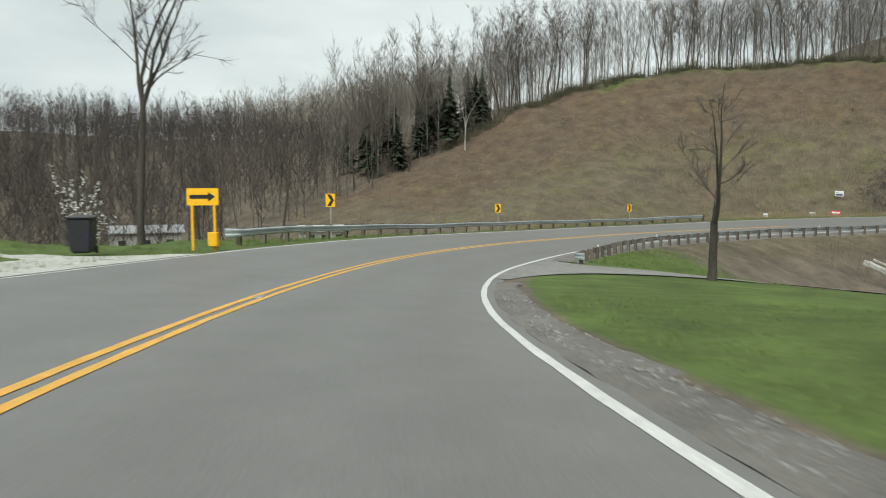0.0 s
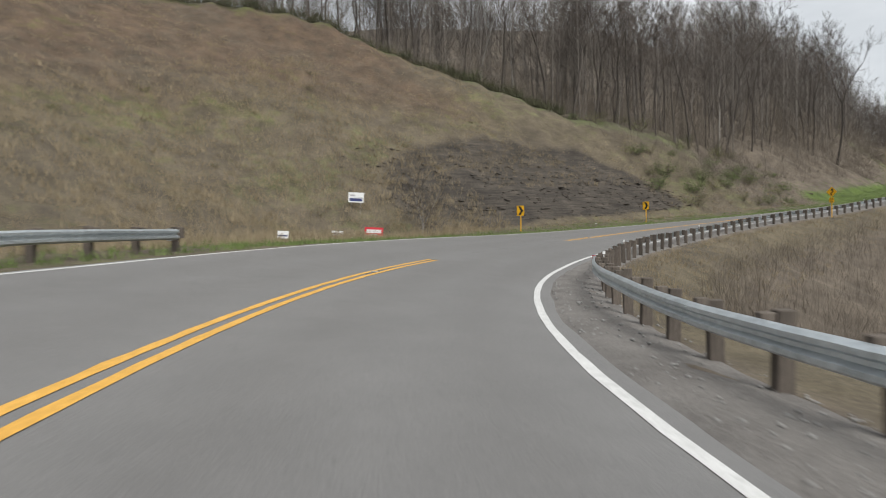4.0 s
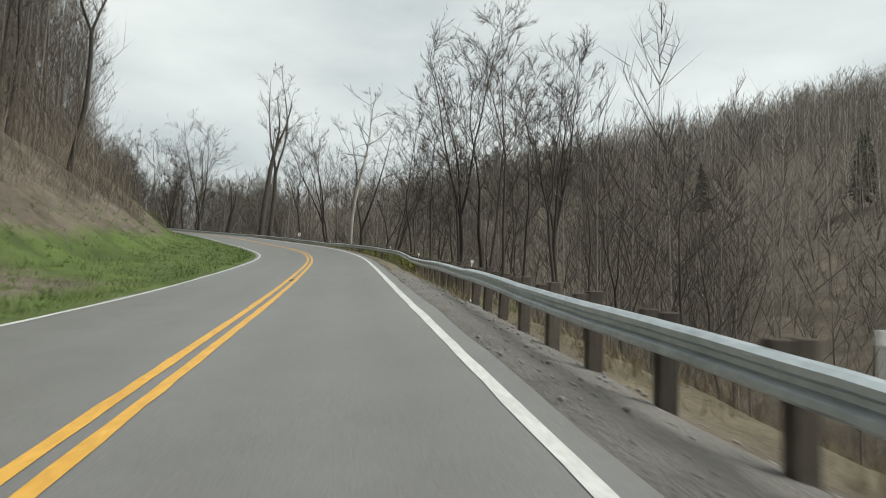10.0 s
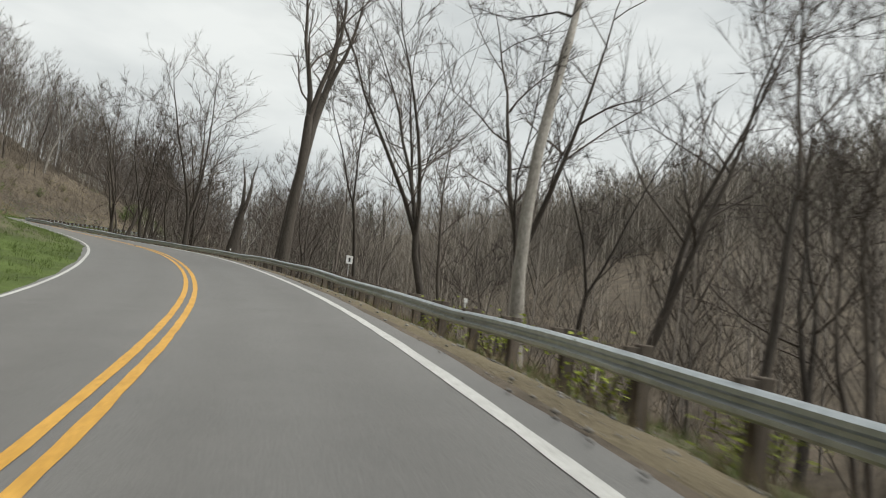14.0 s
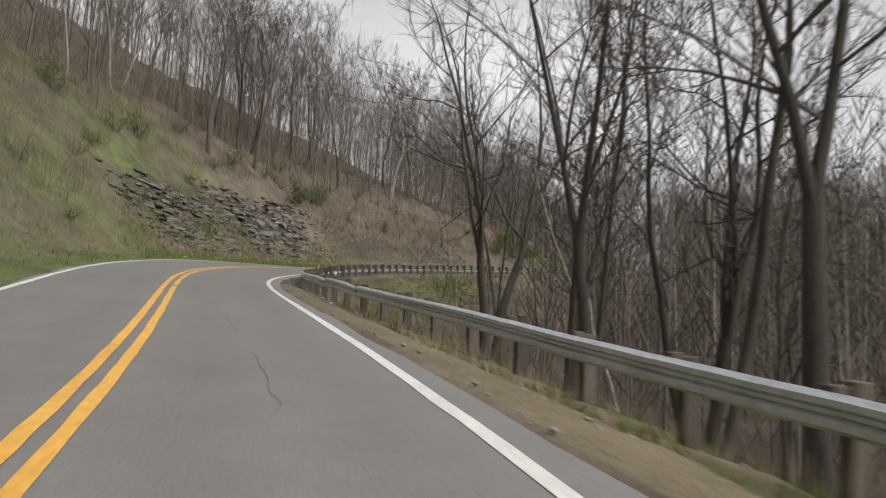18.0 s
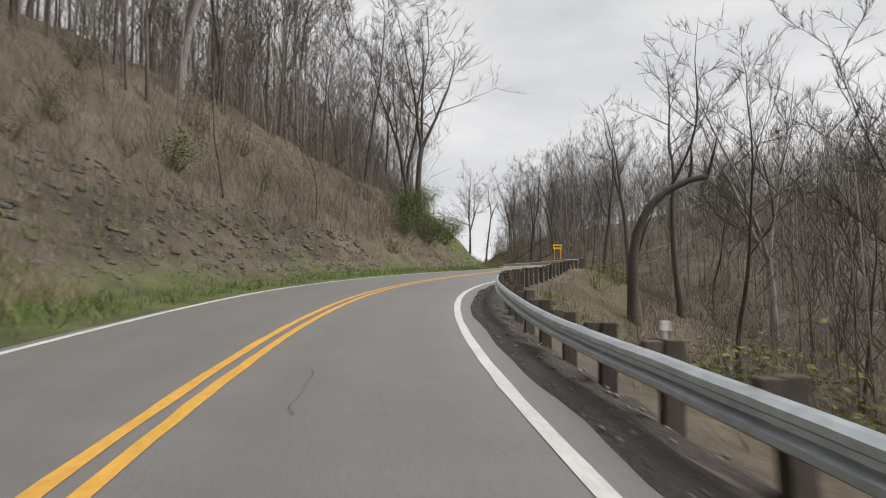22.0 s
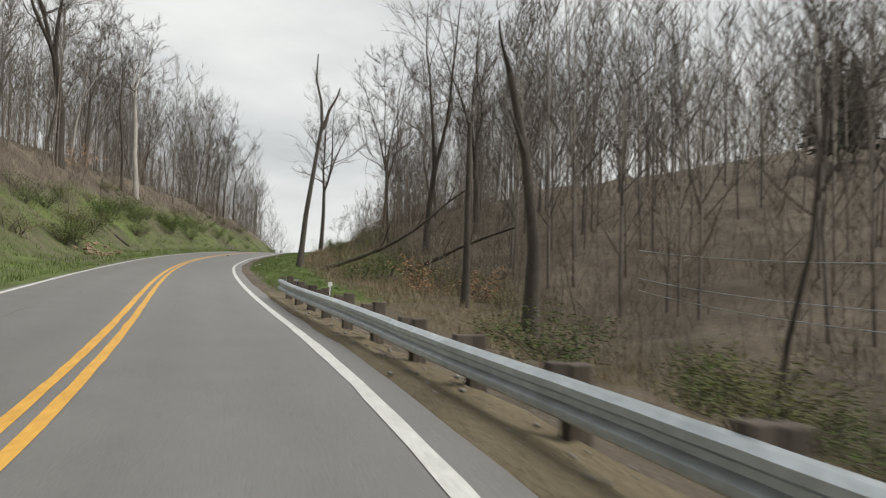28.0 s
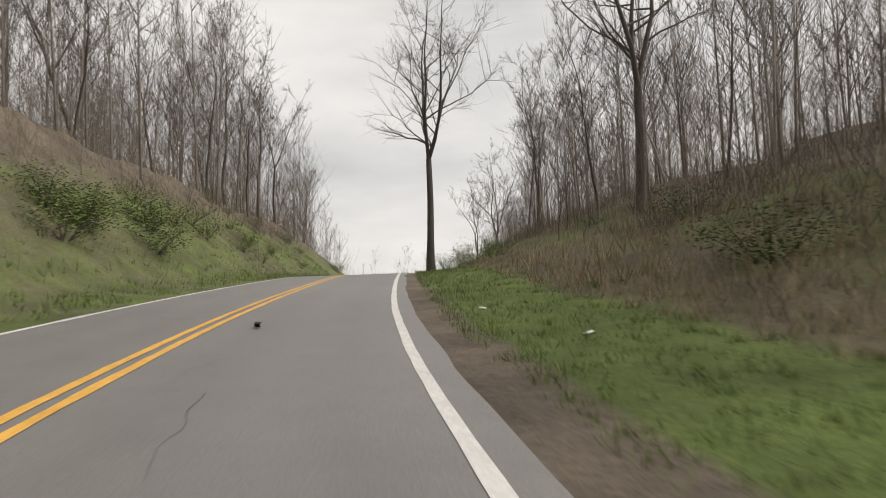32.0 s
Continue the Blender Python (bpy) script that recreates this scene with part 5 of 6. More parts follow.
hero(116.0, 10.5, tree_meshes(206, 4.2, 0.05, fork=0.15, spread=0.6, limbs=6, subs=5, twigs=4, forks=3, twig_r=0.009, bark=M_BARKPALE), 1.0, 0, "bushy bare sapling on the cut slope")
hero(259.4, -6.5, tree_meshes(207, 27, 0.36, fork=0.38, spread=0.34, limbs=10, subs=6, twigs=5, forks=2, open_out=(0.22, 0.3), rise=(0.8, 1.8)), 1.0, 20,
     "tall pale-limbed tree that forks in two behind the guardrail")
hero(283.3, -13.2, tree_meshes(208, 15, 0.55, fork=0.55, spread=0.22, limbs=4, subs=3, twigs=3, forks=2, open_out=(0.16, 0.26), sides=9), 1.0, 200,
     "broken old trunk with a split, forked top", (0, 3))
hero(270.7, -11.1, tree_meshes(209, 30, 0.47, fork=0.62, spread=0.3, limbs=8, subs=5, twigs=4, forks=2, sides=9), 1.0, 0, "massive straight dark trunk below the guardrail", (0, 5))
hero(210.4, -18.3, tree_meshes(210, 26, 0.22, fork=0.36, spread=0.34, limbs=11, subs=7, twigs=6, forks=4, open_out=(0.16, 0.4), twig_r=0.014, rise=(0.8, 1.8), thin=True), 1.0, 0, "broad bare tree with a wide fan of twigs")
hero(239.5, -9.7, tree_meshes(211, 24, 0.24, fork=0.5, spread=0.38, limbs=9, subs=5, twigs=4, forks=1, bark=M_BARKPALE), 1.0, 0, "straight mottled trunk behind the guardrail")
hero(248.2, -14.2, tree_meshes(212, 24, 0.34, fork=0.3, spread=0.45, limbs=9, subs=6, twigs=5, forks=2, open_out=(0.3, 0.45)), 1.0, 0, "leaning bare tree with drooping limbs", (12, 0))
hero(289.0, -12.3, tree_meshes(226, 26, 0.30, lean=0.0, sway=0.015, open_out=(0.14, 0.26), fork=0.27, spread=0.42, limbs=9, subs=6, twigs=5, forks=2), 1.0, 50, "upright dark forked tree on the bank")
hero(394.5, 8.6, tree_meshes(214, 21, 0.30, fork=0.32, spread=0.5, limbs=8, subs=6, twigs=5, forks=3, open_out=(0.2, 0.35)), 1.0, 0, "tall bare tree group that leans over the road", (0, 7))
hero(399.0, 11.0, tree_meshes(215, 17, 0.2, fork=0.35, spread=0.45, limbs=8, subs=5, twigs=4, forks=2), 1.0, 90, "bare tree on the edge of the bank", (0, 5))
hero(372.0, 15.0, tree_meshes(216, 20, 0.28, fork=0.35, spread=0.5, limbs=9, subs=6, twigs=5, forks=2, bark=M_BARKPALE), 1.0, 30, "tall pale bare tree high on the bank")
hero(490.0, 14.0, tree_meshes(217, 24, 0.4, fork=0.4, spread=0.5, limbs=9, subs=6, twigs=5, forks=3), 1.0, 0, "large bare tree with heavy limbs above the bank")
hero(505.0, 12.0, tree_meshes(218, 23, 0.3, fork=0.45, spread=0.42, limbs=9, subs=6, twigs=5, forks=2, bark=M_BARKPALE), 1.0, 0, "tall pale bare tree above the bank")
hero(547.0, -5.7, tree_meshes(219, 31, 0.40, fork=0.38, spread=0.58, limbs=9, subs=6, twigs=5, forks=4, open_out=(0.26, 0.42), rise=(0.5, 1.2), lean=0.0), 1.0, 0,
     "lone bare elm with a vase-shaped crown at the roadside")
hero(397.7, -19.2, tree_meshes(220, 25, 0.36, fork=0.3, spread=0.5, limbs=9, subs=7, twigs=5, forks=3, bark=M_BARKPALE), 1.0, 0, "big pale bare tree with a wide twiggy crown")
hero(392.0, -12.0, tree_meshes(221, 22, 0.24, fork=0.45, spread=0.4, limbs=9, subs=6, twigs=5, forks=2), 1.0, 0, "bare tree that forks high behind the guardrail")
hero(414.0, -10.5, tree_meshes(222, 24, 0.32, fork=0.45, spread=0.42, limbs=8, subs=5, twigs=4, forks=2, sides=9), 1.0, 0, "thick twin-stemmed dark tree behind the guardrail")
hero(427.0, -12.0, tree_meshes(223, 23, 0.30, fork=0.35, spread=0.5, limbs=9, subs=5, twigs=4, forks=2), 1.0, 120, "bare tree with long low limbs")


hero(216.8, -12.6, tree_meshes(227, 24, 0.22, fork=0.30, spread=0.36, limbs=11, subs=7, twigs=6, forks=3, open_out=(0.12, 0.34), twig_r=0.014, rise=(0.8, 1.8), thin=True), 1.0, 30, "tall grey tree with a fan of thin limbs behind the guardrail")


def snag(s, d, pts, r, label, tips=2, limbs=(), wood=None):
    """A dead, broken or bent trunk, by its spine above the foot."""
    ob = tagged(new("dead_tree"), label, "tree")
    p = spot(s, d)
    TAKEN.append((p.x, p.y))
    ob.matrix_basis = pose(p.x, p.y, p.z, 0, 0, heading(s))
    v, f = [], []
    spine = [Vector(q) for q in pts]
    n = len(spine) - 1
    tube(v, f, spine, [r * (1.35 if k == 0 else 1.0 - 0.5 * k / n) for k in range(n + 1)], 9)
    me = mesh_of("trunk", v, f, wood or M_BARK, True)
    share("trunk", me, ob)
    rng = random.Random(int(s))
    for limb in limbs:
        v, f = [], []
        tube(v, f, [Vector(q) for q in limb], [r * (0.55 - 0.12 * j) for j in range(len(limb))], 7)
        share("limb", mesh_of("limb", v, f, wood or M_BARK, True), ob)
    for k in range(tips):
        v, f = [], []
        b = bough(rng, spine[-1 - (k % 2)], Vector((rng.uniform(-0.7, 0.7), rng.uniform(-0.3, 0.3), 1.0)), r * 7, 4, 0.12, 0.1)
        tube(v, f, b, [r * 0.42 * (1 - 0.2 * j) for j in range(5)], 6)
        share("limb", mesh_of("limb", v, f, M_BARK, True), ob)


snag(471.9, -7.25, ((0, 0, -0.5), (0.12, 0, 1.3), (0.3, 0, 3.7), (0.75, 0, 7.2), (1.15, 0, 10.2)), 0.23, "tall dead trunk with a forked broken top", 0,
     (((1.15, 0, 9.9), (1.0, 0, 11.8), (0.6, 0.1, 13.4), (0.65, 0.1, 15.2)), ((1.2, 0, 9.8), (1.6, 0, 11.2), (2.1, 0, 12.2), (2.3, 0, 12.9))), M_DEAD)
snag(447.5, -11.0, ((0, 0, -0.5), (0, 0, 1.5), (0, 0.05, 4.5), (0, 0.1, 7.2)), 0.17, "straight dark pole-like trunk among the brush", 0)
snag(380.5, -9.2, ((0, 0, -1.5), (-0.05, 0, 1.5), (0, 0.1, 3.6), (0.25, 0.3, 5.2), (0.9, 0.6, 6.6), (1.9, 1.0, 7.6), (3.2, 1.5, 8.3), (4.2, 1.8, 8.5)), 0.33, "bent dark trunk that curves over like a hook", 2)
snag(444.0, -12.0, ((0, 0, -0.5), (0.1, 0, 3), (-0.3, 0, 6), (-0.9, 0.2, 9)), 0.26, "broken dead trunk among the brush", 2)


def fallen(s, d, turn, length, r, tilt, label):
    ob = tagged(new("fallen_log"), label, "log")
    p = spot(s, d)
    ob.matrix_basis = pose(p.x, p.y, p.z + r * 0.6, 0, -tilt, heading(s) + turn)
    rng = random.Random(int(s * 3))
    v, f = [], []
    spine = bough(rng, Vector((-0.4, 0, 0)), Vector((1, 0, 0)), length, 8, 0.05, 0.01)
    tube(v, f, spine, [r * (1 - 0.07 * k) for k in range(9)], 7)
    share("trunk", mesh_of("trunk", v, f, M_BARK, True), ob)
    for k in range(3):
        v, f = [], []
        b = bough(rng, spine[3 + k * 2], Vector((0.8, rng.uniform(-1, 1), 0.9)), length * 0.25, 4, 0.15, 0.05)
        tube(v, f, b, [r * 0.35 * (1 - 0.2 * j) for j in range(5)], 5)
        share("branch", mesh_of("branch", v, f, M_BARK, True), ob)


fallen(468.5, -8.8, -28, 11.0, 0.14, 16, "fallen tree propped up on the slope beside the verge")
fallen(484.0, 6.4, 150, 5.0, 0.10, 30, "dead branch lying on the grassy bank")
fallen(463.0, -13.0, -50, 8.0, 0.13, 12, "fallen log in the brush")
fallen(186.0, 10.0, 200, 5.0, 0.12, 15, "dead branch on the bank")


def scatter():
    rng = random.Random(11)

    def zone(n, s_a, s_b, o_a, o_b, kinds, group, lo=0.8, hi=1.2, gap=2.6):
        made = 0
        side = 1 if o_a > 0 else -1
        for _ in range(n * 8):
            if made >= n:
                break
            s, o = rng.uniform(s_a, s_b), rng.uniform(abs(o_a), abs(o_b))
            if side > 0 and 56 < s < 176:
                o += float(table(TREELINE, s))
            d = float(lane_l(s)) + 0.35 + o if side > 0 else -(float(lane_r(s)) + 0.5 + o)
            p = spot(s, d)
            if free(p, gap):
                rng.choice(kinds).plant(p, rng.uniform(lo, hi), rng.uniform(0, 360), (rng.gauss(0, 4), rng.gauss(0, 4)), group=group)
                made += 1
    mixed = FOREST + FOREST + PALE
    zone(16, 74, 96, 0.1, 9, mixed, "trees on the cleared hill's top", 0.75, 1.05, 1.6)
    zone(46, 94, 136, 0.1, 5, FOREST, "trees on the cleared hill's top", 0.75, 1.0, 1.5)
    zone(36, 136, 176, 0.5, 12, mixed, "woodland above the bank", 0.7, 1.05, 1.6)
    zone(3, 60, 72, 0.1, 10, mixed, "trees in the valley", 0.5, 0.7)
    zone(18, 178, 262, 13, 26, mixed, "woodland above the bank", 0.8, 1.15, 2.2)
    zone(24, 262, 345, 12, 24, mixed, "woodland above the bank", 0.7, 1.05, 2.2)
    zone(22, 345, 398, 9.5, 22, mixed, "woodland above the bank", 0.8, 1.15, 2.0)
    zone(34, 398, 600, 9, 20, mixed, "woodland above the bank", 0.8, 1.15, 2.2)
    zone(7, 268, 345, 9, 13, THIN, "saplings on the bank", 0.6, 1.1, 1.0)
    zone(6, 345, 390, 3, 11, THIN, "saplings on the bank", 0.5, 1.0, 1.0)
    zone(4, 156, 175, 0.1, 3, THIN, "saplings on the bank", 0.5, 1.0, 1.0)
    zone(4, 430, 600, 4, 11, THIN, "saplings on the bank", 0.5, 0.9, 1.0)
    zone(3, 80, 140, -24, -34, mixed, "trees in the hollow", 0.3, 0.45)
    zone(7, 196, 224, -11, -20, FOREST, "trees in the hollow", 0.7, 0.9)
    zone(8, 196, 226, -6, -15, FOREST + BIG[:2], "trees in the hollow", 0.85, 1.1, 2.2)
    zone(14, 222, 262, -7, -17, mixed + BIG, "trees in the hollow", 0.75, 0.95)
    zone(7, 284, 306, -7, -15, FOREST + BIG[:2], "trees in the hollow", 0.85, 1.1, 2.2)
    zone(18, 262, 345, -10, -19, mixed + BIG, "trees in the hollow", 0.7, 1.05)
    zone(16, 345, 440, -11, -22, mixed + BIG, "trees in the hollow", 0.75, 1.05)
    zone(24, 446, 625, -11, -22, mixed + BIG, "trees beside the road", 0.75, 1.05)
    zone(6, 300, 380, -4, -10, THIN, "saplings behind the guardrail", 0.5, 1.0, 1.2)
    zone(6, 440, 560, -7, -14, THIN, "saplings beside the road", 0.4, 0.8, 1.0)


scatter()


# ---- distant woods, undergrowth and grass ----
def pose_many(tv, tt, pos, yaw, scale, squash=None):
    """Copies of a template (vertices, triangles) at many places, as one pair of arrays."""
    n, m = len(pos), len(tv)
    c, s = np.cos(yaw)[:, None], np.sin(yaw)[:, None]
    k = scale[:, None]
    h = k if squash is None else k * squash[:, None]
    x = (tv[None, :, 0] * c - tv[None, :, 1] * s) * k + pos[:, 0:1]
    y = (tv[None, :, 0] * s + tv[None, :, 1] * c) * k + pos[:, 1:2]
    z = tv[None, :, 2] * h + pos[:, 2:3]
    v = np.stack((x, y, z), 2).reshape(-1, 3)
    t = (tt[None, :, :] + (np.arange(n) * m)[:, None, None]).reshape(-1, 3)
    return v, t


def stuff(name, batches, mat, label, category):
    vs, ts, base = [], [], 0
    for v, t in batches:
        vs.append(v)
        ts.append(t + base)
        base += len(v)
    return tagged(tri_mesh(name, np.concatenate(vs), np.concatenate(ts), mat), label, category, kind="stuff")


def bare_template(seed, height, limbs=15, twigs=4, stout=0.17, limb_w=0.052, twig_w=0.027, low=0.32, reach=0.34):
    """A cheap bare tree for the distance: trunk, limbs and twigs of blades."""
    rng = random.Random(seed)
    v, f = [], []
    top = Vector((rng.gauss(0, 0.6), rng.gauss(0, 0.6), height))
    sliver(v, f, Vector((0, 0, -1)), top, stout, rng)
    for k in range(limbs):
        u = rng.uniform(low, 0.95)
        p = Vector((0, 0, -1)).lerp(top, u)
        a = rng.uniform(0, 6.28)
        ln = height * reach * (1.15 - u) * rng.uniform(0.7, 1.3)
        e = p + Vector((math.cos(a), math.sin(a), rng.uniform(0.9, 2.4))).normalized() * ln
        flat(v, f, p, e, limb_w, rng)
        for _ in range(twigs):
            q = p.lerp(e, rng.uniform(0.3, 0.95))
            flat(v, f, q, q + Vector((rng.gauss(0, 0.45), rng.gauss(0, 0.45), rng.uniform(0.4, 1.5))).normalized() * ln * rng.uniform(0.3, 0.6), twig_w, rng)
    return np.array([tuple(q) for q in v]), np.array(f)


def conifer_template(seed, height):
    rng = random.Random(seed)
    v, f = [], []
    sliver(v, f, Vector((0, 0, -1)), Vector((0, 0, height)), 0.2, rng)
    for k in range(340):
        u = rng.random() ** 0.8
        z = height * (0.12 + 0.86 * u)
        r = height * 0.20 * (1.02 - u) * rng.uniform(0.6, 1.2)
        a = rng.uniform(0, 6.28)
        e = Vector((math.cos(a) * r, math.sin(a) * r, z - r * 0.25 + rng.uniform(-0.6, 0.5)))
        w = Vector((-math.sin(a), math.cos(a), 0)) * (0.12 + r * 0.17)
        b = Vector((0, 0, z + 0.1))
        i = len(v)
        v.extend((b, e * 0.75 + b * 0.25 + w, e, e * 0.75 + b * 0.25 - w))
        f.extend(((i, i + 1, i + 2), (i, i + 2, i + 3)))
    return np.array([tuple(q) for q in v]), np.array(f)


def far_woods():
    """The woods that cover the far slopes: short bushy trees, dense where the camera looks across the valley."""
    rng = np.random.default_rng(21)
    n, m, w = 4500, 8600, 4600
    x, y = rng.uniform(-330, 640, n), rng.uniform(-230, 350, n)
    # the hillside across the hollow, then the valley's far side
    sr, dr = rng.uniform(60, 590, m), -(29 + 210 * rng.random(m) ** 0.8)
    sv, dv = rng.uniform(10, 100, w), 46 + 190 * rng.random(w) ** 0.8
    for ss, dd in ((sr, dr), (sv, dv)):
        px, py, _ = place(ss, dd)
        x, y = np.concatenate((x, px)), np.concatenate((y, py))
    s, d = nearest(x, y)
    o = beyond(s, d)
    ok = (np.where(d > 0, o > 38, o > 24) | ((s > 638) & (o > 9))) & (o < 240)
    ok &= ~((d > 0) & (s > 58) & (s < 178) & (o < table(TREELINE, s) + np.where(s < 76, 1, 14)))
    ok &= ~((d < 0) & (s < 66) & (o < 40))
    ok &= ~((d < 0) & (s > 425) & (rng.random(len(s)) < 0.5))
    x, y, s, d, o = x[ok], y[ok], s[ok], d[ok], o[ok]
    z = land(s, d, x, y)
    pos = np.stack((x, y, z - 0.5), 1)
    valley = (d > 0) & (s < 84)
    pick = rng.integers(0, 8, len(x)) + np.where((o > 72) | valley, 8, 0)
    small = np.where(valley, 0.78, np.where((d < 0) & (s < 180), 0.7, 0.9))
    batches, dark = [], []
    for k in range(16):
        h = 13 + (k % 8) * 0.8
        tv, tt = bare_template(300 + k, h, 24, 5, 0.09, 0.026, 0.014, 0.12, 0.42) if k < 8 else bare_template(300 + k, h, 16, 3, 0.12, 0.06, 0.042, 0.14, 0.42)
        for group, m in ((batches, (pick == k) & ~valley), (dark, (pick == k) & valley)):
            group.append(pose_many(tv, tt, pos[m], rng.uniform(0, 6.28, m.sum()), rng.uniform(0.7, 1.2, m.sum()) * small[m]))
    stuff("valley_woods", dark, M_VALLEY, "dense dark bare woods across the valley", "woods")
    # these carry their haze in the pale twig colour
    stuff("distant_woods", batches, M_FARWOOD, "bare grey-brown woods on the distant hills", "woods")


def understorey():
    """Thin saplings, vines and brush that fill the space between the trunks, joined."""
    rng = np.random.default_rng(23)
    zones = ((700, 84, 140, -1.0, 3, 2, 0.10, 0.30), (240, 84, 140, 2, 10, 2, 0.2, 0.45), (420, 138, 178, 0, 14, 2, 0.2, 0.8), (120, 154, 180, 4, 9, 1, 0.12, 0.28), (360, 182, 262, 10, 30, 1, 0.4, 1.0),
             (190, 262, 316, 5, 11, 1, 0.2, 0.45), (560, 262, 352, 11, 30, 1, 0.4, 1.0), (240, 350, 398, 4, 10, 1, 0.18, 0.42), (320, 345, 398, 10, 26, 1, 0.4, 1.0),
             (280, 398, 600, 6.5, 11, 1, 0.2, 0.5), (560, 398, 620, 11, 28, 1, 0.4, 1.0), (300, 84, 184, 7, 30, -1, 0.2, 0.45), (140, 184, 300, 8, 30, -1, 0.3, 0.7),
             (220, 300, 372, 9, 30, -1, 0.3, 0.8), (260, 372, 446, 9, 30, -1, 0.3, 0.8), (420, 446, 600, 9, 28, -1, 0.25, 0.8), (160, 66, 96, 0, 8, 2, 0.25, 0.6))
    batches = []
    for k in range(5):
        tv, tt = bare_template(330 + k, 8.0, 17, 4, 0.05, 0.020, 0.013, 0.10, 0.55)
        for n, s_a, s_b, o_a, o_b, side, lo, hi in zones:
            m = n // 5
            p = strewn(rng, m, s_a, s_b, o_a, o_b, side, 1.0, side == 2) - np.array((0, 0, 0.2))
            batches.append(pose_many(tv, tt, p, rng.uniform(0, 6.28, m), rng.uniform(lo, hi, m)))
    stuff("undergrowth", batches, M_BRUSH, "thin bare saplings and brush between the trees", "undergrowth")


def middle_woods():
    """The trees behind the first rows, joined."""
    rng = np.random.default_rng(77)
    zones = ((230, 76, 134, 2, 24, 2), (230, 130, 180, 3, 34, 2), (190, 178, 262, 14, 46, 1), (220, 262, 345, 13, 44, 1), (170, 345, 398, 10, 42, 1),
             (420, 398, 636, 9.5, 42, 1), (80, 196, 262, 14, 34, -1), (100, 262, 345, 14, 36, -1), (110, 345, 436, 18, 40, -1), (220, 440, 636, 14, 40, -1))
    pos = np.concatenate([strewn(rng, n, a, b, lo, hi, side, 1.0, side == 2) for n, a, b, lo, hi, side in zones])
    batches = []
    for k in range(10):
        tv, tt = bare_template(350 + k, 16 + k * 0.7, 26, 7, 0.115, 0.036, 0.020, 0.18, 0.38)
        p = pos[k::10]
        batches.append(pose_many(tv, tt, p, rng.uniform(0, 6.28, len(p)), rng.uniform(0.75, 1.15, len(p))))
    stuff("woodland", batches, M_MIDWOOD, "bare woodland behind the first rows of trees", "woods")



def conifers():
    rng = random.Random(5)
    tmpl = [conifer_template(400 + k, 15) for k in range(3)]
    meshes = []
    for tv, tt in tmpl:
        me = bpy.data.meshes.new("foliage")
        me.from_pydata(tv[4:].tolist(), [], (tt[3:] - 4).tolist())
        me.materials.append(M_NEEDLE)
        meshes.append(me)
    v, f = [], []
    tube(v, f, [Vector((0, 0, -1)), Vector((0, 0, 7)), Vector((0, 0, 14.8))], [0.2, 0.13, 0.02], 6)
    stem = mesh_of("trunk", v, f, M_BARK, True)
    spots = [(q, float(table(TREELINE, q)) + 6 + rng.uniform(1, 14)) for q in (rng.uniform(78, 92) for _ in range(24))]
    spots += [(rng.uniform(185, 250), -rng.uniform(80, 125)) for _ in range(16)]
    spots += [(283, -24), (280, -28), (287, -30), (300, -40), (470, -52), (474, -57)]
    for s, d in spots:
        p = spot(s, d)
        ob = tagged(new("conifer"), "dark green conifer among the bare trees", "conifer", "conifers in the woods")
        k = rng.uniform(0.45, 0.85)
        w = k * rng.uniform(1.1, 1.5)
        ob.matrix_basis = pose(p.x, p.y, p.z, 0, 0, rng.uniform(0, 360)) @ Matrix.Diagonal((w, w, k, 1))
        share("trunk", stem, ob)
        share("foliage", rng.choice(meshes), ob)


conifers()


def blade_template(seed, blades, height, spread, width):
    rng = random.Random(seed)
    v, f = [], []
    for _ in range(blades):
        a, r = rng.uniform(0, 6.28), spread * math.sqrt(rng.random())
        b = Vector((math.cos(a) * r, math.sin(a) * r, -0.03))
        q = rng.uniform(0, 6.28)
        w = Vector((math.cos(q), math.sin(q), 0)) * width
        tip = b + Vector((rng.gauss(0, 0.35), rng.gauss(0, 0.35), 1)).normalized() * height * rng.uniform(0.5, 1.2)
        i = len(v)
        v.extend((b - w, b + w, tip))
        f.append((i, i + 1, i + 2))
    return np.array([tuple(q) for q in v]), np.array(f)


def strewn(rng, n, s_a, s_b, o_a, o_b, side, power=1.0, wooded=False):
    """Places beside the road, denser towards the inner edge where power is above 1; wooded: counted from the edge of the woods."""
    s = rng.uniform(s_a, s_b, n)
    o = o_a + (o_b - o_a) * rng.random(n) ** power
    if wooded:
        o = o + table(TREELINE, s)
    d = lane_l(s) + 0.35 + o if side > 0 else -(lane_r(s) + 0.5 + o)
    x, y, z = place(s, d)
    return np.stack((x, y, z), 1)


def tufts(name, seed, zones, mat, label, category, blades, height, spread, width):
    rng = np.random.default_rng(seed)
    tmpl = [blade_template(seed * 10 + k, blades, height, spread, width) for k in range(4)]
    batches = []
    for n, s_a, s_b, o_a, o_b, side, size in zones:
        pos = strewn(rng, n, s_a, s_b, o_a, o_b, side, 1.4)
        for k in range(4):
            p = pos[k::4]
            batches.append(pose_many(*tmpl[k], p, rng.uniform(0, 6.28, len(p)), size * rng.uniform(0.6, 1.3, len(p))))
    stuff(name, batches, mat, label, category)


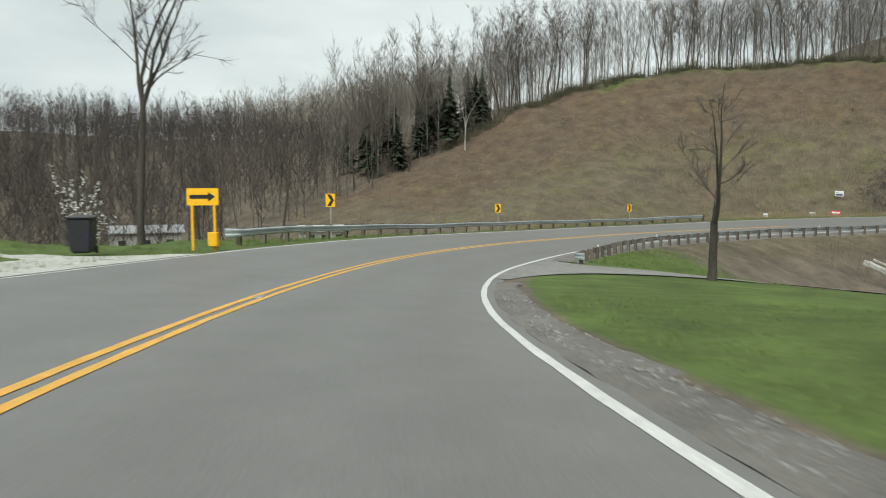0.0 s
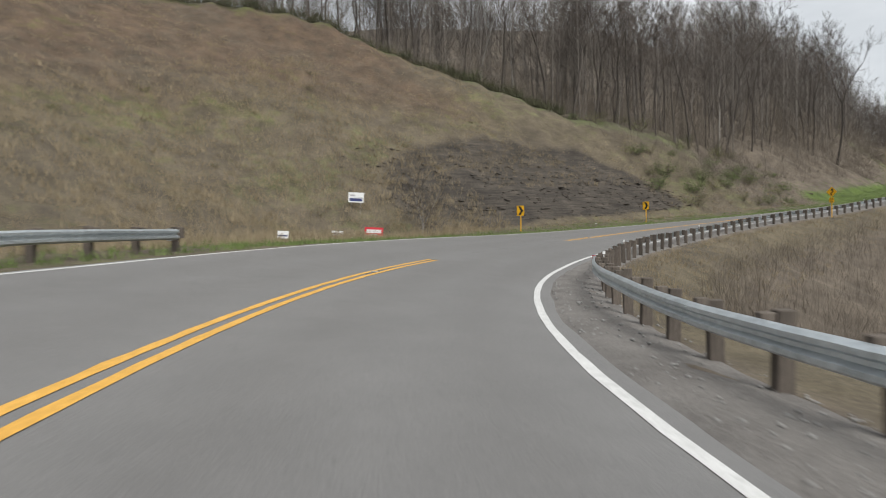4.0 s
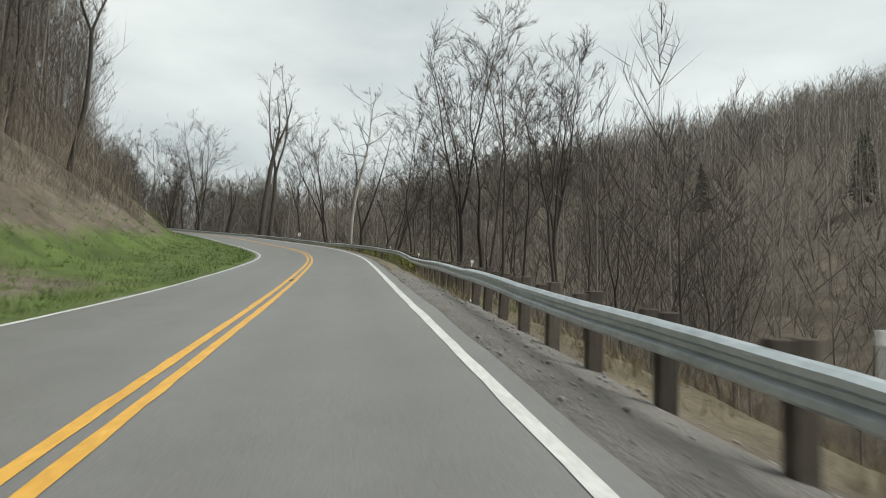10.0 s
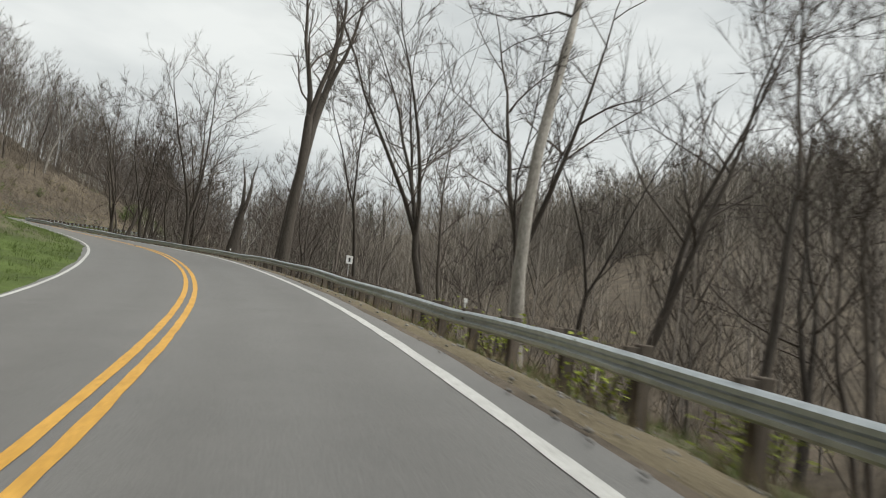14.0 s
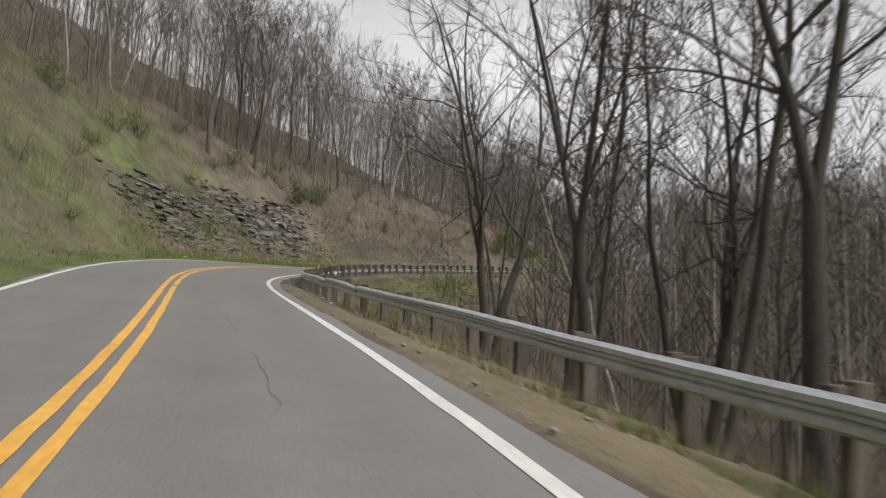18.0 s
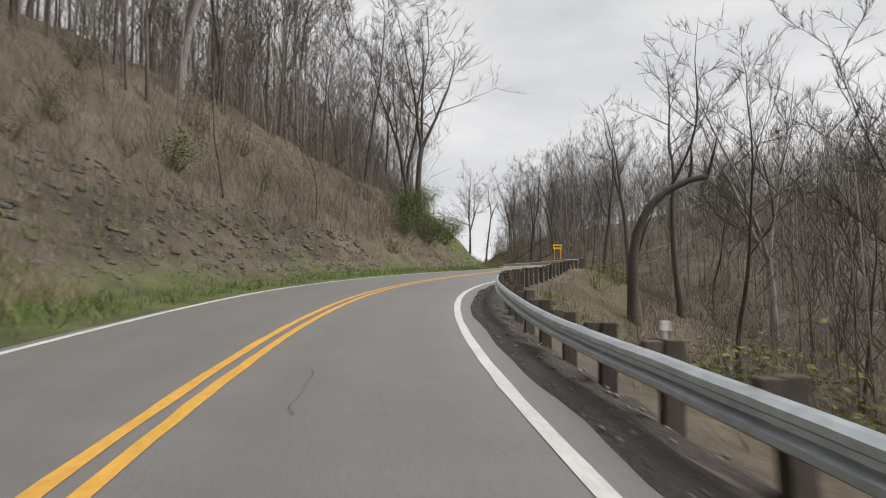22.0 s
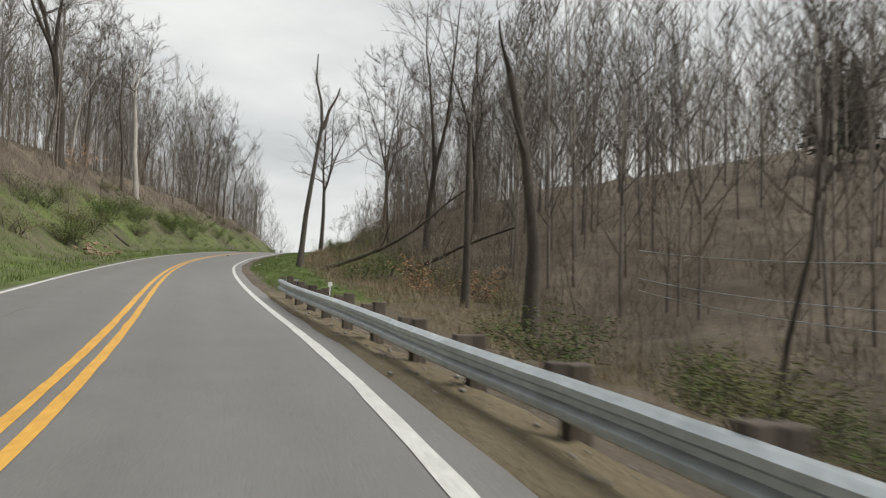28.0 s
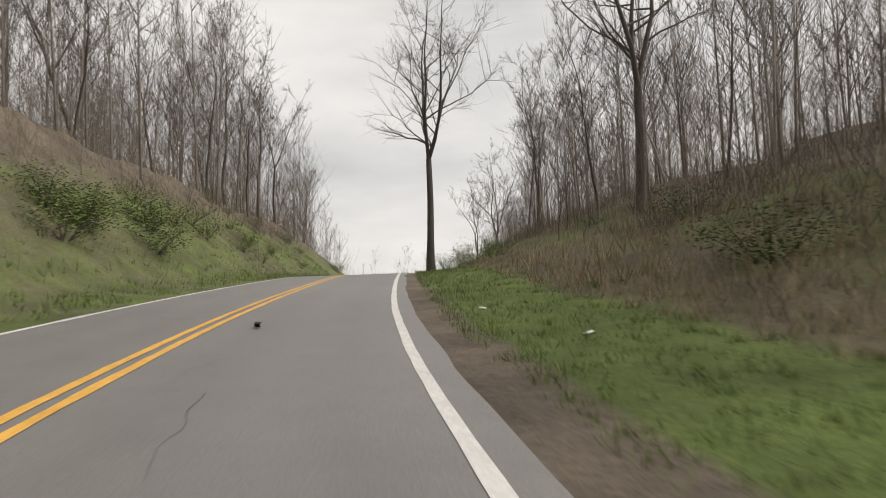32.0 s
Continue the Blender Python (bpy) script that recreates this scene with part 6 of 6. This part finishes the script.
far_woods()
middle_woods()
understorey()
def edge_thicket():
    """Low growth along the edge of the woods above the cleared hill, joined."""
    rng = np.random.default_rng(57)
    batches = []
    for k in range(4):
        tv, tt = blade_template(570 + k, 46, 1.5, 1.0, 0.028)
        p = strewn(rng, 150, 86, 152, -0.8, 4.5, 2, 1.0, True)
        batches.append(pose_many(tv, tt, p, rng.uniform(0, 6.28, len(p)), rng.uniform(0.5, 1.2, len(p))))
    stuff("edge_thicket", batches, M_THICKET, "dull green low growth along the edge of the woods", "undergrowth")


edge_thicket()
tufts("grass", 51, ((3600, -10, 20, 1.2, 16, -1, 0.5), (900, 42, 62, 1.8, 14, -1, 1.2), (900, -10, 40, 0.3, 12, 1, 0.9), (1500, 92, 180, 0.2, 3.0, 1, 1.0),
                    (2600, 172, 262, 0.3, 9, 1, 1.0), (1700, 262, 345, 0.3, 5, 1, 1.0), (2000, 325, 396, 0.3, 5, 1, 1.1), (900, 316, 352, 0.8, 4.0, 1, 1.7), (3200, 395, 560, 0.3, 8, 1, 1.3),
                    (1000, 180, 300, 1.4, 4.5, -1, 1.1), (5000, 446, 560, 0.5, 5.5, -1, 0.7), (700, 320, 372, 2, 8, -1, 1.4), (900, 30, 100, 0.4, 5, 1, 1.2)),
      M_BLADE, "green spring grass on the verges and banks", "grass", 9, 0.24, 0.22, 0.012)
tufts("dry_grass", 52, ((9000, 64, 122, 3, 50, 1, 1.3), (2600, 98, 126, 5, 32, 1, 2.0), (1800, 118, 142, 12, 34, 1, 1.2), (700, 150, 178, 3, 10, 1, 1.0), (500, 100, 150, 2.4, 5, 1, 0.9), (500, 128, 156, 9, 16, 1, 1.2), (1500, 84, 180, 1.8, 8, -1, 1.0), (1800, 180, 300, 1.2, 7, -1, 1.0),
                        (1300, 300, 446, 1.6, 9, -1, 1.1), (900, 350, 392, 3, 12, 1, 1.2), (400, 306, 320, 2, 9, 1, 1.0), (300, 333, 335.5, 2, 8, 1, 1.4), (900, 318, 352, 1.4, 4.8, 1, 1.6), (2200, 436, 560, 4, 14, -1, 1.3), (700, 446, 510, 5, 14, -1, 2.0),
                        (700, 395, 520, 4, 12, 1, 1.2), (700, 240, 300, 5, 16, 1, 1.2)),
      M_DRY, "tan dead grass and weed stalks", "dry grass", 9, 0.38, 0.26, 0.009)
tufts("bank_brush", 53, ((2200, 62, 132, 5, 48, 1, 0.3), (900, 112, 142, 13, 30, 1, 0.5), (700, 152, 180, 8, 22, 1, 0.9), (700, 150, 184, 3.6, 12, 1, 0.5), (1700, 262, 321, 4.5, 26, 1, 1.0), (900, 316, 350, 9.5, 26, 1, 1.1), (1300, 350, 395, 4, 22, 1, 1.0), (1300, 395, 560, 7, 24, 1, 1.1),
                         (1500, 84, 180, 5, 26, -1, 1.0), (1500, 180, 300, 6, 26, -1, 1.1), (1500, 300, 440, 6, 26, -1, 1.1), (1700, 446, 580, 9, 26, -1, 1.1),
                         (900, 172, 262, 9, 24, 1, 1.1)),
      M_BRUSH, "bare brown brush on the slopes", "brush", 14, 1.7, 0.85, 0.0075)


# ---- leafy shrubs ----
M_HONEY = simple("honeysuckle_leaves", (0.068, 0.105, 0.026), (0.125, 0.172, 0.050), 0.8, 0.75, bump_s=0.0, vary=0.3)
def shrub_kind(seed, radius, height, leaves, size, leaf_mat, label):
    rng = random.Random(seed)
    v, f, sv, sf = [], [], [], []
    tips = []
    for k in range(11):
        a = rng.uniform(0, 6.28)
        way = Vector((math.cos(a) * rng.uniform(0.2, 0.9), math.sin(a) * rng.uniform(0.2, 0.9), 1))
        b = bough(rng, Vector((math.cos(a) * 0.15, math.sin(a) * 0.15, -0.15)), way, height * rng.uniform(0.7, 1.15), 4, 0.2, 0.0)
        tube(sv, sf, b, [0.022, 0.018, 0.014, 0.01, 0.006], 3)
        tips.append(b)
    for _ in range(leaves):
        b = rng.choice(tips)
        u = rng.uniform(0.8, 4.0)
        i = min(int(u), 3)
        p = b[i].lerp(b[i + 1], u - i) + Vector((rng.gauss(0, radius * 0.22), rng.gauss(0, radius * 0.22), rng.gauss(0, radius * 0.16)))
        x = Vector((rng.gauss(0, 1), rng.gauss(0, 1), rng.gauss(0, 0.5))).normalized() * size * rng.uniform(0.6, 1.3)
        y = x.cross(Vector((rng.gauss(0, 1), rng.gauss(0, 1), rng.gauss(0, 1)))).normalized() * size * 0.45
        k = len(v)
        v.extend((p - x, p + y, p + x, p - y))
        f.append((k, k + 1, k + 2, k + 3))
    return mesh_of("stem", sv, sf, M_TWIG), mesh_of("leaves", v, f, leaf_mat), label


def shrub(kind, s, o, side, scale, turn, flat=1.0, dz=0.0):
    ob = tagged(new("shrub"), kind[2], "shrub")
    d = float(lane_l(s)) + 0.35 + o if side > 0 else -(float(lane_r(s)) + 0.5 + o)
    p = spot(s, d, dz)
    ob.matrix_basis = pose(p.x, p.y, p.z, 0, 0, turn) @ Matrix.Diagonal((scale, scale, scale * flat, 1))
    share("branchwork", kind[0], ob)
    share("foliage", kind[1], ob)


GREEN = [shrub_kind(501 + k, 1.1, 1.5, 1300, 0.048, M_LEAFGREEN, "leafy green honeysuckle shrub on the bank") for k in range(2)]
FRESH = [shrub_kind(511 + k, 1.2, 1.6, 1100, 0.034, M_NEWLEAF, "shrub with sparse new yellow-green leaves") for k in range(2)]
VINE = [shrub_kind(521 + k, 0.7, 0.7, 260, 0.05, M_VINE, "yellow-green vine grown over the guardrail") for k in range(2)]
rs = random.Random(77)
for s, o, k in ((152, 8, 1.5), (155, 9, 1.6), (157, 6.5, 1.4), (160, 7.5, 1.5), (164, 6.5, 1.5), (168, 8, 1.4), (172, 8, 1.3),
                (350, 8.0, 1.8), (354, 9.0, 1.9), (357, 10.0, 1.6), (343, 11, 1.4), (352, 12, 1.2), (330, 11, 1.4), (322, 12, 1.4), (318, 12, 1.2), (304, 12.5, 1.2), (296, 14, 1.2), (282, 13, 1.1),
                (486, 5.5, 1.3), (490, 6.0, 1.4), (494, 5.5, 1.3), (499, 5.8, 1.3), (505, 5.2, 1.2), (512, 5.5, 1.2), (520, 5, 1.2), (530, 5, 1.2), (454, 8, 1.0), (440, 9, 1.1),
                (430, 7, 1.0), (420, 8, 1.1), (412, 7.5, 0.9), (474, 8.0, 1.1), (481, 7.5, 1.0)):
    shrub(rs.choice(GREEN), s, o, 1, k, rs.uniform(0, 360), 0.8)
HONEY = [shrub_kind(551 + k, 1.4, 2.3, 3600, 0.045, M_HONEY, "dense bright green honeysuckle thicket on the bank") for k in range(2)]
for s, o, k in ((388, 5.0, 1.3), (390, 6.0, 1.4), (392, 4.4, 1.3), (394, 4.8, 1.4), (396, 4.2, 1.3), (398, 4.6, 1.2), (400, 4.4, 1.0), (393, 6.8, 1.4), (397, 6.6, 1.3), (354, 9, 1.1)):
    shrub(rs.choice(HONEY), s, o, 1, k, rs.uniform(0, 360), 0.9)
OLIVE = [shrub_kind(561 + k, 1.2, 1.7, 900, 0.040, M_OLIVE, "budding olive-green shrub on the slope") for k in range(3)]
for s_a, s_b, o_a, o_b, n, side in ((262, 318, 5, 17, 46, 1), (300, 321, 3.0, 9, 16, 1), (333, 335.5, 3, 8, 3, 1), (321, 349, 3.0, 8.5, 12, 1), (316, 352, 8.5, 17, 28, 1), (352, 386, 3, 11, 30, 1), (396, 470, 4, 11, 22, 1), (470, 580, 2.8, 9.5, 36, 1),
                                    (152, 184, 3.6, 13, 50, 1), (470, 560, 6, 14, 26, -1), (345, 352, 3, 7, 4, -1), (408, 432, 4, 12, 10, -1), (428, 462, 4, 14, 34, -1), (150, 175, 8, 16, 6, -1)):
    for _ in range(int(n * 0.6)):
        shrub(rs.choice(OLIVE if rs.random() < 0.7 else GREEN), rs.uniform(s_a, s_b), rs.uniform(o_a, o_b), side, rs.uniform(0.6, 1.25), rs.uniform(0, 360), rs.uniform(0.6, 0.95))
for _ in range(26):
    s = rs.uniform(98, 172)
    shrub(rs.choice(OLIVE + GREEN), s, float(table(TREELINE, s)) + rs.uniform(0, 5), 1, rs.uniform(0.8, 1.5), rs.uniform(0, 360), rs.uniform(0.6, 0.9))
for _ in range(12):
    shrub(rs.choice(OLIVE), rs.uniform(104, 138), rs.uniform(9, 30), 1, rs.uniform(0.35, 0.8), rs.uniform(0, 360), rs.uniform(0.4, 0.7))
for _ in range(26):
    shrub(rs.choice(GREEN + OLIVE[:1]), rs.uniform(468, 528), rs.uniform(3.6, 7.5), 1, rs.uniform(1.0, 1.6), rs.uniform(0, 360), rs.uniform(0.6, 0.8))
for s, o, k in ((548, 3.5, 1.4), (540, 4.5, 1.3), (532, 5.0, 1.3), (524, 5.5, 1.2)):
    shrub(rs.choice(GREEN), s, o, -1, k, rs.uniform(0, 360))
for s, o, k in ((344, 4.6, 1.6), (347, 5.2, 1.8), (350, 4.5, 1.4), (396, 4.0, 1.4), (399, 4.2, 1.5), (312, 4.2, 0.8), (305, 4.0, 0.7), (386, 3.4, 1.0), (480, 9.0, 1.1), (488, 10, 1.0), (360, 4.0, 0.9)):
    shrub(rs.choice(FRESH), s, o, -1, k, rs.uniform(0, 360))
for s in (199, 201, 203.5, 206, 208, 210.5, 213, 214.5, 217, 219, 221.5, 226, 229, 233, 236):
    shrub(rs.choice(VINE), s, float(table(RAIL_GAP, s)) - 0.12 + rs.uniform(-0.1, 0.3), -1, rs.uniform(0.8, 1.25), rs.uniform(0, 360), 1.15, 0.3)
ORANGE = shrub_kind(531, 1.2, 3.0, 420, 0.09, M_ORANGELEAF, "young beech that holds its pale orange dead leaves")
shrub(ORANGE, 493, 10.5, 1, 1.1, 0)
shrub(ORANGE, 452, 7.5, -1, 0.7, 50)
shrub(ORANGE, 449, 9.0, -1, 0.6, 150)
BLOSSOM = shrub_kind(541, 0.55, 3.4, 520, 0.085, M_BLOSSOM, "small tree covered in white blossom behind the lawn")
shrub(BLOSSOM, 26.8, 6.5, 1, 0.48, 0, 2.0)


# ---- rock ledges of the cut ----
def rocks():
    rng = random.Random(31)
    kinds = []
    for k in range(9):
        bm = bmesh.new()
        bm_box(bm, 1.0, 0.55, 0.30 if k < 6 else 0.16, Matrix.Identity(4), 0.05)
        for v in bm.verts:
            v.co += Vector((rng.gauss(0, 0.07), rng.gauss(0, 0.05), rng.gauss(0, 0.03)))
        me = bpy.data.meshes.new("slab")
        bm.to_mesh(me)
        bm.free()
        me.materials.append(M_SHALE if k > 5 else M_ROCK)
        kinds.append(me)
    # station from, to, spacing; offset from, to (at both ends), row spacing, size of a slab, how many are missing
    beds = ((322, 333, 0.66, 2.5, 6.8, 6.4, 0.36, 0.8, 0.30, "dark layered rock face of the road cut"),
            (335, 347, 0.72, 3.2, 8.4, 7.6, 0.42, 0.95, 0.34, "broken grey rock ledges of the road cut"),
            (119, 154, 1.2, 5.0, 16.0, 9.0, 1.0, 0.75, 0.9, "dark crumbling shale bank of the road cut"))
    for s_a, s_b, ds, o_lo, o_hi, o_end, do, size, missing, label in beds:
        ob = tagged(new("rock_outcrop"), label, "rock face")
        c = spot((s_a + s_b) / 2, float(lane_l((s_a + s_b) / 2)) + 3)
        ob.location = c
        inv = Matrix.Translation(-c)
        made = 0
        o = o_lo
        while o < max(o_hi, o_end):
            s = s_a + rng.uniform(0, ds)
            while s < s_b:
                top = o_hi + (o_end - o_hi) * (s - s_a) / (s_b - s_a)
                patchy = 0.5 + 0.5 * math.sin(s * 0.75 + o * 0.6) * math.cos(s * 0.31 - o * 0.9)
                if o < top and rng.random() > missing * (0.5 + patchy) and made < 300:
                    p = spot(s, float(lane_l(s)) + 0.35 + o + rng.uniform(-0.12, 0.12), rng.uniform(-0.20, 0.02))
                    k = size * rng.uniform(0.55, 1.25)
                    m = pose(p.x, p.y, p.z, rng.gauss(0, 5), rng.gauss(3, 4), heading(s) + 90 + rng.gauss(0, 12))
                    share("slab", rng.choice(kinds[:6] if s_a > 200 else kinds[6:]), ob, inv @ m @ Matrix.Diagonal((k * rng.uniform(0.8, 1.5), k, k * rng.uniform(0.7, 1.5), 1)))
                    made += 1
                s += ds * rng.uniform(0.7, 1.3)
            o += do


rocks()


def rubble(name, seed, zones, mat, label):
    """Flakes of rock that lie on the face of a cut, joined."""
    rng = np.random.default_rng(seed)
    box = np.array([(x, y, z) for x in (-0.5, 0.5) for y in (-0.5, 0.5) for z in (-0.5, 0.5)])
    tt = np.array([(0, 1, 3), (0, 3, 2), (4, 6, 7), (4, 7, 5), (0, 4, 5), (0, 5, 1), (2, 3, 7), (2, 7, 6), (0, 2, 6), (0, 6, 4), (1, 5, 7), (1, 7, 3)])
    batches = []
    for n, s_a, s_b, o_a, o_b, o_end, size, thick in zones:
        for k in range(6):
            m = n // 6
            s = rng.uniform(s_a, s_b, m)
            o = o_a + (o_b + (o_end - o_b) * (s - s_a) / (s_b - s_a) - o_a) * rng.random(m)
            x, y, z = place(s, lane_l(s) + 0.35 + o)
            tv = (box + rng.normal(0, 0.09, box.shape)) * np.array((0.45, 1.0, thick)) * size
            yaw = np.interp(s, ST, HEAD) - math.pi / 2 + rng.normal(0, 0.2, m)
            batches.append(pose_many(tv, tt, np.stack((x, y, z - 0.02), 1), yaw, rng.uniform(0.4, 1.5, m)))
    stuff(name, batches, mat, label, "rock")


rubble("shale_flakes", 61, ((900, 118, 154, 4.8, 17.0, 9.0, 0.30, 0.25),), M_SHALE, "thin flakes of dark shale on the bank")
rubble("rock_flakes", 62, ((500, 320, 334, 2.2, 7.2, 7.0, 0.45, 0.3), (600, 333, 350, 2.4, 8.8, 8.0, 0.5, 0.3), (700, 350, 378, 2.3, 7.0, 4.5, 0.3, 0.3)), M_ROCK, "broken flakes of grey rock on the cut")

# bare reddish soil where the bank has slipped
M_SOIL = simple("bare_clay_soil", (0.20, 0.14, 0.097), (0.31, 0.225, 0.16), 2.5, 0.95, bump_s=0.8, bump_d=0.05)
rng_soil = random.Random(8)
bm = bmesh.new()
for _ in range(60):
    s, o = rng_soil.uniform(470, 478), rng_soil.uniform(1.8, 4.2)
    p = spot(s, float(lane_l(s)) + 0.35 + o)
    r = rng_soil.uniform(0.08, 0.3)
    bmesh.ops.create_icosphere(bm, subdivisions=1, radius=r, matrix=Matrix.Translation(p) @ Matrix.Diagonal((1.3, 1.1, 0.4, 1)))
for v in bm.verts:
    v.co += Vector((rng_soil.gauss(0, 0.04), rng_soil.gauss(0, 0.04), rng_soil.gauss(0, 0.04)))
tagged(part("bare_soil", bm, M_SOIL), "reddish bare clods of soil where the bank has slipped", "soil", kind="stuff")

# a scrap of tyre in the lane
x, y, lx, ly, z, tb = (float(q) for q in road_at(491.0))
scrap = tagged(new("tyre_scrap"), "black scrap of tyre lying in the lane", "debris")
scrap.location = (x - lx * 0.9, y - ly * 0.9, z - 0.9 * tb + 0.03)
bm = bmesh.new()
prev = None
for k in range(9):
    a = k / 8 * 2.4
    row = [bm.verts.new((0.16 * math.cos(a), -0.05 + 0.02 * math.sin(3 * a), 0.09 * math.sin(a))), bm.verts.new((0.16 * math.cos(a) + 0.02, 0.06, 0.09 * math.sin(a) + 0.01))]
    if prev:
        bm.faces.new((prev[0], prev[1], row[1], row[0]))
    prev = row
bmesh.ops.solidify(bm, geom=bm.faces[:], thickness=0.015)
part("tread", bm, M_PLASTIC, scrap)

# litter and stones along the edges
LITTER = []
for k in range(4):
    bm = bmesh.new()
    bm_box(bm, 0.13, 0.08, 0.025, Matrix.Identity(4), 0.006)
    rl = random.Random(k)
    for v in bm.verts:
        v.co += Vector((rl.gauss(0, 0.018), rl.gauss(0, 0.018), rl.gauss(0, 0.012)))
    me = bpy.data.meshes.new("litter")
    bm.to_mesh(me)
    bm.free()
    me.materials.append(M_SIGNWHITE)
    LITTER.append(me)
for s, d in ((108.6, 10.5), (104, 8.2), (134, 6.5), (300, -4.6), (303, -4.7), (352, -4.3), (361, -4.2), (367, -4.1), (320, 3.6), (325, 3.7), (331, 3.9), (424, -4.0), (430, -3.9), (470, -4.3), (473, -4.6),
             (489, -6.0), (494, -5.2), (182, -5.3), (186, -5.6)):
    ob = tagged(new("litter", LITTER[int(s) % 4]), "scrap of pale litter at the road's edge", "litter", "litter along the road")
    p = spot(s, d, 0.05)
    ob.matrix_basis = pose(p.x, p.y, p.z, 8, 5, s * 37)


# ---- cables through the trees on the right ----
def cable(s_a, s_b, o_a, o_b, up, label):
    c = bpy.data.curves.new("cable", "CURVE")
    c.dimensions, c.bevel_depth, c.bevel_resolution = "3D", 0.018, 1
    sp = c.splines.new("POLY")
    sp.points.add(20)
    a, b = spot(s_a, o_a), spot(s_b, o_b)
    base = max(float(road_at(s_a)[4]), float(road_at(s_b)[4])) - 1.0
    for k in range(21):
        u = k / 20
        q = a.lerp(b, u)
        sp.points[k].co = (q.x, q.y, base + up - 1.2 * 4 * u * (1 - u), 1)
    c.materials.append(M_STEEL)
    tagged(new("cable", c), label, "cable")


for up in (1.2, 1.8, 3.2):
    cable(416, 452, -16 - up, -22, up, "grey overhead cable sagging between the trees")


# ---- loose stones on the shoulders ----
def stones():
    rng = np.random.default_rng(91)
    tv = np.array([(1, 0, 0), (-0.9, 0.2, 0), (0.1, 0.8, 0.05), (0, -0.8, 0), (0.1, 0, 0.6), (0, 0.1, -0.4)])
    tt = np.array([(0, 2, 4), (2, 1, 4), (1, 3, 4), (3, 0, 4), (2, 0, 5), (1, 2, 5), (3, 1, 5), (0, 3, 5)])
    s = np.concatenate((rng.uniform(40, 260, 5000), rng.uniform(260, 440, 2000), rng.uniform(-8, 21, 1500)))
    o = np.concatenate((rng.uniform(-0.05, 1.0, 7000) ** 1.0 * (table(RAIL_GAP, s[:7000]) + 0.1), rng.uniform(0, 0.62, 1500)))
    d = -(lane_r(s) + 0.45 + o)
    x, y, z = place(s, d)
    v, t = pose_many(tv, tt, np.stack((x, y, z + 0.03), 1), rng.uniform(0, 6.28, len(s)), 0.014 + 0.042 * rng.random(len(s)) ** 2)
    tagged(tri_mesh("loose_stones", v, t, M_STONE), "loose grey stones on the gravel shoulder", "gravel", kind="stuff")


M_STONE = simple("shoulder_stones", (0.13, 0.126, 0.12), (0.29, 0.281, 0.268), 3.0, 0.9, bump_s=0.1)
stones()
